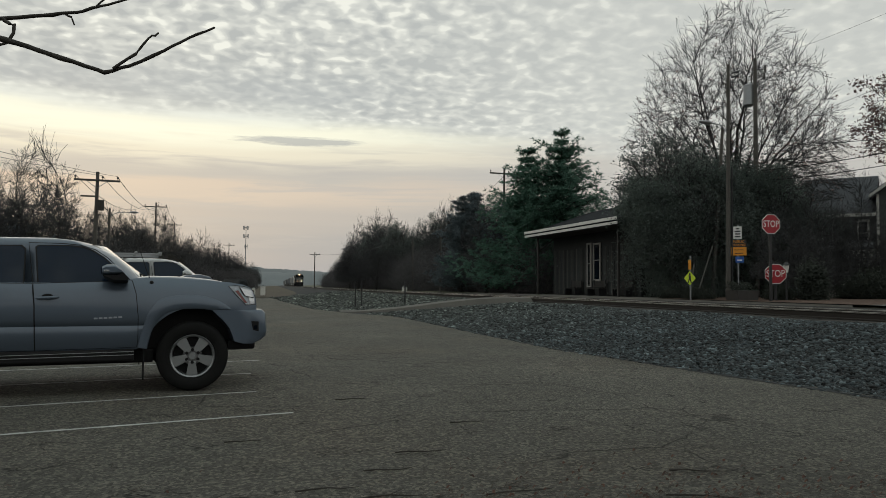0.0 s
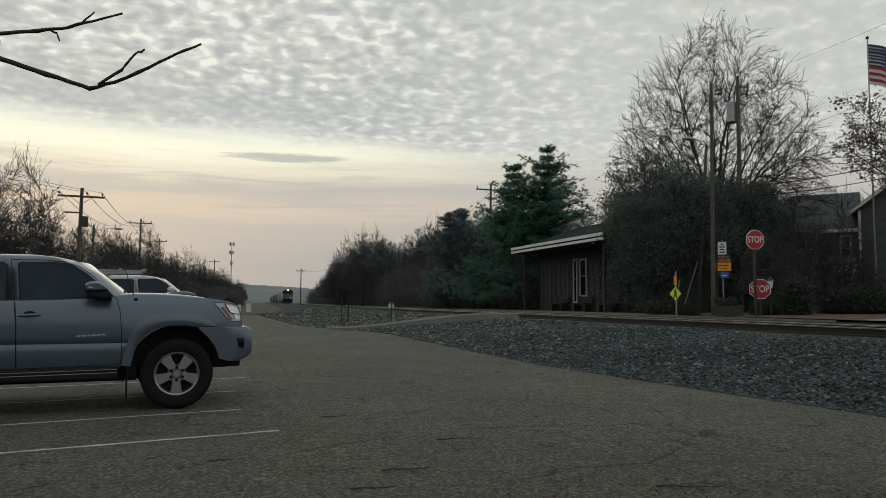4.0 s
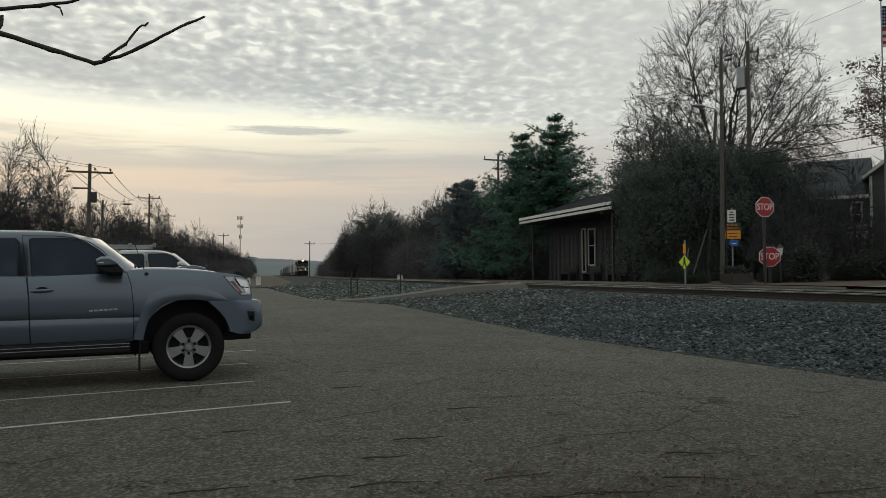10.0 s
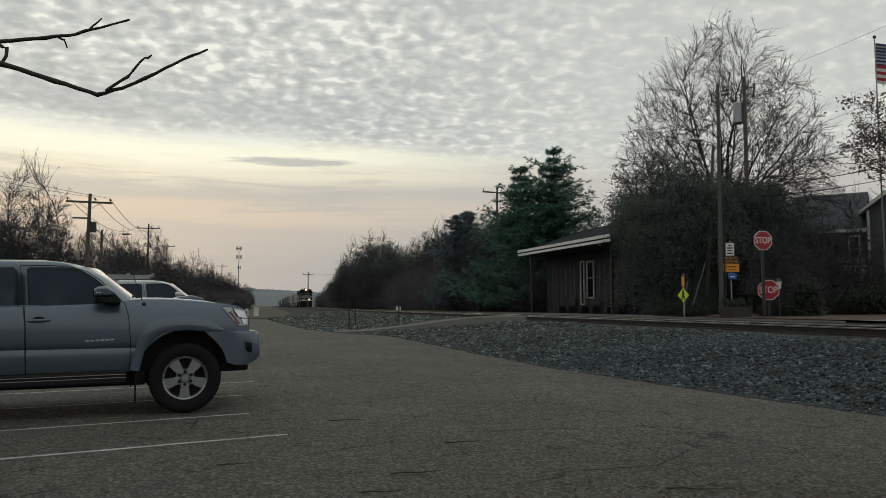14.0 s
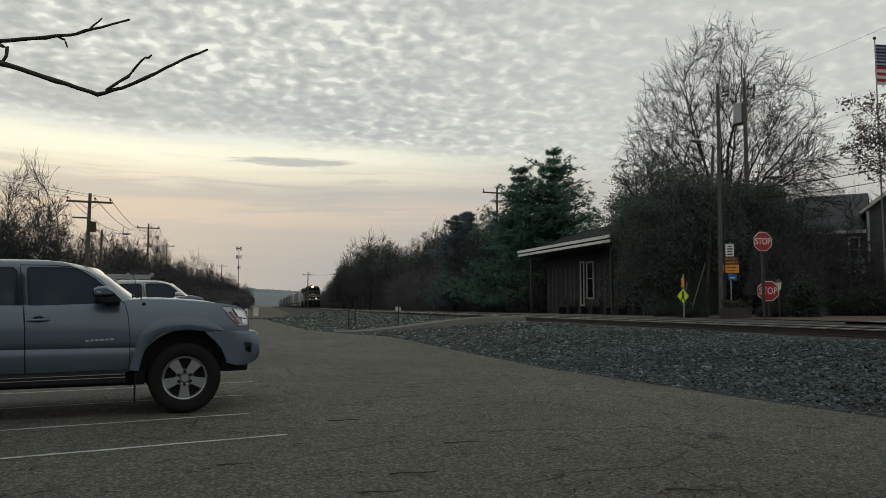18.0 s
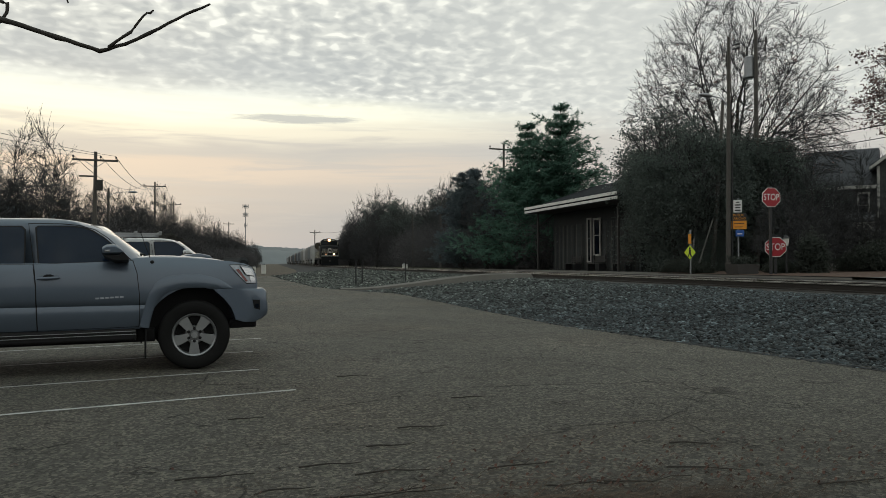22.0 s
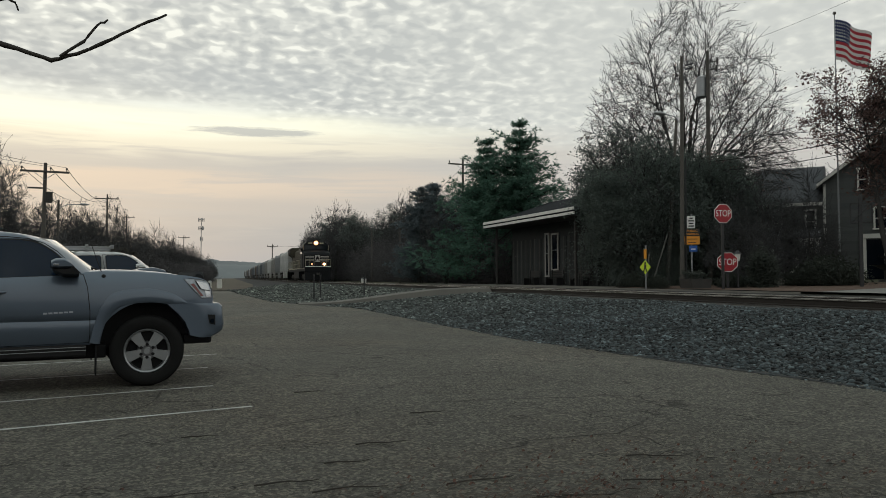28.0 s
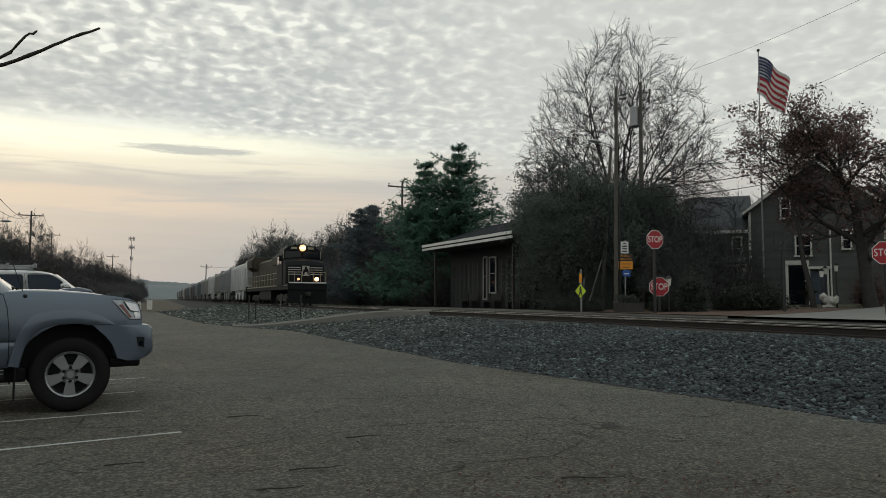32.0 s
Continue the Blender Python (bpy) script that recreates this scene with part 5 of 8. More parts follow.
def pickup(name, label, paint, steer, deflector):
    """Local x forward from the front axle, y to the left, z up."""
    th = thing(name, label, "pickup truck")
    RX = -3.20
    front, rear = arc(0.0, 0.515, 0.47), arc(RX, 0.515, 0.47)
    low = [(-4.20, 0.58), (-3.75, 0.49)] + rear[1:-1] + [(-2.68, 0.45), (-0.56, 0.45)] + front[1:-1] + [(0.52, 0.50), (0.58, 0.60)]
    top = [(0.63, 0.72), (0.645, 0.90), (0.63, 1.00), (0.59, 1.08), (0.50, 1.12), (0.35, 1.145), (0.18, 1.160), (-0.10, 1.180), (-0.43, 1.186), (-0.60, 1.178), (-0.80, 1.13), (-2.40, 1.12), (-2.45, 1.18), (-4.20, 1.18), (-4.25, 0.9)]
    bm = B()
    slab(bm, low + top, -0.9, 0.9, "y")
    skin(bm)
    part("body", bm, M[paint], th, smooth=True)
    # bonnet, crowned across and falling to the nose
    crest = ((-0.60, 1.200), (-0.435, 1.214), (-0.25, 1.214), (-0.10, 1.208), (0.10, 1.194), (0.20, 1.182), (0.35, 1.156), (0.48, 1.122), (0.58, 1.06))
    bm = B()
    rings = []
    for y in (-0.79, -0.74, -0.66, -0.45, -0.2, 0, 0.2, 0.45, 0.66, 0.74, 0.79):
        drop = 0.010 * (y / 0.66) ** 2 + (0.05 if abs(y) > 0.76 else 0.016 if abs(y) > 0.7 else 0)
        g = 0.13 * y * y
        rings.append([(-0.60, y, 1.10)] + [(x - g * max(0.0, x), y, z - drop) for x, z in crest] + [(0.60 - g * 0.6, y, 0.98)])
    loft(bm, rings)
    bonnet = part("bonnet", bm, M[paint], th, smooth=True)
    if deflector:
        bm = B()
        slab(bm, [(-0.16, 1.18), (-0.05, 1.226), (0.09, 1.238), (0.20, 1.212), (0.25, 1.168)], -0.28, 0.28, "y", 0.018)
        scoop = part("scoop", bm, M[paint], bonnet, smooth=True)
        bm = B()
        box(bm, 0.232, 0, 1.196, 0.02, 0.46, 0.022, 0.004)
        part("scoop_mouth", bm, M["black_plastic"], scoop)
        bm = B()
        rings = []
        for y in (-0.76, -0.70, -0.5, -0.25, 0, 0.25, 0.5, 0.70, 0.76):
            g, q = 0.09 * y * y, 0.03 if abs(y) > 0.72 else 0
            rings.append([(x - g, y, z - q) for x, z in ((0.46, 1.104), (0.475, 1.130), (0.505, 1.152), (0.53, 1.188), (0.575, 1.186), (0.602, 1.165), (0.606, 1.140), (0.585, 1.105), (0.48, 1.10))])
        loft(bm, rings)
        part("bug_deflector", bm, M["smoked"], bonnet, "smoked black bonnet deflector", smooth=True)
    # bumper with its cheeks reaching back to the wheel arches
    cheek = [(0.17, 0.843), (0.40, 0.846), (0.62, 0.848), (0.705, 0.846), (0.738, 0.815), (0.748, 0.70), (0.758, 0.62), (0.745, 0.56), (0.695, 0.52), (0.615, 0.486), (0.495, 0.487), (0.395, 0.515), (0.385, 0.56), (0.343, 0.66), (0.28, 0.74), (0.21, 0.805)]
    bm = B()
    rings = []
    for y, back in ((-0.935, 0.30), (-0.93, 0.10), (-0.90, 0.03), (-0.84, 0.0), (-0.6, -0.05), (-0.3, -0.075), (0, -0.085), (0.3, -0.075), (0.6, -0.05), (0.84, 0.0), (0.90, 0.03), (0.93, 0.10), (0.935, 0.30)):
        ring = []
        for x, z in cheek:
            k = max(0.0, (x - 0.45) / 0.31)
            ring.append((x - back * k * k * 0.7, y - math.copysign(0.012, y) * (1 if z > 0.83 or z < 0.50 else 0), z))
        rings.append(ring)
    loft(bm, rings)
    bumper = part("bumper", bm, M[paint], th, smooth=True)
    bm = B()
    box(bm, 0.50, 0, 0.46, 0.30, 1.5, 0.10, 0.03)
    part("skid_pan", bm, M["black_plastic"], th)
    for s in (-1, 1):
        bm = B()
        slab(bm, [(0.572, 0.728), (0.650, 0.724), (0.652, 0.615), (0.592, 0.632)], s * 0.80, s * 0.939, "y")
        fog = part("fog_lamp_recess", bm, M["black_plastic"], bumper, "black fog lamp recess")
        bm = B()
        tube(bm, (0.62, s * 0.935, 0.66), (0.622, s * 0.943, 0.66), 0.024, 0.024, 12)
        part("fog_lamp", bm, M["glass"], fog)
        # headlamp with its chrome bowl, side marker and dividers
        outline = [(0.335, 1.104), (0.41, 1.108), (0.50, 1.098), (0.585, 1.074), (0.622, 0.99), (0.628, 0.905), (0.515, 0.906), (0.435, 0.990)]
        bm = B()
        slab(bm, grown(outline, 0.008), s * 0.85, s * 0.9, "y")
        skin(bm, 0.003)
        part("lamp_seal", bm, M["black_plastic"], th)
        bm = B()
        slab(bm, outline, s * 0.85, s * 0.9, "y")
        skin(bm, 0.007)
        lamp = part("headlamp", bm, M["lens"], th, "clear headlamp with a red-amber side marker", smooth=True)
        for nm, mm, pts in (("side_marker", "amber", [(0.40, 1.055), (0.435, 1.06), (0.535, 0.925), (0.505, 0.925)]), ("lamp_bowl", "chrome", [(0.46, 1.085), (0.575, 1.060), (0.605, 0.985), (0.515, 1.000)]),
                            ("lamp_bowl", "chrome", [(0.55, 0.985), (0.610, 0.975), (0.616, 0.918), (0.565, 0.915)]), ("bezel", "black_plastic", [(0.445, 1.088), (0.458, 1.088), (0.512, 0.998), (0.495, 1.000)]),
                            ("bezel", "black_plastic", [(0.515, 0.998), (0.606, 0.984), (0.607, 0.974), (0.52, 0.986)])):
            bm = B()
            slab(bm, pts, s * 0.85, s * 0.9, "y")
            skin(bm, 0.012)
            part(nm, bm, M[mm], lamp)
        for c in (0.0, RX):
            wheel_flare(th, s, c, paint, c < 0)
            road_wheel(th, c - 0.012, s, steer if c == 0 else 0)
            bm = B()
            box(bm, c - 0.50, s * 0.79, 0.29, 0.014, 0.22, 0.30, 0.004)
            part("mudflap", bm, M["black_plastic"], th)
        # doors
        door = [(-0.628, 1.150), (-0.590, 1.02), (-0.566, 0.79), (-0.562, 0.56), (-0.570, 0.475), (-1.48, 0.462), (-1.486, 0.60), (-1.496, 0.908), (-1.518, 1.115)]
        back = [(-1.532, 1.115), (-1.508, 0.908), (-1.498, 0.60), (-1.492, 0.462), (-2.20, 0.462), (-2.34, 0.7), (-2.36, 1.115)]
        for nm, pts in (("door", door), ("rear_door", back)):
            bm = B()
            slab(bm, grown(pts, 0.008), s * 0.86, s * 0.9, "y")
            skin(bm, 0.002)
            part("door_seal", bm, M["black_plastic"], th)
            bm = B()
            slab(bm, pts, s * 0.86, s * 0.9, "y")
            skin(bm, 0.006)
            dr = part(nm, bm, M[paint], th, smooth=True)
            if nm == "door":
                v, f = [], []
                sweep(v, f, [Vector((-1.49 + 0.2 * k / 6, s * (0.908 + 0.028 * math.sin(math.pi * k / 6)), 0.974 + 0.010 * k / 6)) for k in range(7)], [0.010, 0.015, 0.016, 0.016, 0.016, 0.015, 0.010], 8)
                ob = new("handle", mesh_of("handle", v, f, M[paint], True))
                ob.parent = dr
                # the recess is a flat black patch, its shade put into the colour
                bm = B()
                slab(bm, [(-1.44, 0.988), (-1.34, 0.994), (-1.345, 1.008), (-1.37, 1.018), (-1.41, 1.016), (-1.435, 1.004)], s * 0.88, s * 0.917, "y")
                part("handle_recess", bm, M["black_plastic"], dr)
                for k in range(6):
                    bm = B()
                    box(bm, -0.955 + k * 0.045, s * 0.922, 0.772 + k * 0.0022, 0.034, 0.006, 0.016)
                    part("badge_bar", bm, M["silver_light"], dr)
        # steps under the doors
        for z in (0.436, 0.404):
            bm = B()
            box(bm, -1.42, s * 0.902, z, 1.66, 0.006, 0.007, 0.001, pose(0, 0, 0, 0, -0.5, 0))
            part("step_trim", bm, M["alloy"], th, "thin bright step strip")
        bm = B()
        box(bm, -1.42, s * 0.86, 0.395, 1.66, 0.08, 0.12, 0.02)
        part("sill", bm, M["black_plastic"], th)
        # cab glass
        fw = [(-0.705, 1.150), (-0.72, 1.195), (-0.81, 1.300), (-0.92, 1.395), (-1.01, 1.452), (-1.10, 1.484), (-1.20, 1.497), (-1.485, 1.499), (-1.512, 1.480), (-1.475, 1.135), (-1.455, 1.112), (-0.80, 1.124)]
        bw = [(-1.612, 1.135), (-1.618, 1.455), (-1.655, 1.490), (-2.15, 1.480), (-2.28, 1.13), (-1.640, 1.112)]
        for pts in (fw, bw):
            bm = B()
            tilted(bm, grown(pts, 0.016), 0.006, 0.02, s)
            part("window_seal", bm, M["black_plastic"], th)
            bm = B()
            tilted(bm, pts, 0.010, 0.02, s)
            part("side_window", bm, M["tint"], th, "dark tinted side window, blue of reflected sky in its colour")
        # door frame seam over the glass
        seam = [(-0.64, 1.155), (-0.745, 1.27), (-0.86, 1.385), (-0.98, 1.468), (-1.12, 1.513), (-1.30, 1.527), (-1.585, 1.525), (-1.555, 1.32), (-1.525, 1.12)]
        v, f = [], []
        sweep(v, f, [Vector((x, s * (side_y(z) + 0.008), z)) for x, z in seam], [0.0045] * len(seam), 5)
        new("door_seal", mesh_of("door_seal", v, f, M["black_plastic"])).parent = th
        # mirror: painted cap over a black foot
        bm = B()
        rings = []
        for y, q in ((0.945, 0.02), (0.965, 0.005), (1.05, 0.0), (1.12, 0.004), (1.145, 0.025)):
            rings.append([(-0.905, s * y, 1.205 + q), (-0.908, s * y, 1.290 - q), (-0.87, s * y, 1.312 - q), (-0.79, s * y, 1.314 - q), (-0.735, s * y, 1.282 - q), (-0.715, s * y, 1.240), (-0.76, s * y, 1.208 + q)])
        loft(bm, rings)
        mir = part("mirror", bm, M[paint], th, "painted door mirror on a black foot", smooth=True)
        bm = B()
        rings = []
        for y, q in ((0.86, -0.01), (0.95, 0.0), (1.05, 0.0), (1.13, 0.02)):
            rings.append([(-0.90, s * y, 1.203 + q * 0.2), (-0.76, s * y, 1.206), (-0.715, s * y, 1.238), (-0.672, s * y, 1.165 + q), (-0.668, s * y, 1.138 + q), (-0.80, s * y, 1.140 + q), (-0.885, s * y, 1.178 + q)])
        loft(bm, rings)
        part("mirror_foot", bm, M["black_plastic"], mir, "black mirror foot", smooth=True)
        bm = B()
        box(bm, -0.865, s * 1.135, 1.248, 0.05, 0.03, 0.020, 0.006)
        part("turn_signal", bm, M["chrome"], mir, "clear turn signal lens")
        bm = B()
        slab(bm, [(-0.906, 1.215), (-0.909, 1.285), (-0.914, 1.285), (-0.914, 1.215)], s * 0.97, s * 1.11, "y")
        part("mirror_glass", bm, M["glass"], mir)
    # cab
    bm = B()
    rings = []
    for z, f, b, w in ((1.08, -0.53, -2.42, 0.835), (1.13, -0.575, -2.42, 0.832), (1.20, -0.645, -2.41, 0.806), (1.30, -0.755, -2.40, 0.772), (1.40, -0.870, -2.38, 0.736), (1.46, -0.965, -2.37, 0.714), (1.515, -1.07, -2.36, 0.688), (1.548, -1.16, -2.34, 0.655), (1.573, -1.27, -2.31, 0.60), (1.592, -1.42, -2.26, 0.47), (1.600, -1.58, -2.15, 0.2)):
        ring = []
        for sx, sy in ((1, -1), (1, 1), (-1, 1), (-1, -1)):
            xx = f if sx == 1 else b
            if sx == 1:
                pts = [(xx - 0.03, sy * w), (xx + 0.05, sy * w * 0.90), (xx + 0.115, sy * w * 0.5)]
            else:
                pts = [(xx, sy * w * 0.6), (xx + 0.03, sy * w * 0.92), (xx + 0.12, sy * w)]
            if (sx, sy) in ((1, 1), (-1, -1)):
                pts = pts[::-1]
            ring += [(px_, py_, z) for px_, py_ in (pts if (sx, sy) != (-1, 1) else pts[::-1])]
        rings.append(ring)
    loft(bm, rings)
    part("cab", bm, M[paint], th, smooth=True)
    bm = B()
    rings = []
    for k, y, y2 in ((-1, -0.73, -0.60), (-0.8, -0.58, -0.48), (-0.5, -0.36, -0.3), (0, 0, 0), (0.5, 0.36, 0.3), (0.8, 0.58, 0.48), (1, 0.73, 0.60)):
        b = 0.15 * (1 - k * k)
        rings.append([(-0.595 + b, y, 1.185), (-1.03 + b, y2, 1.525), (-1.055 + b, y2, 1.505), (-0.62 + b, y, 1.165)])
    loft(bm, rings)
    part("windshield", bm, M["windshield"], th, "sloping windshield that mirrors the sky", smooth=True)
    for y in (-0.45, 0.1):
        bm = B()
        tube(bm, (-0.50, y, 1.215), (-0.66, y + 0.42, 1.265), 0.010, 0.008, 6)
        tube(bm, (-0.50, y, 1.18), (-0.50, y, 1.225), 0.016, 0.012, 6)
        part("wiper", bm, M["black_plastic"], th)
    if deflector:
        bm = B()
        tube(bm, (-0.455, -0.80, 1.15), (-0.465, -0.80, 1.175), 0.020, 0.014, 10)
        bmesh.ops.create_uvsphere(bm, u_segments=10, v_segments=8, radius=0.022, matrix=Matrix.Translation((-0.44, -0.85, 1.135)))
        tube(bm, (-0.455, -0.80, 1.17), (-0.56, -0.80, 1.47), 0.005, 0.003, 6)
        part("aerial", bm, M["black_plastic"], th)
    bm = B()
    box(bm, -1.6, 0, 0.42, 3.9, 1.1, 0.24, 0.02)
    box(bm, -1.5, 0, 0.37, 2.2, 1.5, 0.14, 0.02)
    part("chassis", bm, M["black_plastic"], th)
    bm = B()
    box(bm, 0.64, 0, 0.96, 0.05, 1.06, 0.21, 0.02)
    part("grille", bm, M["black_plastic"], th)
    for y in (-0.45, 0.45):
        v, f = [], []
        sweep(v, f, [Vector((0.45, y, 0.47)), Vector((0.56, y, 0.435)), Vector((0.62, y, 0.44)), Vector((0.625, y, 0.47)), Vector((0.58, y, 0.475))], [0.016] * 5, 7)
        new("tow_hook", mesh_of("tow_hook", v, f, M["black_plastic"], True)).parent = th
    return th


truck = pickup("silver_pickup_truck", "silver-grey extended-cab pickup truck parked on the asphalt", "silver", -5, True)
truck.matrix_basis = pose(-0.98, 9.06, 0, 0, 0, 11)
white_truck = pickup("white_pickup_truck", "white work pickup truck with a ladder rack parked behind another", "car_white", 0, False)
white_truck.matrix_basis = pose(-1.57, 21.55, 0, 0, 0, 11)
white_truck.scale = (1.13, 1.13, 1.13)
# this one has a short dropped nose
for ob in white_truck.children:
    if ob.name.split(".")[0] == "wheel":
        if ob.location.x > -0.5:
            ob.location.x = -0.25
        continue
    for o in (ob, *ob.children_recursive):
        for v in o.data.vertices:
            if v.co.x > -0.5:
                v.co.z *= 1 - 0.24 * smooth((v.co.x + 0.5) / 0.4)
                v.co.x = -0.5 + (v.co.x + 0.5) * 0.6


def rack(th):
    for s in (-1, 1):
        bm = B()
        box(bm, -2.45, s * 0.70, 1.675, 2.2, 0.05, 0.05, 0.008)
        part("rack_rail", bm, M["alloy"], th)
        for x in (-2.5, -3.5):
            bm = B()
            box(bm, x, s * 0.70, 1.40, 0.05, 0.05, 0.54, 0.006)
            part("rack_post", bm, M["alloy"], th)
    for x in (-1.38, -1.9, -2.6, -3.4):
        bm = B()
        box(bm, x, 0, 1.715, 0.06, 1.5, 0.05, 0.008)
        part("rack_bar", bm, M["alloy"], th)
    bm = B()
    box(bm, -3.2, 0, 1.36, 1.6, 1.56, 0.38, 0.05)
    part("canopy", bm, M["car_white"], th)


rack(white_truck)

# ---- car park ----
DIRX, DIRY = math.sin(radians(74.8)), math.cos(radians(74.8))


def parking_lines():
    th = thing("parking_lines", "worn white stall lines painted on the asphalt", "road marking", kind="structure")
    for ex, ey, length in ((0.18, 6.64, 5.2), (-0.17, 8.01, 5.2), (-0.28, 9.66, 5.2), (-0.2, 11.31, 5.2)):
        v, f = [], []
        rnd = random.Random(int(ey * 10))
        n = 40
        for i in range(n + 1):
            k = length * i / n
            for s in (-1, 1):
                w = 0.028 * s + rnd.uniform(-0.004, 0.004)
                v.append((ex - DIRX * k + DIRY * w, ey - DIRY * k - DIRX * w, 0.004))
        for i in range(n):
            f.append((2 * i, 2 * i + 1, 2 * i + 3, 2 * i + 2))
        ob = new("painted_line", mesh_of("painted_line", v, f, M["line"]))
        ob.parent = th


parking_lines()


def path_ramp():
    """The worn asphalt walkway that climbs from the car park to the rails."""
    bm = B()
    rows = []
    for i in range(17):
        k = i / 16
        x = 2.7 + (cx(31) - 0.9 - 2.7) * k
        y = 31.7 - 1.5 * math.sin(k * 2.6) + 0.6 * k
        z = 0.03 + (RAIL_Z - 0.05) * smooth(k * 1.25)
        w = 0.78
        rows.append([bm.verts.new((x + 0.1, y - w - 0.14, z - 0.24)), bm.verts.new((x, y - w, z)), bm.verts.new((x, y, z + 0.03)), bm.verts.new((x, y + w, z)), bm.verts.new((x - 0.1, y + w + 0.35, z - 0.22))])
    for a, b in zip(rows, rows[1:]):
        for k in range(4):
            bm.faces.new((a[k], a[k + 1], b[k + 1], b[k]))
    solid("footpath", bm, M["path"], "pale worn asphalt footpath climbing to the rails", "path", kind="structure", smooth=True)


path_ramp()


def slim_post(x, y, h, lean):
    th = thing("slim_post", "thin black steel post beside the footpath", "post", pose(x, y, 0, lean, 0, 0), "path posts")
    bm = B()
    tube(bm, (0, 0, -0.05), (0, 0, h), 0.035, 0.030, 8)
    part("post", bm, M["black_metal"], th)
    bm = B()
    tube(bm, (0, 0, h), (0, 0, h + 0.05), 0.045, 0.03, 8)
    part("cap", bm, M["black_metal"], th)


for x, y, h, lean in ((3.72, 34.78, 1.22, 1.5), (4.03, 34.85, 1.2, -0.5), (5.95, 33.97, 1.25, 1.0)):
    slim_post(x, y, h, lean)


def stones():
    """Crushed stone lying on the bank, the near stretch only."""
    rnd = np.random.RandomState(7)
    ico = B()
    bmesh.ops.create_icosphere(ico, subdivisions=1, radius=1.0)
    base = np.array([v.co[:] for v in ico.verts])
    tri = np.array([[v.index for v in f.verts] for f in ico.faces])
    ico.free()
    shapes = [base * (0.6 + 0.75 * rnd.rand(12, 1)) * np.array([1.25, 0.8, 0.55]) for _ in range(14)]
    allv, allf, o = [], [], 0
    y = 3.5
    while y < 84:
        step = 0.5 if y < 37 else 1.0
        t0, t1 = toe(y), cx(y) - 1.7
        dens = 460 if y < 15 else 260 if y < 24 else 110 if y < 37 else 42 if y < 56 else 14
        size = 0.032 if y < 15 else 0.038 if y < 24 else 0.052 if y < 37 else 0.064 if y < 56 else 0.09
        n = int((t1 - t0 + 0.25) * step * dens)
        prof = bed(y)
        xs, zs = [p[0] for p in prof], [p[1] for p in prof]
        u = rnd.rand(n)
        px = t0 - 0.12 + (t1 - t0 + 0.25) * u
        py = y + rnd.rand(n) * step
        pz = np.interp(px, xs, zs)
        for i in range(n):
            if abs(py[i] - 30.9) < 1.45:
                continue
            s = size * (0.55 + 0.9 * rnd.rand())
            a, b = rnd.rand() * 6.283, rnd.rand() * 6.283
            ca, sa, cb, sb = math.cos(a), math.sin(a), math.cos(b), math.sin(b)
            r = np.array([[ca, -sa * cb, sa * sb], [sa, ca * cb, -ca * sb], [0, sb, cb]])
            allv.append(shapes[rnd.randint(14)] @ r.T * s + (px[i], py[i], pz[i] + s * 0.3))
            allf.append(tri + o)
            o += 12
        y += step
    v, f = np.concatenate(allv), np.concatenate(allf)
    me = bpy.data.meshes.new("ballast_stones")
    me.vertices.add(len(v))
    me.vertices.foreach_set("co", v.ravel())
    me.loops.add(f.size)
    me.loops.foreach_set("vertex_index", f.ravel())
    me.polygons.add(len(f))
    me.polygons.foreach_set("loop_start", np.arange(0, f.size, 3))
    me.update(calc_edges=True)
    me.materials.append(M["stone"])
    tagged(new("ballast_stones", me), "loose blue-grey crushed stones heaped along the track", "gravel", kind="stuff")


stones()

M.update({
    "straw": mat("dry_pine_straw", (0.055, 0.038, 0.024), 0.9, var=0.5, scale=2, fine=30, per=0.5),
    "red_leaf": mat("red_brown_fallen_leaves", (0.075, 0.036, 0.026), 0.9, var=0.4, scale=2, fine=30, per=0.5),
    "wet_twig": mat("dark_fallen_twig", (0.03, 0.025, 0.02), 0.8, var=0.3),
})


def litter(name, label, material, count, spot, length, width, seed):
    rnd = random.Random(seed)
    v, f = [], []
    for _ in range(count):
        x, y = spot(rnd)
        a = rnd.gauss(0.0, 0.55)
        l, w = length * rnd.uniform(0.5, 1.4), width * rnd.uniform(0.6, 1.3)
        c, s = math.cos(a), math.sin(a)
        bend = rnd.uniform(-0.3, 0.3) * l
        z = 0.006 + rnd.random() ** 3 * 0.05
        pts = [(-l, 0), (0, bend), (l, 0)]
        o = len(v)
        for k, (p, q) in enumerate(pts):
            for e in (-w, w):
                v.append((x + p * c - (q + e) * s, y + p * s + (q + e) * c, z + (0.012 if k == 1 else 0)))
        f += [(o, o + 1, o + 3, o + 2), (o + 2, o + 3, o + 5, o + 4)]
    tagged(new(name, mesh_of(name, v, f, material)), label, "litter", kind="stuff")


litter("pine_straw", "dry pine straw and grass gathered on the asphalt", M["straw"], 3000, lambda r: (r.gauss(1.0, 0.6), 3.0 + abs(r.gauss(0, 0.14))), 0.07, 0.0022, 1)
litter("pine_straw", "scattered dry pine straw on the asphalt", M["straw"], 700, lambda r: (r.gauss(1.2, 1.3), 3.0 + abs(r.gauss(0, 0.5))), 0.07, 0.002, 2)
litter("fallen_leaves", "red-brown fallen leaf bits scattered on the asphalt", M["red_leaf"], 420, lambda r: (r.gauss(1.9, 0.9), 3.2 + abs(r.gauss(0, 0.5))), 0.016, 0.006, 3)


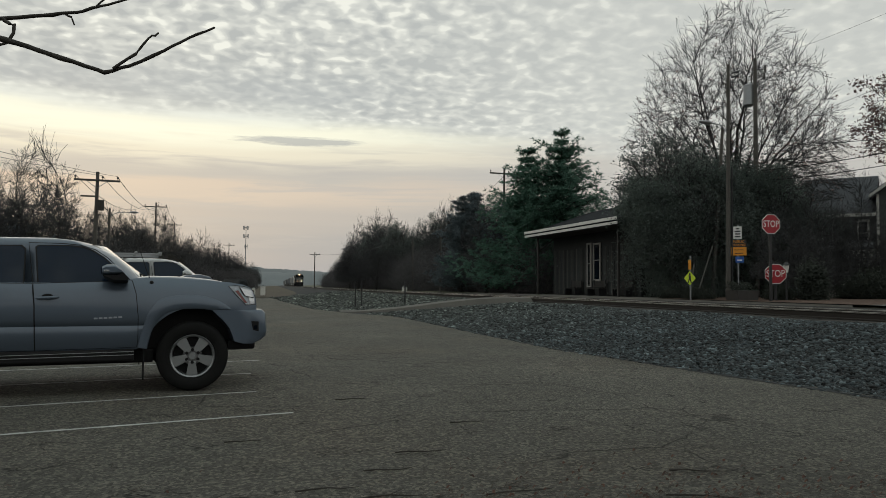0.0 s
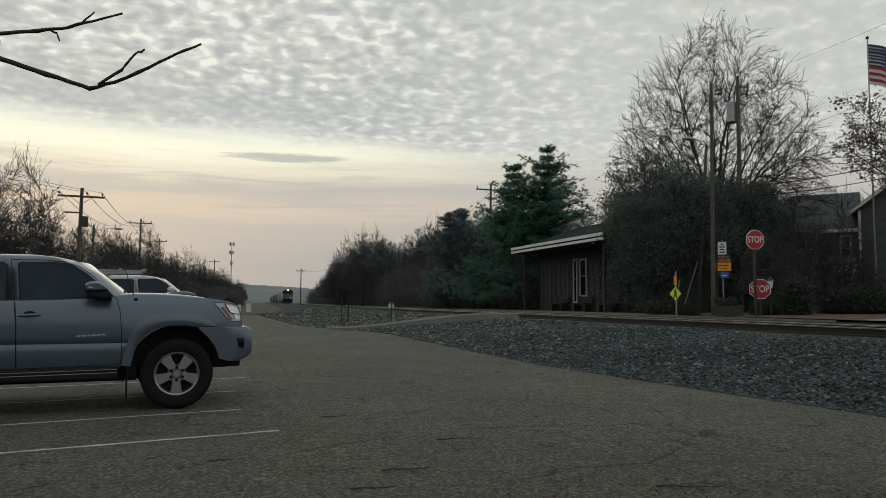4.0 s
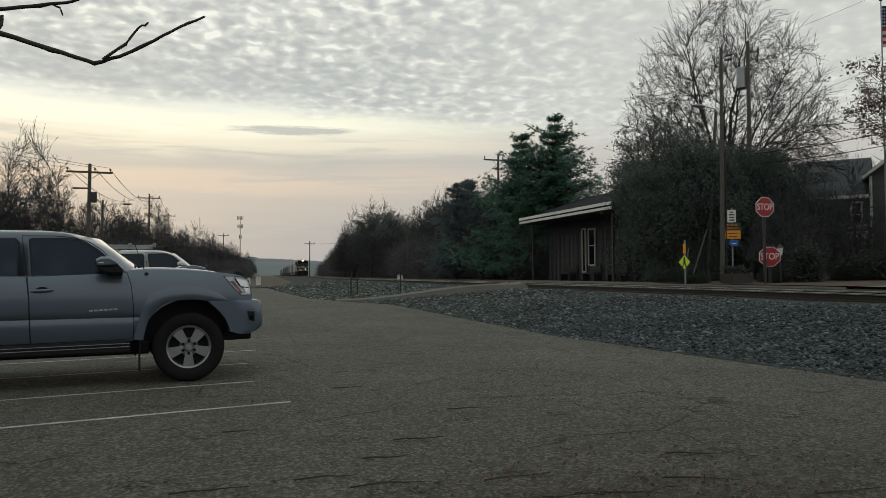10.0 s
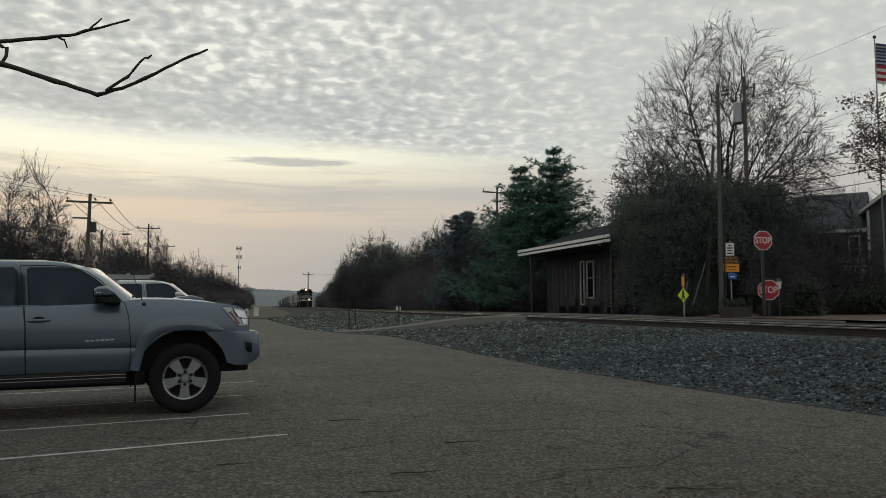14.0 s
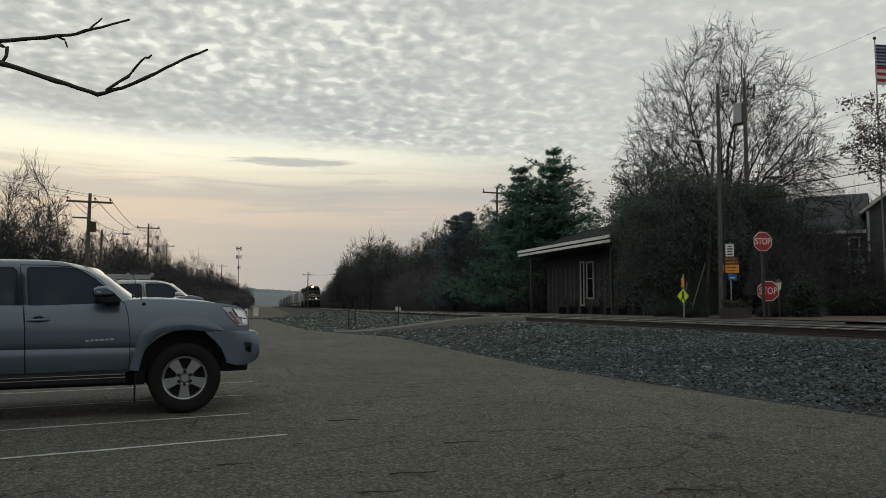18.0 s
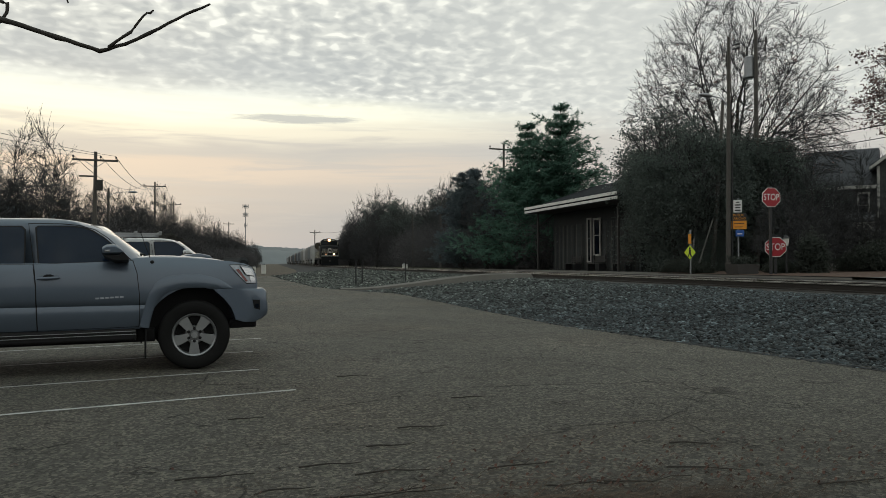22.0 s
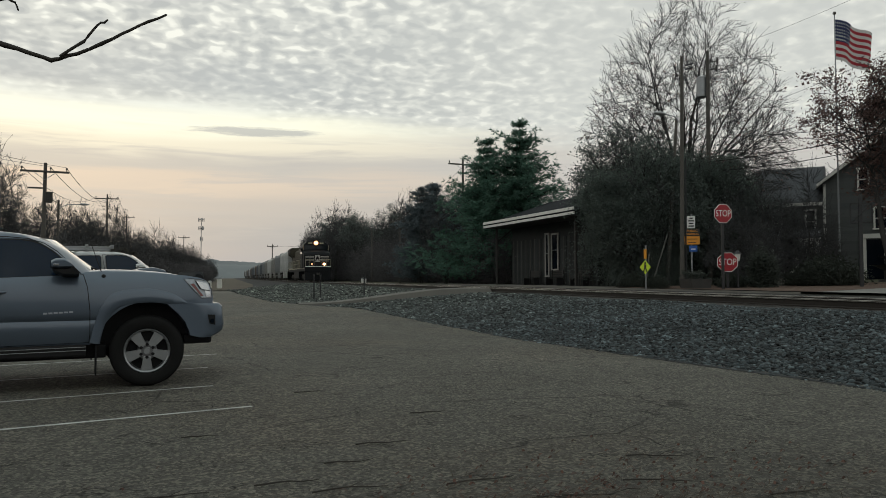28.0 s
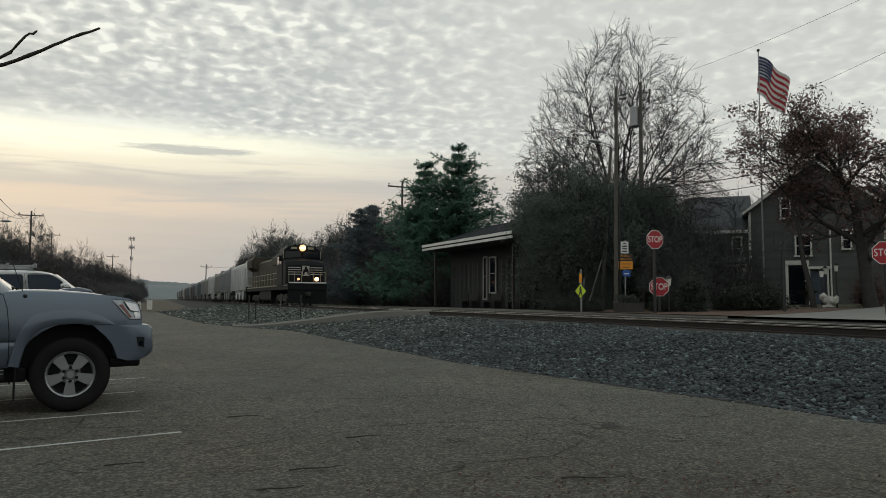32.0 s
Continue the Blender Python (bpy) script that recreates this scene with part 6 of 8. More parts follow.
def fallen_twig(x, y, l, a, seed):
    rnd = random.Random(seed)
    v, f = [], []
    pts = [Vector((-l / 2 + l * k / 4, rnd.gauss(0, 0.012), 0.008 + rnd.random() * 0.01)) for k in range(5)]
    sweep(v, f, pts, [0.005, 0.005, 0.004, 0.003, 0.002], 5)
    if l > 0.35:
        sweep(v, f, [pts[2], pts[2] + Vector((l * 0.2, 0.05, 0.015))], [0.003, 0.001], 4)
    ob = new("fallen_twig", mesh_of("fallen_twig", v, f, M["wet_twig"]))
    ob.matrix_basis = pose(x, y, 0, 0, 0, a)
    tagged(ob, "thin dark fallen twig on the asphalt", "twig", "fallen twigs")


rnd = random.Random(77)
for x, y, l, a in ((0.3, 4.1, 0.35, 4), (0.61, 3.88, 0.4, -3), (0.05, 3.69, 0.30, 12), (0.41, 3.54, 0.7, 6), (0.61, 3.49, 0.5, 8), (1.33, 3.86, 0.4, 5), (1.48, 3.45, 0.35, -8), (1.87, 3.45, 0.5, 3), (2.26, 3.57, 0.4, -20), (0.69, 4.46, 0.3, 2), (0.98, 4.9, 0.35, 0), (1.57, 5.9, 0.3, 5), (-0.2, 5.44, 0.25, 10), (0.74, 7.28, 0.3, 3), (2.56, 4.07, 0.4, -10), (-0.3, 4.01, 0.4, 5), (2.85, 3.19, 0.4, 5)):
    fallen_twig(x, y, l, a, int(x * 100 + y))


def overhead_branch():
    th = thing("overhanging_branch", "bare dark twig of a tree hanging into view", "branch", pose(-0.015, 0, 0.009))
    limbs = (
        ([(-1.67, 2.68, 2.15), (-1.28, 2.65, 2.0), (-0.93, 2.62, 1.92), (-0.82, 2.61, 1.894), (-0.72, 2.6, 1.86), (-0.61, 2.59, 1.827), (-0.55, 2.59, 1.811), (-0.47, 2.58, 1.833), (-0.36, 2.56, 1.89), (-0.28, 2.56, 1.94), (-0.2, 2.55, 1.977)], 0.013, 0.0045),
        ([(-0.52, 2.58, 1.82), (-0.45, 2.57, 1.875), (-0.41, 2.57, 1.929), (-0.38, 2.57, 1.95)], 0.0065, 0.0035),
        ([(-1.48, 2.77, 2.02), (-0.95, 2.71, 1.996), (-0.8, 2.7, 2.014), (-0.71, 2.69, 2.031), (-0.64, 2.68, 2.04), (-0.56, 2.67, 2.068), (-0.47, 2.66, 2.099)], 0.010, 0.004),
        ([(-0.71, 2.69, 2.03), (-0.68, 2.69, 2.021), (-0.67, 2.69, 1.995)], 0.005, 0.003),
        ([(-0.64, 2.68, 2.04), (-0.6, 2.68, 2.061), (-0.56, 2.67, 2.099)], 0.0055, 0.003),
        ([(-0.89, 2.68, 1.995), (-0.85, 2.67, 1.972), (-0.85, 2.67, 1.942), (-0.87, 2.67, 1.904), (-0.94, 2.68, 1.897)], 0.008, 0.005))
    for pts, r0, r1 in limbs:
        v, f = [], []
        rnd = random.Random(len(pts))
        fine = []
        for a, b in zip(pts, pts[1:]):
            for k in range(3):
                fine.append(Vector(a).lerp(Vector(b), k / 3) + Vector((0, rnd.gauss(0, 0.002), rnd.gauss(0, 0.0018))))
        fine.append(Vector(pts[-1]))
        n = len(fine)
        rad = [0.82 * (r0 + (r1 - r0) * i / (n - 1)) * (1.25 if i % 5 == 3 else 1) for i in range(n)]
        sweep(v, f, fine, rad, 7)
        o = len(v)
        v.append(fine[-1] + (fine[-1] - fine[-2]).normalized() * r1)
        f += [(o - 7 + k, o - 7 + (k + 1) % 7, o) for k in range(7)]
        ob = new("twig", mesh_of("twig", v, f, M["wet_twig"], True))
        ob.parent = th
    # the tree that carries it stands beside the camera
    v, f = [], []
    sweep(v, f, [Vector((-2.56, 2.78, -0.1)), Vector((-2.51, 2.77, 1.2)), Vector((-2.36, 2.78, 2.4)), Vector((-2.41, 2.81, 4.5))], [0.17, 0.14, 0.11, 0.06], 10)
    sweep(v, f, [Vector((-2.38, 2.78, 2.2)), Vector((-1.97, 2.72, 2.3)), Vector((-1.65, 2.67, 2.15))], [0.05, 0.025, 0.013], 6)
    sweep(v, f, [Vector((-2.38, 2.78, 2.0)), Vector((-1.87, 2.8, 2.1)), Vector((-1.46, 2.77, 2.02))], [0.04, 0.018, 0.010], 6)
    ob = new("trunk", mesh_of("trunk", v, f, M["bark"], True))
    ob.parent = th


overhead_branch()

# ---- station ----
M.update({
    "siding": mat("grey_brown_board_siding", (0.027, 0.030, 0.030), 0.85, var=0.25, scale=1.5, fine=25, bump=0.3, per=0.25),
    "batten": mat("pale_worn_batten", (0.085, 0.082, 0.074), 0.85, var=0.25, scale=1.5, fine=25, per=0.2),
    "shingle": mat("dark_roof_shingle", (0.026, 0.028, 0.032), 0.95, spec=0.1, var=0.3, scale=1.0, fine=12, bump=0.5, bump_scale=9),
    "brick_edge": mat("weathered_platform_brick", (0.16, 0.10, 0.08), 0.9, var=0.3, scale=2, fine=20, per=0.3),
    "dark_wood": mat("dark_painted_wood", (0.035, 0.032, 0.03), 0.7, var=0.25, scale=3, fine=30),
    "leaf_litter": mat("leaf_littered_soil", (0.085, 0.05, 0.035), 0.95, var=0.5, scale=3, fine=14, bump=0.9, bump_scale=14),
    "road": mat("pale_road_surface", (0.17, 0.165, 0.155), 0.9, var=0.15, scale=0.5, fine=12, bump=0.2),
})


def strip(name, y0, y1, o0, o1, z, material, label, category, lift=0.0, n=14):
    ys = [y0 + (y1 - y0) * i / n for i in range(n + 1)]
    return sheet(name, ys, lambda y: [(cx(y) + o0, z - 0.12), (cx(y) + o0, z), ((cx(y) + o0) * 0.5 + (cx(y) + o1) * 0.5, z + lift * 0.5), (cx(y) + o1, z + lift)], material, label, category)


strip("platform_edge", 19.2, 57, 4.78, 5.25, FAR_Z + 0.05, M["path"], "pale concrete edging along the far side of the track", "kerb")
strip("platform", 31, 55, 5.3, 7.6, FAR_Z + 0.045, M["path"], "worn asphalt platform in front of the station", "platform")


def verge_line(x):
    """Where the street meets the planting bed."""
    return 18.4 + 0.40 * (x - 16.5)


def bank_line(x):
    """The far edge of the track bed, y for x."""
    return max(-6.0, 58.5 - (x - 15.42) / 0.0488)


def patch(name, xs, y0, y1, rise, material, label, category, n=8):
    """Ground between two lines y0(x) and y1(x)."""
    v, f = [], []
    for x in xs:
        for k in range(n + 1):
            v.append((x, y0(x) + (y1(x) - y0(x)) * k / n, FAR_Z + rise(x)))
    for i in range(len(xs) - 1):
        for k in range(n):
            o = i * (n + 1) + k
            f.append((o, o + n + 1, o + n + 2, o + 1))
    tagged(new(name, mesh_of(name, v, f, material, True)), label, category, kind="structure")


def rise(x):
    return 0.05 + 0.0155 * max(0, x - 18) + 0.012 * max(0, x - 24)


patch("road_crossing", [17.36, 17.6, 17.9, 18.3, 19, 20, 22, 24, 26, 28, 30, 34, 40], bank_line, verge_line, lambda x: rise(x) + 0.025, M["road"],
      "pale street surface beyond the railway crossing", "road")
patch("planting_bed", [16.74, 17, 17.36, 18, 20, 22, 24, 26, 28], lambda x: max(verge_line(x), bank_line(x)), lambda x: 31.0, lambda x: rise(x) + 0.03, M["leaf_litter"],
      "planting bed strewn with red-brown fallen leaves", "ground")


def station():
    """Local: x along the track away from the camera, y towards the track, z up."""
    th = thing("station_building", "low dark board-sided railway station with a wide pale-edged canopy", "station building")
    th.matrix_basis = pose(17.77, 35.8, FAR_Z, 0, 0, 93.8)
    L, D = 12.3, 6.5        # y is negative away from the track
    W = -1.7                # wall line
    H = 3.93
    bm = B()
    box(bm, L / 2, W - D / 2, H / 2, L - 1.2, D, H)
    part("wall", bm, M["siding"], th)
    bm = B()
    ridge = 5.9
    slab(bm, [(0.15, 4.16), (-4.9, ridge), (-10.0, 4.16), (-10.0, 4.04), (-4.9, ridge - 0.14), (0.15, 4.00)], 0, L, "x")
    part("roof", bm, M["shingle"], th)
    for z, y, h in ((4.24, 0.20, 0.17), (4.00, 0.16, 0.15)):
        bm = B()
        box(bm, L / 2, y, z, L + 0.1, 0.05, h, 0.006)
        part("fascia_board", bm, M["off_white"], th, "pale weathered fascia board")
    bm = B()
    box(bm, L / 2, -0.9, 3.92, L - 0.1, 1.9, 0.05)
    part("soffit", bm, M["dark_wood"], th)
    bm = B()
    box(bm, 5.7, -4.9, ridge + 0.25, 0.16, 0.16, 0.7, 0.01)
    part("roof_vent", bm, M["off_white"], th, "small pale roof vent pipe")
    # boards and battens on the track side
    n = 34
    skip = (4.8, 6.6)
    board, bat = B(), B()
    box(board, 0, 0, 0, 0.27, 0.03, 2.9, 0.004)
    box(bat, 0, 0, 0, 0.05, 0.025, 2.9, 0.004)
    mesh_a, mesh_b = bpy.data.meshes.new("board"), bpy.data.meshes.new("batten")
    for bm, me, mm in ((board, mesh_a, "siding"), (bat, mesh_b, "batten")):
        bm.to_mesh(me)
        bm.free()
        me.materials.append(M[mm])
    for i in range(n):
        x = 0.75 + i * (L - 1.5) / n
        if skip[0] < x < skip[1]:
            continue
        ob = new("board", mesh_a)
        ob.parent = th
        ob.matrix_basis = pose(x, W + 0.016, 1.55)
        if i % 2:
            ob = new("batten", mesh_b)
            ob.parent = th
            ob.matrix_basis = pose(x + 0.14, W + 0.040, 1.55)
    # tall window and door in white frames
    for x, w, z0, z1, nm in ((6.45, 0.42, 0.6, 3.25, "door"), (5.45, 0.80, 1.0, 3.2, "window")):
        fr = B()
        for dx in (-w / 2, w / 2):
            box(fr, x + dx, W + 0.07, (z0 + z1) / 2, 0.11, 0.08, z1 - z0 + 0.1, 0.008)
        for z in (z0, z1):
            box(fr, x, W + 0.07, z, w + 0.12, 0.08, 0.10, 0.008)
        win = part(nm, fr, M["concrete"], th, "dull white-framed tall opening with dark glass")
        bm = B()
        box(bm, x, W + 0.045, (z0 + z1) / 2, w - 0.1, 0.03, z1 - z0 - 0.1)
        part("pane", bm, M["glass"], win)
        bm = B()
        box(bm, x, W + 0.08, (z0 + z1) / 2 + 0.1, w - 0.1, 0.04, 0.04)
        part("glazing_bar", bm, M["concrete"], win)
    for x in (0.8, 11.4):
        bm = B()
        box(bm, x, -0.4, 1.95, 0.12, 0.12, 3.9, 0.01)
        tube(bm, (x, -0.4, 2.9), (x, -1.6, 3.85), 0.05, 0.05, 6)
        part("canopy_post", bm, M["dark_wood"], th)
    return th


station()


def bench(x, y, turn):
    th = thing("platform_bench", "dark slatted wooden bench on the platform", "bench", pose(x, y, FAR_Z + 0.045, 0, 0, turn), "platform benches")
    for k in range(4):
        bm = B()
        box(bm, 0, -0.18 + k * 0.12, 0.44, 1.6, 0.09, 0.035, 0.006)
        part("seat_slat", bm, M["dark_wood"], th)
    for k in range(3):
        bm = B()
        box(bm, 0, 0.27 + k * 0.02, 0.58 + k * 0.13, 1.6, 0.03, 0.09, 0.006)
        part("back_slat", bm, M["dark_wood"], th)
    for s in (-0.7, 0.7):
        bm = B()
        box(bm, s, 0, 0.21, 0.06, 0.42, 0.42, 0.008)
        box(bm, s, 0.26, 0.5, 0.06, 0.06, 0.9, 0.008)
        part("leg", bm, M["black_metal"], th)


for x, y in ((18.9, 37.8), (18.7, 40.8), (18.5, 43.8)):
    bench(x, y, 93 + 180)


def planter(x, y, w, h, seed):
    th = thing("planter_box", "dark planter tub with a low clipped shrub", "planter", pose(x, y, FAR_Z + 0.05), "planters")
    bm = B()
    slab(bm, [(-w * 0.42, 0), (w * 0.42, 0), (w * 0.5, h), (-w * 0.5, h)], -w * 0.4, w * 0.4, "y", 0.02)
    part("tub", bm, M["dark_wood"], th)
    rnd = random.Random(seed)
    pts = [Vector((rnd.uniform(-w, w) * 0.42, rnd.uniform(-w, w) * 0.36, h + rnd.random() * 0.3)) for _ in range(40)]
    v, f = leaf_cards(rnd, pts, 0.05, 14, 0.06)
    new("foliage", mesh_of("foliage", v, f, M["bush_leaf"])).parent = th


planter(18.0, 25.7, 1.0, 0.42, 1)

low_bushes = [shrub("low_bush", "low dark evergreen bush in the planting bed", 60 + i, 1.0, 0.9, 0.8, "bush_leaf", 0.05, 60, 18) for i in range(2)]
plant(low_bushes, [(24.2, 25.2, FAR_Z + 0.15, 1.25), (23.2, 25.5, FAR_Z + 0.15, 0.9), (17.52, 27.72, FAR_Z, 0.5), (18.11, 29.19, FAR_Z, 0.6), (17.61, 30.17, FAR_Z, 0.5),
                   (19.6, 25.6, FAR_Z + 0.1, 0.6), (18.6, 31.23, FAR_Z, 0.7), (18.89, 26.98, FAR_Z + 0.05, 0.55)], 16, USED)
column_bush = shrub("columnar_yew", "dark columnar yew beside the signs", 66, 0.34, 0.32, 1.5, "bush_leaf", 0.06, 70, 20)
column_bush.matrix_basis = pose(20.57, 24.87, FAR_Z + 0.08)

# ---- signs, poles and wires ----


def lettering(text, size, material, parent, m, name="lettering"):
    cu = bpy.data.curves.new(name, "FONT")
    cu.body, cu.size, cu.align_x, cu.align_y, cu.extrude = text, size, "CENTER", "CENTER", 0.002
    tmp = bpy.data.objects.new("tmp", cu)
    me = bpy.data.meshes.new_from_object(tmp)
    bpy.data.objects.remove(tmp)
    me.materials.clear()
    me.materials.append(material)
    ob = new(name, me)
    ob.parent = parent
    ob.matrix_basis = m
    return ob


def octagon(r):
    return [(r * math.cos(math.pi / 8 + k * math.pi / 4), r * math.sin(math.pi / 8 + k * math.pi / 4)) for k in range(8)]


def stop_sign(x, y, z, turn, size, ground, back=0.06):
    """Faces local -y."""
    th = thing("stop_sign", "red octagonal stop sign with white border on a dark post", "traffic sign", pose(x, y, ground, 0, 0, turn), "stop signs")
    bm = B()
    box(bm, 0, back, (z - ground + size * 0.6) / 2, 0.10, 0.07, z - ground + size * 0.6, 0.01)
    part("post", bm, M["black_metal"], th)
    h = z - ground
    R = size / 2 / math.cos(math.pi / 8)
    bm = B()
    slab(bm, [(a, b + h) for a, b in octagon(R)], -0.012, 0.0, "y", 0.002)
    plate = part("sign_plate", bm, M["white"], th, "white-edged octagonal plate")
    bm = B()
    slab(bm, [(a, b + h) for a, b in octagon(R * 0.94)], -0.016, -0.0125, "y")
    part("sign_face", bm, M["stop_red"], plate)
    lettering("STOP", size * 0.42, M["white"], plate, pose(0, -0.018, h, 90) @ Matrix.Diagonal((0.86, 1.15, 1, 1)))
    return th


stop_sign(18.28, 24.28, 3.57, -6, 0.73, FAR_Z + 0.03)
stop_sign(18.84, 24.79, 1.70, -35, 0.76, FAR_Z + 0.05)
stop_sign(22.6, 17.7, 2.78, -50, 0.76, FAR_Z + 0.12)


def parking_signs():
    th = thing("parking_sign_post", "steel post with stacked parking signs in white, orange and blue", "sign", pose(20.33, 29.26, FAR_Z + 0.08, 0, 0, -28))
    g = FAR_Z + 0.08
    bm = B()
    box(bm, 0, 0.05, 1.65, 0.06, 0.05, 3.4, 0.006)
    part("post", bm, M["grey_metal"], th)
    bm = B()
    box(bm, -0.02, 0, 3.64 - g, 0.36, 0.02, 0.56, 0.008)
    top = part("restriction_sign", bm, M["white"], th, "white restriction sign with plain bars")
    for k, w in enumerate((0.14, 0.24, 0.2, 0.24)):
        bm = B()
        box(bm, -0.02, -0.013, 3.82 - g - k * 0.12, w, 0.004, 0.055)
        part("text_bar", bm, M["black_metal"], top)
    bm = B()
    box(bm, 0.02, 0, 3.155 - g, 0.66, 0.02, 0.32, 0.006)
    mid = part("parking_sign", bm, M["black_metal"], th, "black sign lettered public parking in orange")
    lettering("PUBLIC", 0.15, M["orange"], mid, pose(0.02, -0.014, 3.235 - g, 90))
    lettering("PARKING", 0.14, M["orange"], mid, pose(0.02, -0.014, 3.085 - g, 90))
    bm = B()
    box(bm, 0.02, 0, 2.80 - g, 0.66, 0.02, 0.38, 0.006)
    low = part("direction_sign", bm, M["orange"], th, "orange sign with plain bars")
    for k, w in enumerate((0.44, 0.34)):
        bm = B()
        box(bm, 0.02, -0.013, 2.86 - g - k * 0.15, w, 0.004, 0.03)
        part("text_bar", bm, M["black_metal"], low)
    bm = B()
    box(bm, 0.06, 0, 2.42 - g, 0.36, 0.02, 0.28, 0.006)
    blue = part("blue_sign", bm, M["sign_blue"], th, "small blue sign with a pale bar")
    bm = B()
    box(bm, 0.06, -0.013, 2.40 - g, 0.2, 0.004, 0.05)
    part("text_bar", bm, M["white"], blue)


parking_signs()


def crossing_sign():
    th = thing("pedestrian_sign", "fluorescent yellow-green diamond pedestrian sign on a short post", "traffic sign", pose(16.92, 27.66, FAR_Z + 0.05, 0, 0, -62))
    h = 1.54 - FAR_Z - 0.05
    bm = B()
    box(bm, 0, 0.05, 0.9, 0.06, 0.05, 1.9, 0.006)
    part("post", bm, M["grey_metal"], th)
    r = 0.30
    bm = B()
    slab(bm, [(0, h - r), (r * 0.9, h), (0, h + r), (-r * 0.9, h)], -0.012, 0, "y", 0.003)
    d = part("diamond_plate", bm, M["lime"], th)
    bm = B()
    bmesh.ops.create_uvsphere(bm, u_segments=10, v_segments=6, radius=0.045, matrix=Matrix.Translation((0, -0.012, h + 0.17)) @ Matrix.Diagonal((1, 0.1, 1, 1)))
    slab(bm, [(-0.05, h + 0.12), (0.05, h + 0.12), (0.05, h - 0.02), (0.10, h - 0.2), (0.05, h - 0.2), (0, h - 0.06), (-0.06, h - 0.2), (-0.11, h - 0.2), (-0.04, h - 0.02)], -0.016, -0.0125, "y")
    part("walking_symbol", bm, M["black_metal"], d)
    bm = B()
    box(bm, 0.0, 0.0, h + 0.56, 0.13, 0.02, 0.40, 0.006)
    part("plaque", bm, M["orange"], th, "small dull orange plaque")


crossing_sign()


def guy_marker(x0, y0, z0, x1, y1, z1):
    th = thing("guy_wire", "leaning guy wire with a pale plastic guard", "guy wire", group="guy wires")
    bm = B()
    a, b = Vector((x0, y0, z0)), Vector((x1, y1, z1))
    tube(bm, a, a.lerp(b, 0.97), 0.03, 0.03, 8)
    part("guard", bm, M["batten"], th, "pale plastic guard")
    bm = B()
    tube(bm, a.lerp(b, 0.97), a + (b - a) * 3.2, 0.008, 0.008, 5)
    part("wire", bm, M["wire"], th)


guy_marker(17.81, 28.7, FAR_Z, 18.7, 28.69, 3.05)
guy_marker(17.52, 28.68, FAR_Z, 17.81, 28.76, 2.2)


def utility_pole(x, y, ground, h, lean, arm=0.0, arm_turn=0.0, name="utility_pole", label="weathered wooden utility pole", r=0.135, braces=True):
    th = thing(name, label, "utility pole", pose(x, y, ground, 0, lean, 0), "utility poles")
    bm = B()
    tube(bm, (0, 0, -0.2), (0, 0, h), r, r * 0.66, 14)
    pole = part("pole", bm, M["wood_pole"], th)
    if arm:
        rot = pose(0, 0, 0, 0, 0, arm_turn)
        z = h - 0.55
        bm = B()
        box(bm, 0, -0.14, z, arm, 0.1, 0.12, 0.01, rot)
        a = part("crossarm", bm, M["wood_pole"], th)
        for k in (-0.47, 0.12, 0.45):
            bm = B()
            p = rot @ Vector((k * arm, -0.14, z + 0.06))
            tube(bm, p, p + Vector((0, 0, 0.14)), 0.03, 0.02, 8)
            tube(bm, p + Vector((0, 0, 0.1)), p + Vector((0, 0, 0.22)), 0.065, 0.04, 10)
            part("insulator", bm, M["dark_wood"], a, "dark ceramic insulator")
        if braces:
            for s in (-1, 1):
                bm = B()
                tube(bm, rot @ Vector((s * arm * 0.25, -0.14, z)), rot @ Vector((0, -0.14, z - 0.5)), 0.018, 0.018, 6)
                part("brace", bm, M["grey_metal"], th)
    return th


def cobra_lamp(th, z, reach, turn, drop=0.0):
    rot = pose(0, 0, 0, 0, 0, turn)
    v, f = [], []
    sweep(v, f, [rot @ Vector((0.1, 0, z - 0.25)), rot @ Vector((reach * 0.4, 0, z + 0.05)), rot @ Vector((reach, 0, z + 0.1))], [0.03, 0.03, 0.025], 8)
    ob = new("lamp_arm", mesh_of("lamp_arm", v, f, M["grey_metal"], True))
    ob.parent = th
    bm = B()
    c = rot @ Vector((reach + 0.3, 0, z + 0.09))
    bmesh.ops.create_uvsphere(bm, u_segments=16, v_segments=8, radius=1, matrix=Matrix.Translation(c) @ rot @ Matrix.Diagonal((0.42, 0.15, 0.10, 1)))
    part("lamp_head", bm, M["grey_metal"], th, "grey cobra-head street lamp", smooth=True)


p1 = utility_pole(21.27, 31.44, FAR_Z, 11.5, 0.8, label="weathered wooden pole that carries a street lamp", r=0.115)
cobra_lamp(p1, 8.45, 1.1, 190)
bm = B()
for z in (10.9, 11.1):
    tube(bm, (0.13, -0.1, z), (0.5, -0.1, z + 0.12), 0.04, 0.07, 8)
part("bracket", bm, M["black_metal"], p1)
bm = B()
tube(bm, (0.17, -0.08, 0.0), (0.14, -0.08, 6.5), 0.035, 0.035, 8)
part("conduit", bm, M["black_metal"], p1, "dark steel conduit")
p1b = utility_pole(20.42, 31.44, FAR_Z, 8.4, 4.5, label="leaning stub pole strapped beside a taller one", r=0.11)
p2 = utility_pole(23.37, 32.15, FAR_Z, 12.15, 0.3, label="tall wooden pole with a grey transformer can")
bm = B()
tube(bm, (-0.10, 0.36, 9.85), (-0.10, 0.36, 10.85), 0.27, 0.27, 18)
tube(bm, (-0.10, 0.36, 10.85), (-0.10, 0.36, 10.93), 0.27, 0.16, 18)
can = part("transformer", bm, M["grey_metal"], p2, "grey transformer can", smooth=True)
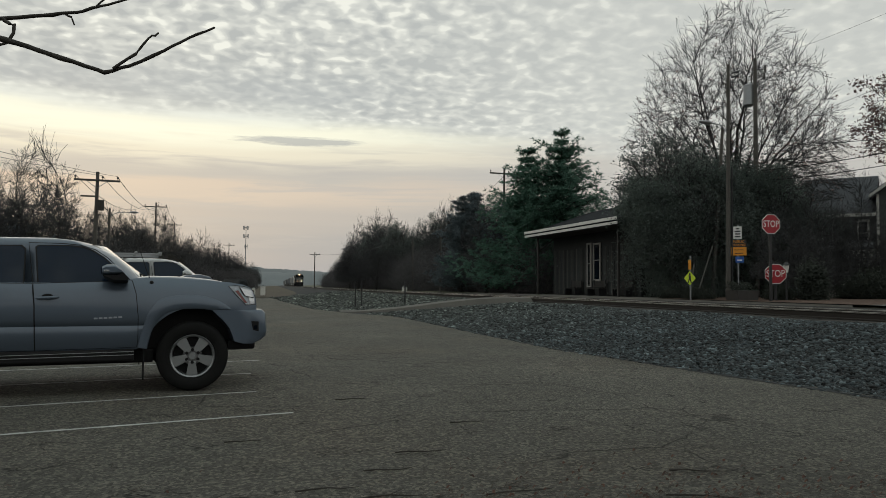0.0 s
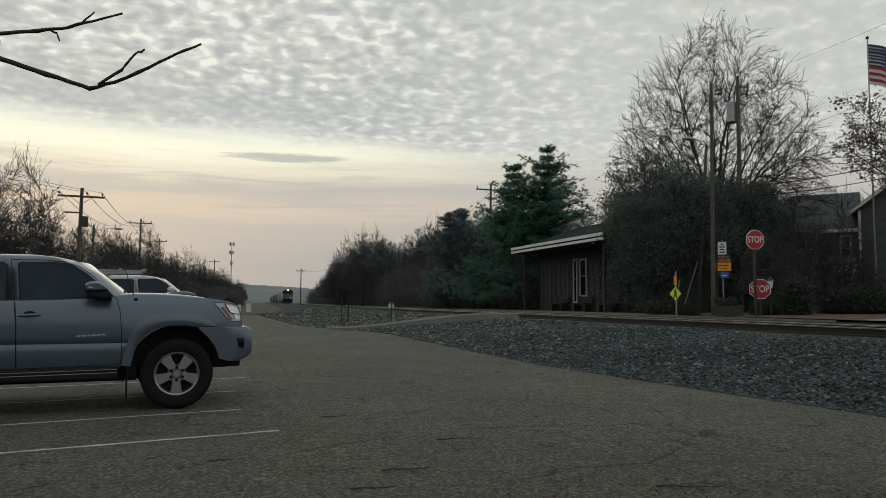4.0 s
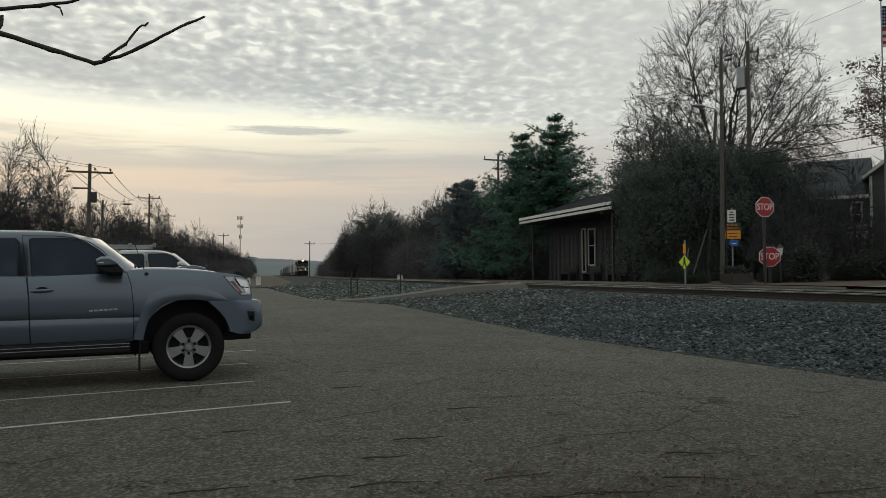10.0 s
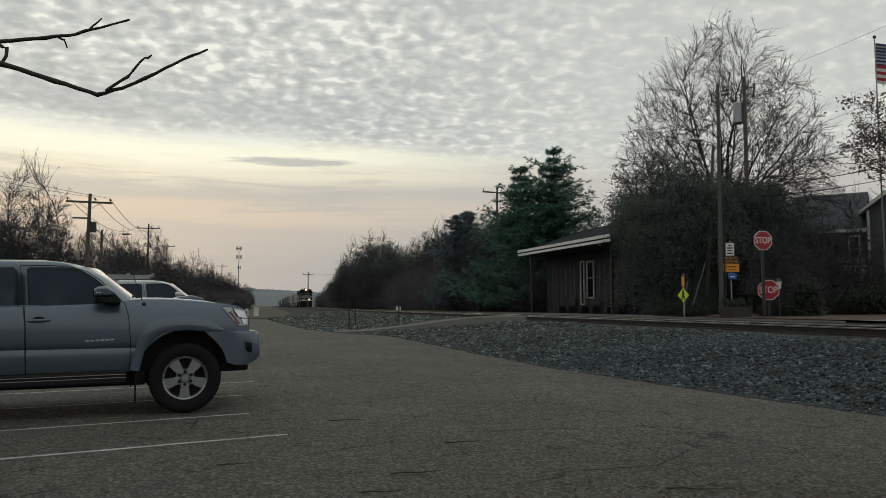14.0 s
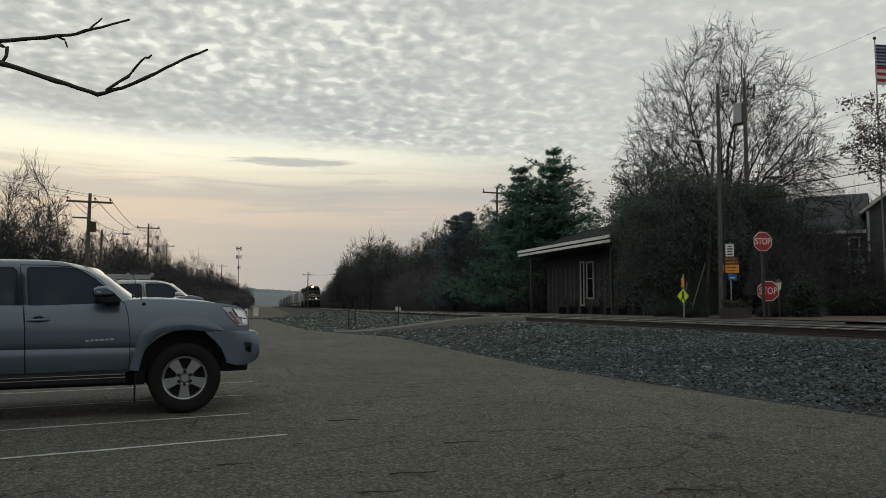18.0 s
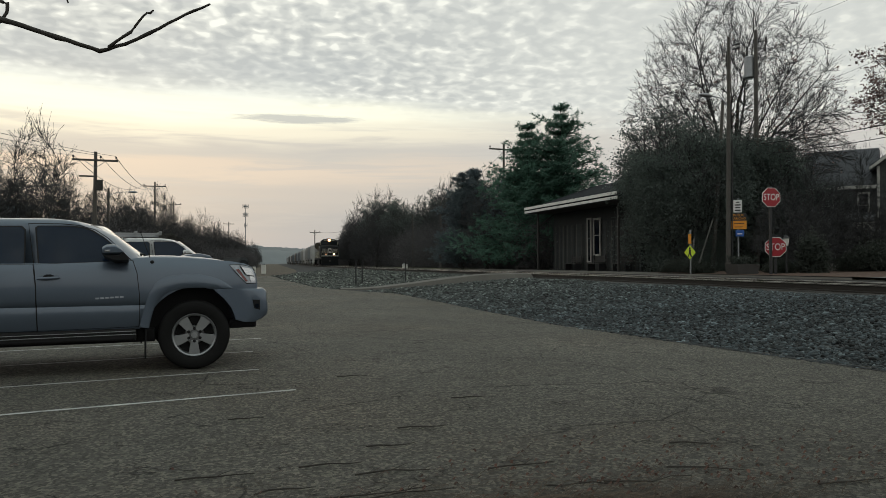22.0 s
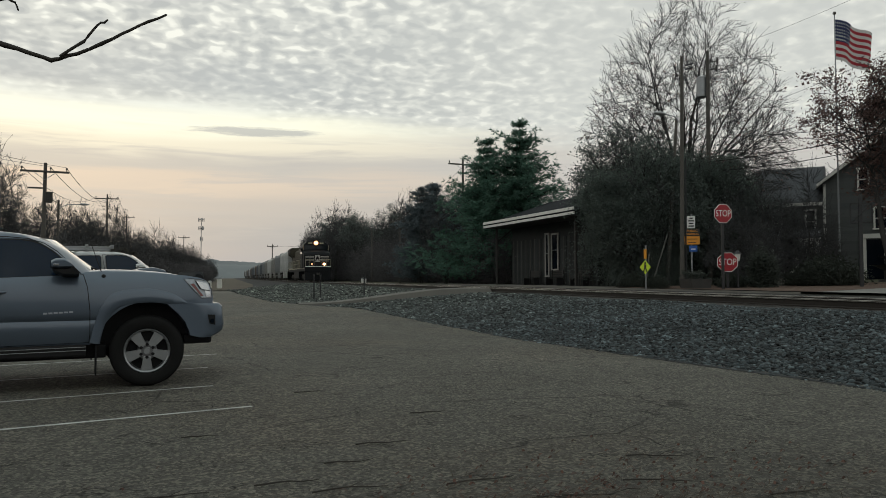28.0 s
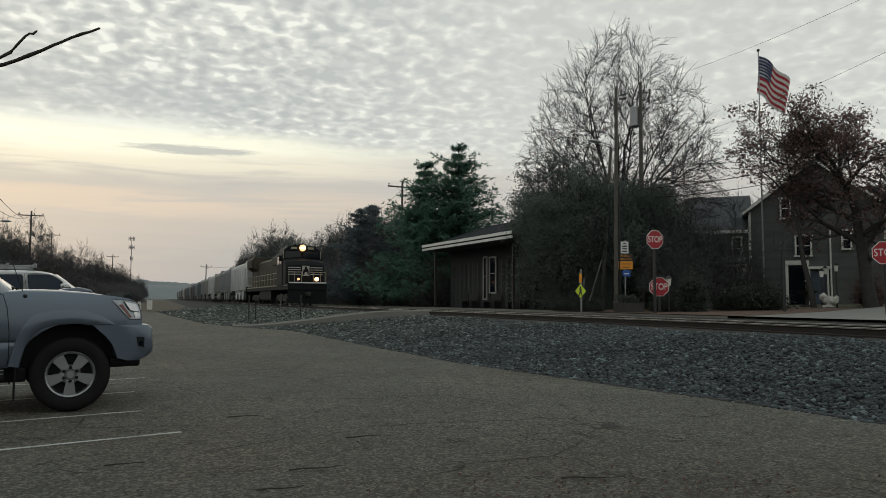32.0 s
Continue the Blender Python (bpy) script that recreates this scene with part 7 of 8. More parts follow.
for dx in (-0.12, 0.14):
    bm = B()
    tube(bm, (dx - 0.1, 0.36, 10.9), (dx - 0.1, 0.36, 11.2), 0.045, 0.03, 8)
    part("bushing", bm, M["dark_wood"], can)
for z, dx in ((11.6, 0.55), (11.2, 0.5)):
    bm = B()
    tube(bm, (0.1, -0.05, z), (dx, -0.05, z + 0.05), 0.03, 0.03, 6)
    tube(bm, (dx, -0.05, z - 0.1), (dx, -0.05, z + 0.25), 0.05, 0.05, 8)
    part("cutout", bm, M["dark_wood"], p2)

p1.location, p1.scale = (19.14, 28.30, FAR_Z), (0.9, 0.9, 0.9)

pl = utility_pole(-11.07, 49.64, 0, 8.15, 0.6, 2.66, 4, r=0.145)
bm = B()
tube(bm, (0.3, -0.25, 5.7), (0.3, -0.25, 6.35), 0.2, 0.2, 14)
part("transformer", bm, M["bogie"], pl, "dark grey transformer can")
bm = B()
box(bm, -0.5, 0, 6.6, 0.9, 0.08, 0.1, 0.01)
part("lower_arm", bm, M["wood_pole"], pl)
utility_pole(-14.62, 97.04, 0, 11.3, 0.0, 2.66, 4)
utility_pole(-17.91, 140.17, 0, 12.4, 0.0, 2.6, 4)
utility_pole(-10.92, 184.21, 0, 11.2, 0.0, 2.6, 4)
utility_pole(-12.4, 13.82, 0, 8.4, 0.0, 2.6, 4)
lampl = utility_pole(-14.37, 69.74, 0, 7.8, 0.0, label="wooden pole with a street lamp on a long arm")
cobra_lamp(lampl, 7.4, 1.7, 0)
utility_pole(19.63, 62.01, FAR_Z, 11.1, 0.4, 2.9, 6)
utility_pole(15.09, 81.24, FAR_Z, 6.0, 0.0, label="pale slender pole at the edge of the woods", r=0.09)
utility_pole(15.85, 70.41, FAR_Z, 6.5, 0.0, 2.2, 6, r=0.11, label="wooden pole at the edge of the woods")
utility_pole(8.07, 155.61, 0.2, 7.9, 0.0, 2.2, 6)


def cable(a, b, sag, r=0.012, label="black overhead cable between poles"):
    a, b = Vector(a), Vector(b)
    n = 18
    pts = [a.lerp(b, k / n) - Vector((0, 0, sag * 4 * (k / n) * (1 - k / n))) for k in range(n + 1)]
    v, f = [], []
    sweep(v, f, pts, [r] * (n + 1), 4)
    ob = new("overhead_cable", mesh_of("overhead_cable", v, f, M["wire"]))
    tagged(ob, label, "cable", "overhead cables")


for dx, z0, z1, z2 in ((-1.22, 7.86, 11.0, 5.2), (0.3, 7.9, 11.05, 5.0), (1.18, 7.88, 11.0, 5.1)):
    cable((-10.99 + dx, 49.5, z0), (-14.62 + dx, 96.98, z1), 1.3, 0.018)
    cable((-10.99 + dx, 49.5, z0), (-12.4 + dx, 13.76, z2), 0.25, 0.012)
    cable((-14.62 + dx, 96.98, z1), (-17.91 + dx, 140.11, 12.0), 1.0, 0.02)
cable((-11.0, 49.58, 5.6), (-14.37, 69.68, 6.0), 0.5, 0.02)
cable((23.42, 32.08, 12.5), (22.21, 16.58, 11.6), 0.25, 0.006)
cable((23.42, 32.08, 8.9), (22.24, 16.58, 9.5), 0.25, 0.006)
cable((23.37, 32.09, 8.2), (34.44, 17.8, 8.2), 0.3, 0.014)
cable((23.37, 32.09, 7.0), (27.95, 21.15, 7.7), 0.3, 0.022)
cable((23.37, 32.09, 6.5), (27.95, 21.15, 7.2), 0.35, 0.018)
cable((19.14, 28.24, 6.6), (23.37, 32.09, 7.2), 0.05, 0.014)
cable((19.63, 61.95, 10.9), (15.85, 70.35, 6.9), 0.3, 0.014)
cable((15.85, 70.35, 6.9), (8.07, 155.55, 7.6), 1.0, 0.025)

# ---- flag ----


def flag_cloth(name, canton):
    m = bpy.data.materials.new(name)
    m.use_nodes = True
    tr = m.node_tree
    b = tr.nodes["Principled BSDF"]
    co = tr.nodes.new("ShaderNodeTexCoord").outputs["Object"]
    sep = tr.nodes.new("ShaderNodeSeparateXYZ")
    tr.links.new(co, sep.inputs[0])
    band = math_node(tr, "FRACT", math_node(tr, "MULTIPLY", math_node(tr, "ADD", sep.outputs[2], 0.0), 13 / 1.98 / 2))
    red = math_node(tr, "LESS_THAN", band, 0.5)
    weave = noise_tex(tr, co, 40, 3, 0.6)
    col = mix(tr, red, (0.62, 0.60, 0.58), (0.36, 0.025, 0.04))
    if canton:
        dots = nd(tr, "ShaderNodeTexVoronoi", Scale=6.2, Randomness=0.15)
        tr.links.new(co, dots.inputs["Vector"])
        star = math_node(tr, "LESS_THAN", dots.outputs["Distance"], 0.30)
        blue = mix(tr, star, (0.02, 0.03, 0.10), (0.5, 0.5, 0.5))
        col = mix(tr, math_node(tr, "GREATER_THAN", sep.outputs[2], -1.98 * 7 / 13), col, blue)
    col = mix(tr, math_node(tr, "MULTIPLY", weave, 0.3), col, (0.2, 0.18, 0.18), "MULTIPLY")
    tr.links.new(col, b.inputs["Base Color"])
    b.inputs["Roughness"].default_value = 0.85
    return m


FLAG_PANELS = []
PANEL_W, N_PANEL = 0.0875, 24


def flag():
    th = thing("flagpole", "grey metal flagpole with a striped flag stirring in the wind", "flagpole", pose(28.2, 28.75, FAR_Z + 0.25))
    bm = B()
    tube(bm, (0, 0, -0.1), (0, 0, 13.1), 0.05, 0.028, 14)
    part("pole", bm, M["grey_metal"], th)
    bm = B()
    bmesh.ops.create_uvsphere(bm, u_segments=12, v_segments=8, radius=0.08, matrix=Matrix.Translation((0, 0, 13.16)))
    part("finial", bm, M["wood_pole"], th, "dark ball finial", smooth=True)
    mats = [flag_cloth("flag_cloth", False), flag_cloth("flag_canton_cloth", True)]
    for i in range(N_PANEL):
        bm = B()
        n = 3
        rows = []
        for k in range(n + 1):
            x = (PANEL_W + 0.012) * k / n
            rows.append([bm.verts.new((x, 0.004, 0)), bm.verts.new((x, 0.004, -1.98)), bm.verts.new((x, -0.004, -1.98)), bm.verts.new((x, -0.004, 0))])
        for a, b in zip(rows, rows[1:]):
            for k in range(4):
                bm.faces.new((a[k], a[(k + 1) % 4], b[(k + 1) % 4], b[k]))
        bm.faces.new(rows[0])
        bm.faces.new(rows[-1][::-1])
        p = part("cloth_panel", bm, mats[1] if i < 10 else mats[0], th, "striped red and white flag cloth")
        FLAG_PANELS.append(p)


flag()


def flag_rows(i):
    """Panel i's poses: a ripple that runs along the cloth, and a droop that comes and goes."""
    rows = []
    for step in range(81):
        t = 0.4 * step
        droop = 16 + 32 * smooth((t - 28.4) / 2.4) + 5 * math.sin(2.3 * t)
        at = Vector((0.05, 0.0, 12.86))
        for k in range(i + 1):
            a = droop * min(1.0, 0.45 + 0.06 * k)
            ripple = (12 + 1.3 * k) * math.sin(3.1 * t - 0.38 * k)
            yaw = pose(0, 0, 0, 0, 0, -14 + 8 * math.sin(0.5 * t))
            sway = pose(0, 0, 0, 0, 0, ripple)
            if k == i:
                rows.append((t, Matrix.Translation(at) @ yaw @ pose(0, 0, 0, 0, a * 0.25, 0) @ sway))
            at = at + yaw @ pose(0, 0, 0, 0, a, 0) @ sway @ Vector((PANEL_W, 0, 0))
    return rows

# ---- house and yard ----
M.update({
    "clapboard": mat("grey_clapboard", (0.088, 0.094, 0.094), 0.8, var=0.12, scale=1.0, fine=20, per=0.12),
    # Clapboard tone meant as shade, set in the base colour; paler than the boards.
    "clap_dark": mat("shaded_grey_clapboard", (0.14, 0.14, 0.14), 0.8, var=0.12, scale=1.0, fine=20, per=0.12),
    "slate": mat("blue_grey_roof_shingle", (0.085, 0.09, 0.10), 0.9, var=0.25, scale=1.0, fine=12, bump=0.5, bump_scale=9),
    "door_blue": mat("blue_grey_door_paint", (0.05, 0.07, 0.10), 0.5, var=0.1),
    "statue": mat("white_cast_stone", (0.42, 0.41, 0.38), 0.85, var=0.25, scale=6, fine=40, bump=0.5),
    "wall_stone": mat("pale_retaining_block", (0.22, 0.21, 0.19), 0.9, var=0.25, scale=2, fine=20, per=0.25),
})
HM = pose(34.2, 33.7, FAR_Z + 0.38, 0, 0, -46)     # x to the right along the front, y away from the street


def framed_window(th, x, y, z, w, h, cross=True):
    bm = B()
    for dx in (-w / 2 - 0.05, w / 2 + 0.05):
        box(bm, x + dx, y - 0.04, z, 0.10, 0.08, h + 0.2, 0.006)
    box(bm, x, y - 0.04, z + h / 2 + 0.06, w + 0.3, 0.10, 0.12, 0.006)
    box(bm, x, y - 0.06, z - h / 2 - 0.05, w + 0.3, 0.14, 0.08, 0.006)
    win = part("window", bm, M["off_white"], th, "white-framed sash window")
    bm = B()
    box(bm, x, y - 0.012, z, w, 0.02, h)
    part("pane", bm, M["glass"], win)
    if cross:
        bm = B()
        box(bm, x, y - 0.03, z, w, 0.03, 0.05)
        part("sash_bar", bm, M["off_white"], win)


def clap_wall(th, x0, x1, y, z0, z1, cut=None, mm="clapboard", step=0.2):
    """Lapped boards, one by one, on the wall plane; cut(z) narrows them under a gable."""
    z = z0
    while z < z1 - 0.02:
        a, b = (x0, x1) if cut is None else cut(z)
        if b - a > 0.15:
            bm = B()
            slab(bm, [(y - 0.035, z), (y, z), (y, z + step), (y - 0.008, z + step)], a, b, "x")
            part("clapboard", bm, M[mm], th)
        z += step


def house():
    th = thing("two_storey_house", "two-storey grey clapboard house with white trim and a porch", "house", HM)
    # main gabled block
    x0, x1, d, eave, peak = -1.6, 5.6, 8.0, 5.6, 8.4
    mid = (x0 + x1) / 2
    bm = B()
    slab(bm, [(x0, -0.4), (x1, -0.4), (x1, eave), (mid, peak), (x0, eave)], 0.0, d, "y")
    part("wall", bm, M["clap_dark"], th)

    def cut(z):
        if z < eave:
            return x0, x1
        k = (z - eave) / (peak - eave)
        return x0 + (mid - x0) * k + 0.1, x1 - (x1 - mid) * k - 0.1
    clap_wall(th, x0, x1, -0.002, 0.0, peak - 0.1, cut)
    for s in (-1, 1):
        xe = x0 - 0.35 if s < 0 else x1 + 0.35
        bm = B()
        slab(bm, [(xe, eave - 0.28), (mid, peak), (mid, peak + 0.2), (xe, eave - 0.06)], -0.4, d + 0.4, "y")
        part("roof", bm, M["slate"], th)
        bm = B()
        slab(bm, [(xe, eave - 0.30), (mid, peak - 0.02), (mid, peak + 0.16), (xe, eave - 0.10)], -0.44, -0.405, "y")
        part("barge_board", bm, M["off_white"], th, "white barge board")
        bm = B()
        xx = x0 if s < 0 else x1
        box(bm, xx - s * 0.06, -0.05, eave / 2 - 0.1, 0.14, 0.06, eave + 0.1, 0.006)
        part("corner_board", bm, M["off_white"], th)
    framed_window(th, 1.35, -0.04, 3.45, 0.72, 1.10)
    framed_window(th, 3.6, -0.04, 3.75, 0.36, 1.0)
    framed_window(th, 0.45, -0.04, 5.7, 0.42, 1.1)
    bm = B()
    tube(bm, (2.75, -0.09, 0.2), (2.75, -0.09, 4.3), 0.05, 0.05, 8)
    part("downspout", bm, M["off_white"], th, "white downspout")
    # entrance with white surround
    bm = B()
    for x in (0.42, 1.48):
        box(bm, x, -0.12, 1.15, 0.20, 0.2, 2.5, 0.01)
    box(bm, 0.95, -0.12, 2.45, 1.35, 0.24, 0.26, 0.01)
    ent = part("entrance", bm, M["off_white"], th, "white pilastered entrance")
    bm = B()
    box(bm, 0.95, -0.06, 1.1, 0.86, 0.06, 2.3)
    part("entrance_door", bm, M["glass"], ent)
    bm = B()
    box(bm, 2.08, -0.05, 0.95, 0.85, 0.06, 2.0, 0.01)
    dr = part("side_door", bm, M["door_blue"], th, "blue-grey door under a small cornice")
    bm = B()
    box(bm, 2.12, -0.16, 2.14, 1.24, 0.30, 0.16, 0.01)
    for x in (1.62, 2.58):
        box(bm, x, -0.2, 1.0, 0.10, 0.10, 2.2, 0.008)
    part("door_cornice", bm, M["off_white"], dr)
    # left wing
    bm = B()
    box(bm, -3.4, 3.4, 2.2, 3.6, 6.0, 5.0)
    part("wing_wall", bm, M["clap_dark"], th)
    clap_wall(th, -5.2, -1.62, 0.398, 0.0, 4.6)
    bm = B()
    slab(bm, [(-0.05, 4.5), (3.0, 7.0), (6.9, 4.5), (6.9, 4.35), (3.0, 6.84), (-0.05, 4.34)], -5.55, -1.6, "x")
    part("wing_roof", bm, M["slate"], th)
    bm = B()
    box(bm, -3.58, -0.07, 4.42, 3.96, 0.05, 0.2, 0.006)
    part("wing_fascia", bm, M["off_white"], th)
    framed_window(th, -2.3, 0.36, 3.4, 0.42, 1.3)
    framed_window(th, -4.1, 0.36, 3.4, 0.42, 1.3)
    # porch
    bm = B()
    slab(bm, [(0.35, 3.0), (-2.3, 2.45), (-2.3, 2.32), (0.35, 2.7)], -6.6, -1.7, "x")
    part("porch_roof", bm, M["slate"], th)
    bm = B()
    box(bm, -4.15, -2.2, 2.24, 5.0, 0.12, 0.24, 0.01)
    part("porch_beam", bm, M["off_white"], th)
    for k in range(16):
        bm = B()
        box(bm, -6.5 + k * 0.31, -2.2, 2.02, 0.10, 0.05, 0.18)
        part("lattice_slat", bm, M["off_white"], th)
    bm = B()
    box(bm, -4.15, -2.2, 1.92, 4.9, 0.05, 0.05)
    part("lattice_rail", bm, M["off_white"], th)
    for x in (-6.5, -5.3, -4.1, -2.9, -1.8):
        bm = B()
        box(bm, x, -2.2, 1.0, 0.2, 0.2, 2.1, 0.015)
        part("porch_column", bm, M["off_white"], th, "white square porch column")
    bm = B()
    box(bm, -4.15, -0.9, -0.05, 5.0, 2.8, 0.3, 0.02)
    part("porch_floor", bm, M["path"], th)
    for x in (-5.9, -4.7, -3.5, -2.3):
        bm = B()
        box(bm, x, 0.345, 1.15, 0.55, 0.08, 1.5, 0.01)
        w = part("porch_window", bm, M["off_white"], th)
        bm = B()
        box(bm, x, 0.295, 1.15, 0.42, 0.02, 1.35)
        part("pane", bm, M["glass"], w)
    bm = B()
    box(bm, 2.6, 4.0, 8.6, 0.7, 0.7, 2.0, 0.02)
    part("chimney", bm, M["brick_edge"], th, "brick chimney")
    return th


house()


def neighbour():
    th = thing("side_cottage", "low grey cottage behind the oak", "house", pose(38.5, 31.0, FAR_Z + 0.42, 0, 0, -50))
    bm = B()
    slab(bm, [(-4, -0.4), (4, -0.4), (4, 4.2), (0, 6.8), (-4, 4.2)], 0, 7, "y")
    part("wall", bm, M["clapboard"], th)
    for s in (-1, 1):
        bm = B()
        slab(bm, [(s * 4.4, 3.95), (0, 6.8), (0, 7.0), (s * 4.4, 4.15)], -0.4, 7.4, "y")
        part("roof", bm, M["slate"], th)
    framed_window(th, -2.4, -0.005, 3.0, 0.6, 1.1)
    framed_window(th, 1.2, -0.005, 1.4, 0.9, 1.2)


neighbour()


def retaining_wall():
    th = thing("garden_wall", "low pale stone block wall in front of the house", "wall")
    rnd = random.Random(8)
    for row in range(2):
        for k in range(9):
            bm = B()
            box(bm, 0, 0, 0, 0.44, 0.24, 0.15, 0.012)
            ob = part("block", bm, M["wall_stone"], th)
            ob.matrix_basis = pose(22.3 + k * 0.40 + row * 0.15, 27.1 - k * 0.15 - row * 0.06, FAR_Z + 0.22 + row * 0.155, 0, 0, -20 + rnd.uniform(-2, 2))


retaining_wall()


def bird_statue():
    bm = B()
    def blob(x, z, rx, rz, ry):
        bmesh.ops.create_icosphere(bm, subdivisions=3, radius=1, matrix=Matrix.Translation((x, 0, z)) @ Matrix.Diagonal((rx, ry, rz, 1)))
    blob(0.08, 0.52, 0.42, 0.27, 0.26)
    blob(-0.30, 0.74, 0.2, 0.24, 0.17)
    blob(0.42, 0.62, 0.14, 0.2, 0.1)
    blob(-0.05, 0.14, 0.34, 0.10, 0.28)
    box(bm, 0.0, 0, 0.28, 0.3, 0.26, 0.3)
    for v in bm.verts:
        v.co += Vector((noise.noise(v.co * 7), noise.noise(v.co * 7 + Vector((9, 0, 0))), noise.noise(v.co * 7 + Vector((0, 9, 0))))) * 0.07
    solid("garden_statue", bm, M["statue"], "pale weathered stone garden statue on a low base", "statue", pose(28.56, 25.25, FAR_Z + 0.22, 0, 0, -45) @ Matrix.Scale(0.75, 4), smooth=True)


bird_statue()


def lantern(x, y, h, ground):
    th = thing("garden_lantern", "black post lantern with pale glass", "lantern", pose(x, y, ground), "garden lanterns")
    bm = B()
    tube(bm, (0, 0, -0.05), (0, 0, h), 0.04, 0.03, 8)
    part("post", bm, M["black_metal"], th)
    bm = B()
    tube(bm, (0, 0, h), (0, 0, h + 0.28), 0.07, 0.11, 6)
    part("lamp_glass", bm, M["off_white"], th, "pale lantern glass")
    bm = B()
    tube(bm, (0, 0, h + 0.28), (0, 0, h + 0.42), 0.15, 0.02, 6)
    part("cap", bm, M["black_metal"], th)


lantern(28.76, 25.79, 1.45, FAR_Z + 0.25)
lantern(29.9, 26.6, 1.6, FAR_Z + 0.28)
lantern(30.5, 26.5, 1.75, FAR_Z + 0.28)
lantern(19.4, 24.9, 1.1, FAR_Z + 0.08)


def frame_sign():
    th = thing("frame_sign", "dark open square sign frame on a tall post", "sign", pose(23.25, 22.67, FAR_Z + 0.12, 0, 0, -36))
    bm = B()
    box(bm, 0, 0, 1.75, 0.13, 0.13, 3.6, 0.012)
    part("post", bm, M["black_metal"], th)
    bm = B()
    for dx in (-0.34, 0.38):
        box(bm, dx, -0.08, 2.86, 0.05, 0.04, 0.75, 0.004)
    for z in (2.5, 3.22):
        box(bm, 0.02, -0.08, z, 0.77, 0.04, 0.05, 0.004)
    tube(bm, (-0.3, -0.09, 2.52), (0.36, -0.09, 3.2), 0.025, 0.025, 6)
    part("sign_frame", bm, M["black_metal"], th)


frame_sign()
berry = shrub("red_berry_bush", "small bush with sparse red leaves beside the oak", 71, 0.9, 0.9, 1.7, "brown_leaf", 0.05, 60, 8)
berry.matrix_basis = pose(31.6, 25.6, FAR_Z + 0.3)


def fountain():
    bm = B()
    tube(bm, (0, 0, 0), (0, 0, 0.12), 0.36, 0.30, 18)
    tube(bm, (0, 0, 0.1), (0, 0, 0.62), 0.10, 0.12, 12)
    tube(bm, (0, 0, 0.60), (0, 0, 0.82), 0.18, 0.62, 20)
    tube(bm, (0, 0, 0.8), (0, 0, 1.15), 0.07, 0.06, 10)
    tube(bm, (0, 0, 1.12), (0, 0, 1.26), 0.1, 0.34, 18)
    solid("garden_fountain", bm, M["dark_wood"], "dark two-tier garden fountain bowl", "fountain", pose(30.2, 28.0, FAR_Z + 0.28), smooth=True)


fountain()

# ---- distance ----


def hills():
    # the haze of distance is put into the hills' base colour
    m = mat("hazy_blue_grey_woodland", (0.165, 0.182, 0.19), 0.95, var=0.2, scale=0.004, fine=0.03)
    for name, y, base, top, seed in (("near_hill", 1120, -6, 42, 1), ("far_hill", 1890, -10, 96, 2)):
        v, f = [], []
        n = 700
        for k in range(n + 1):
            x = -2600 + 5200 * k / n
            h = top * (0.62 + 0.45 * noise.noise(Vector((x * 0.0022, seed * 3.1, 0)))) * (0.55 + 0.45 * math.exp(-((x - 60) / 420) ** 2))
            h += 5 * noise.noise(Vector((x * 0.03, seed, 1))) + 3 * noise.noise(Vector((x * 0.11, seed, 4)))
            v += [(x, y, base), (x, y + 60, h * 0.7), (x, y + 200, h)]
        for k in range(n):
            for r in range(2):
                o = k * 3 + r
                f.append((o, o + 3, o + 4, o + 1))
        tagged(new(name, mesh_of(name, v, f, m, True)), "low wooded hills, blue-grey in the distance", "hill", kind="structure")


hills()


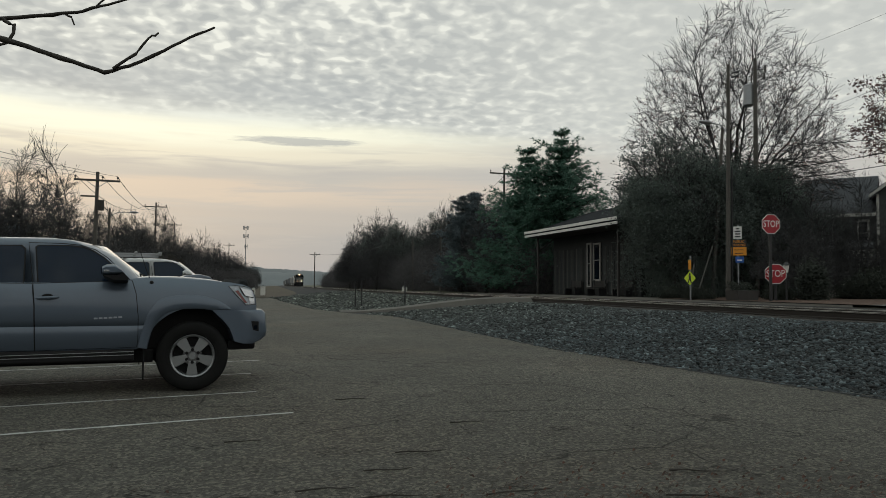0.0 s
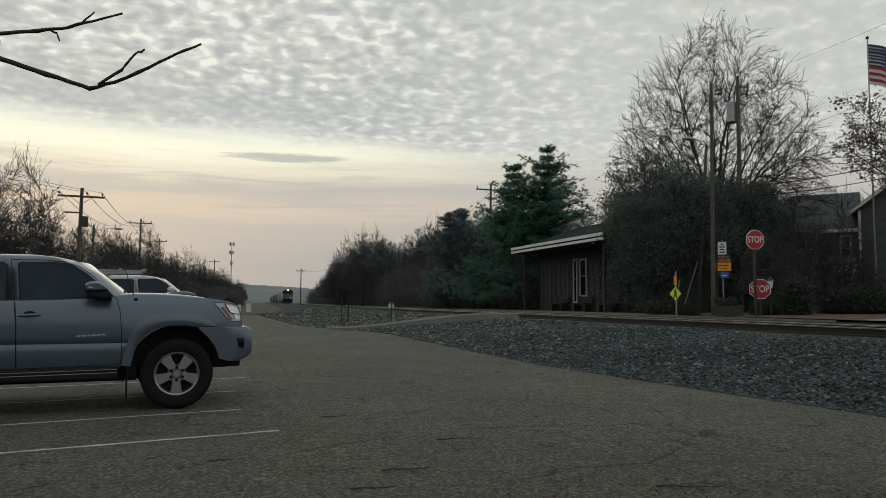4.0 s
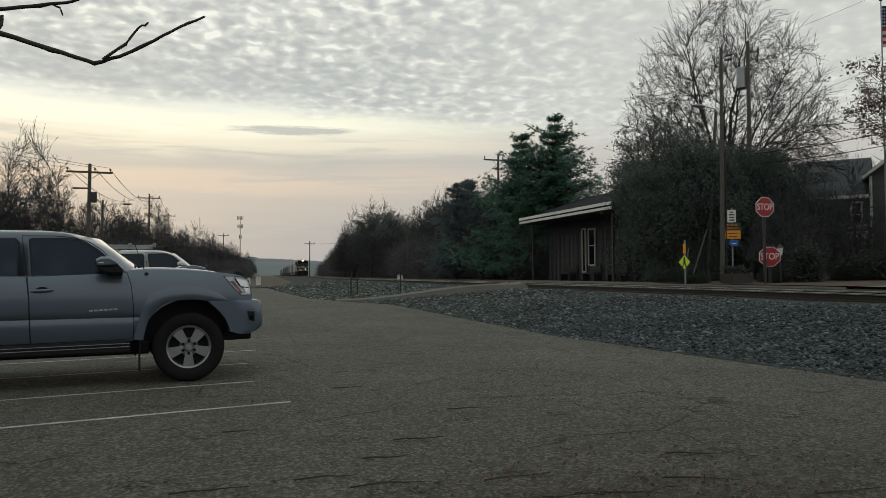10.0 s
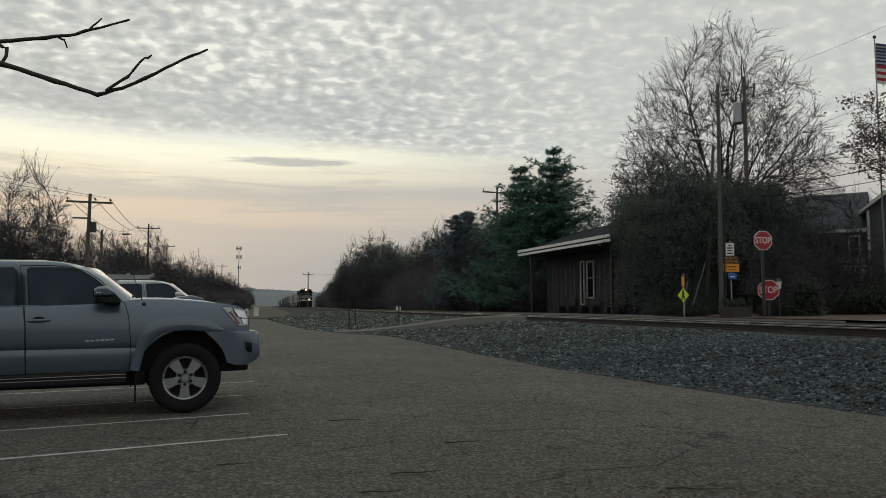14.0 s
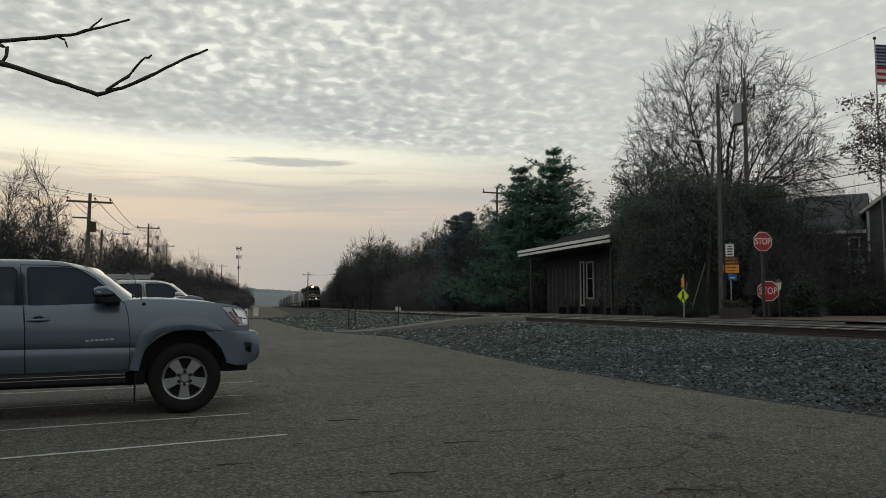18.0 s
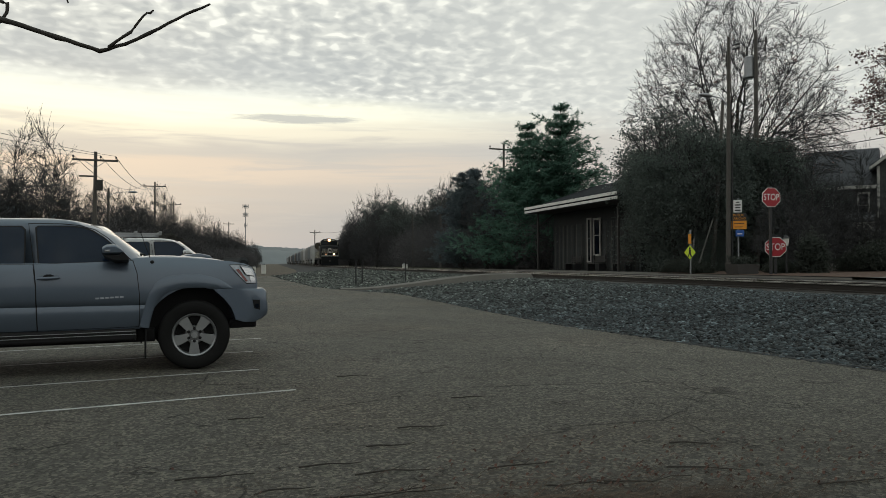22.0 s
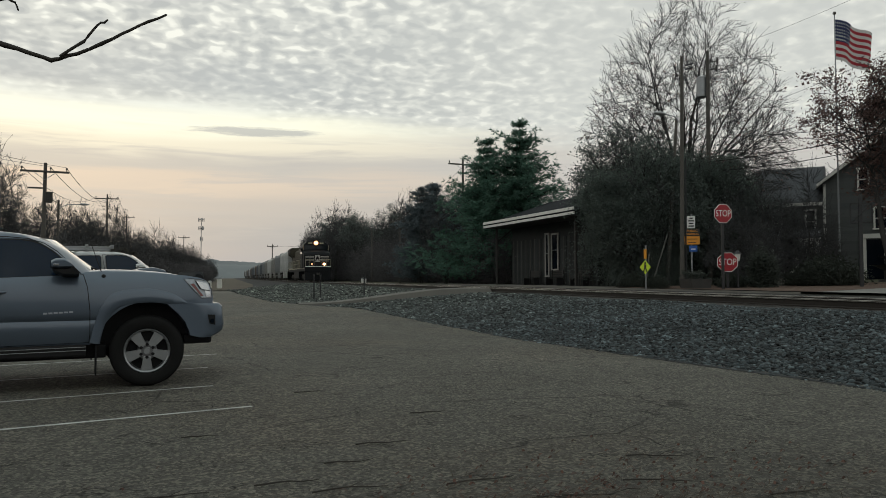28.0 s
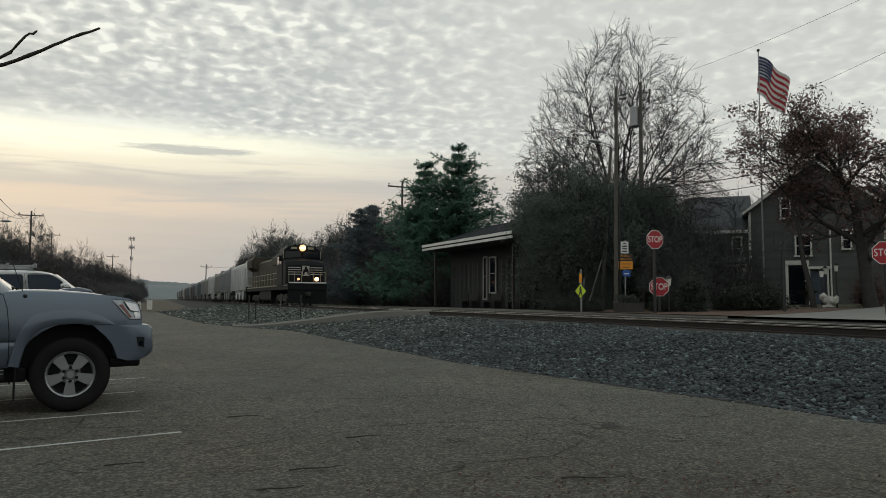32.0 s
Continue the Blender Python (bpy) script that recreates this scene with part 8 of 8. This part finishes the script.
def mast():
    th = thing("radio_mast", "slender grey antenna mast far beyond the trees", "mast", pose(-13.97, 366.06, 0))
    bm = B()
    tube(bm, (0, 0, -0.2), (0, 0, 29.5), 0.28, 0.14, 10)
    part("pole", bm, M["grey_metal"], th)
    for z, w, n in ((28.6, 1.25, 6), (24.6, 1.1, 6), (19.5, 0.7, 3)):
        ring = B()
        box(ring, 0, 0, z, w * 1.6, w * 1.6, 0.22)
        pl = part("platform", ring, M["grey_metal"], th)
        for k in range(n):
            a = 6.283 * k / n
            bm = B()
            box(bm, math.cos(a) * w, math.sin(a) * w, z, 0.3, 0.3, 1.8)
            part("antenna", bm, M["grey_metal"], pl)


mast()


def relay_box(x, y, w, h, z):
    th = thing("relay_cabinet", "pale metal railway relay cabinet beside the track", "cabinet", pose(x, y, z), "relay cabinets")
    bm = B()
    box(bm, 0, 0, h / 2, w, w * 0.8, h, 0.03)
    part("body", bm, M["off_white"], th)
    bm = B()
    box(bm, 0, -w * 0.41, h * 0.5, w * 0.8, 0.03, h * 0.85, 0.01)
    part("door", bm, M["off_white"], th)
    bm = B()
    slab(bm, [(-w * 0.56, h), (w * 0.56, h), (0, h + 0.14)], -w * 0.45, w * 0.45, "y")
    part("roof", bm, M["grey_metal"], th)


relay_box(-1.18, 78.86, 0.5, 0.95, 0.02)
relay_box(-2.16, 79.91, 0.35, 0.75, 0.02)
relay_box(13.09, 74.98, 0.5, 0.4, FAR_Z)


def backdrop_behind():
    """Unseen wall added behind the camera to close the car park and dim reflections."""
    v, f = [], []
    n = 90
    for k in range(n + 1):
        a = radians(125 + 200 * k / n)
        r = 75
        h = 9 + 2.5 * noise.noise(Vector((k * 0.35, 0, 0)))
        v += [(math.sin(a) * r, math.cos(a) * r, -0.2), (math.sin(a) * (r + 1), math.cos(a) * (r + 1), h)]
    for k in range(n):
        f.append((2 * k, 2 * k + 1, 2 * k + 3, 2 * k + 2))
    tagged(new("backdrop", mesh_of("backdrop", v, f, M["scrub"])), "unseen dark tree-line wall added behind to dim reflections", "backdrop", kind="structure")


backdrop_behind()
litter("bank_weeds", "dry weeds at the top of the ballast", M["straw"], 900, lambda r: (lambda y: (cx(y) - 1.9 + r.gauss(0, 0.25), y))(r.uniform(6, 36)), 0.10, 0.004, 9)

motions()
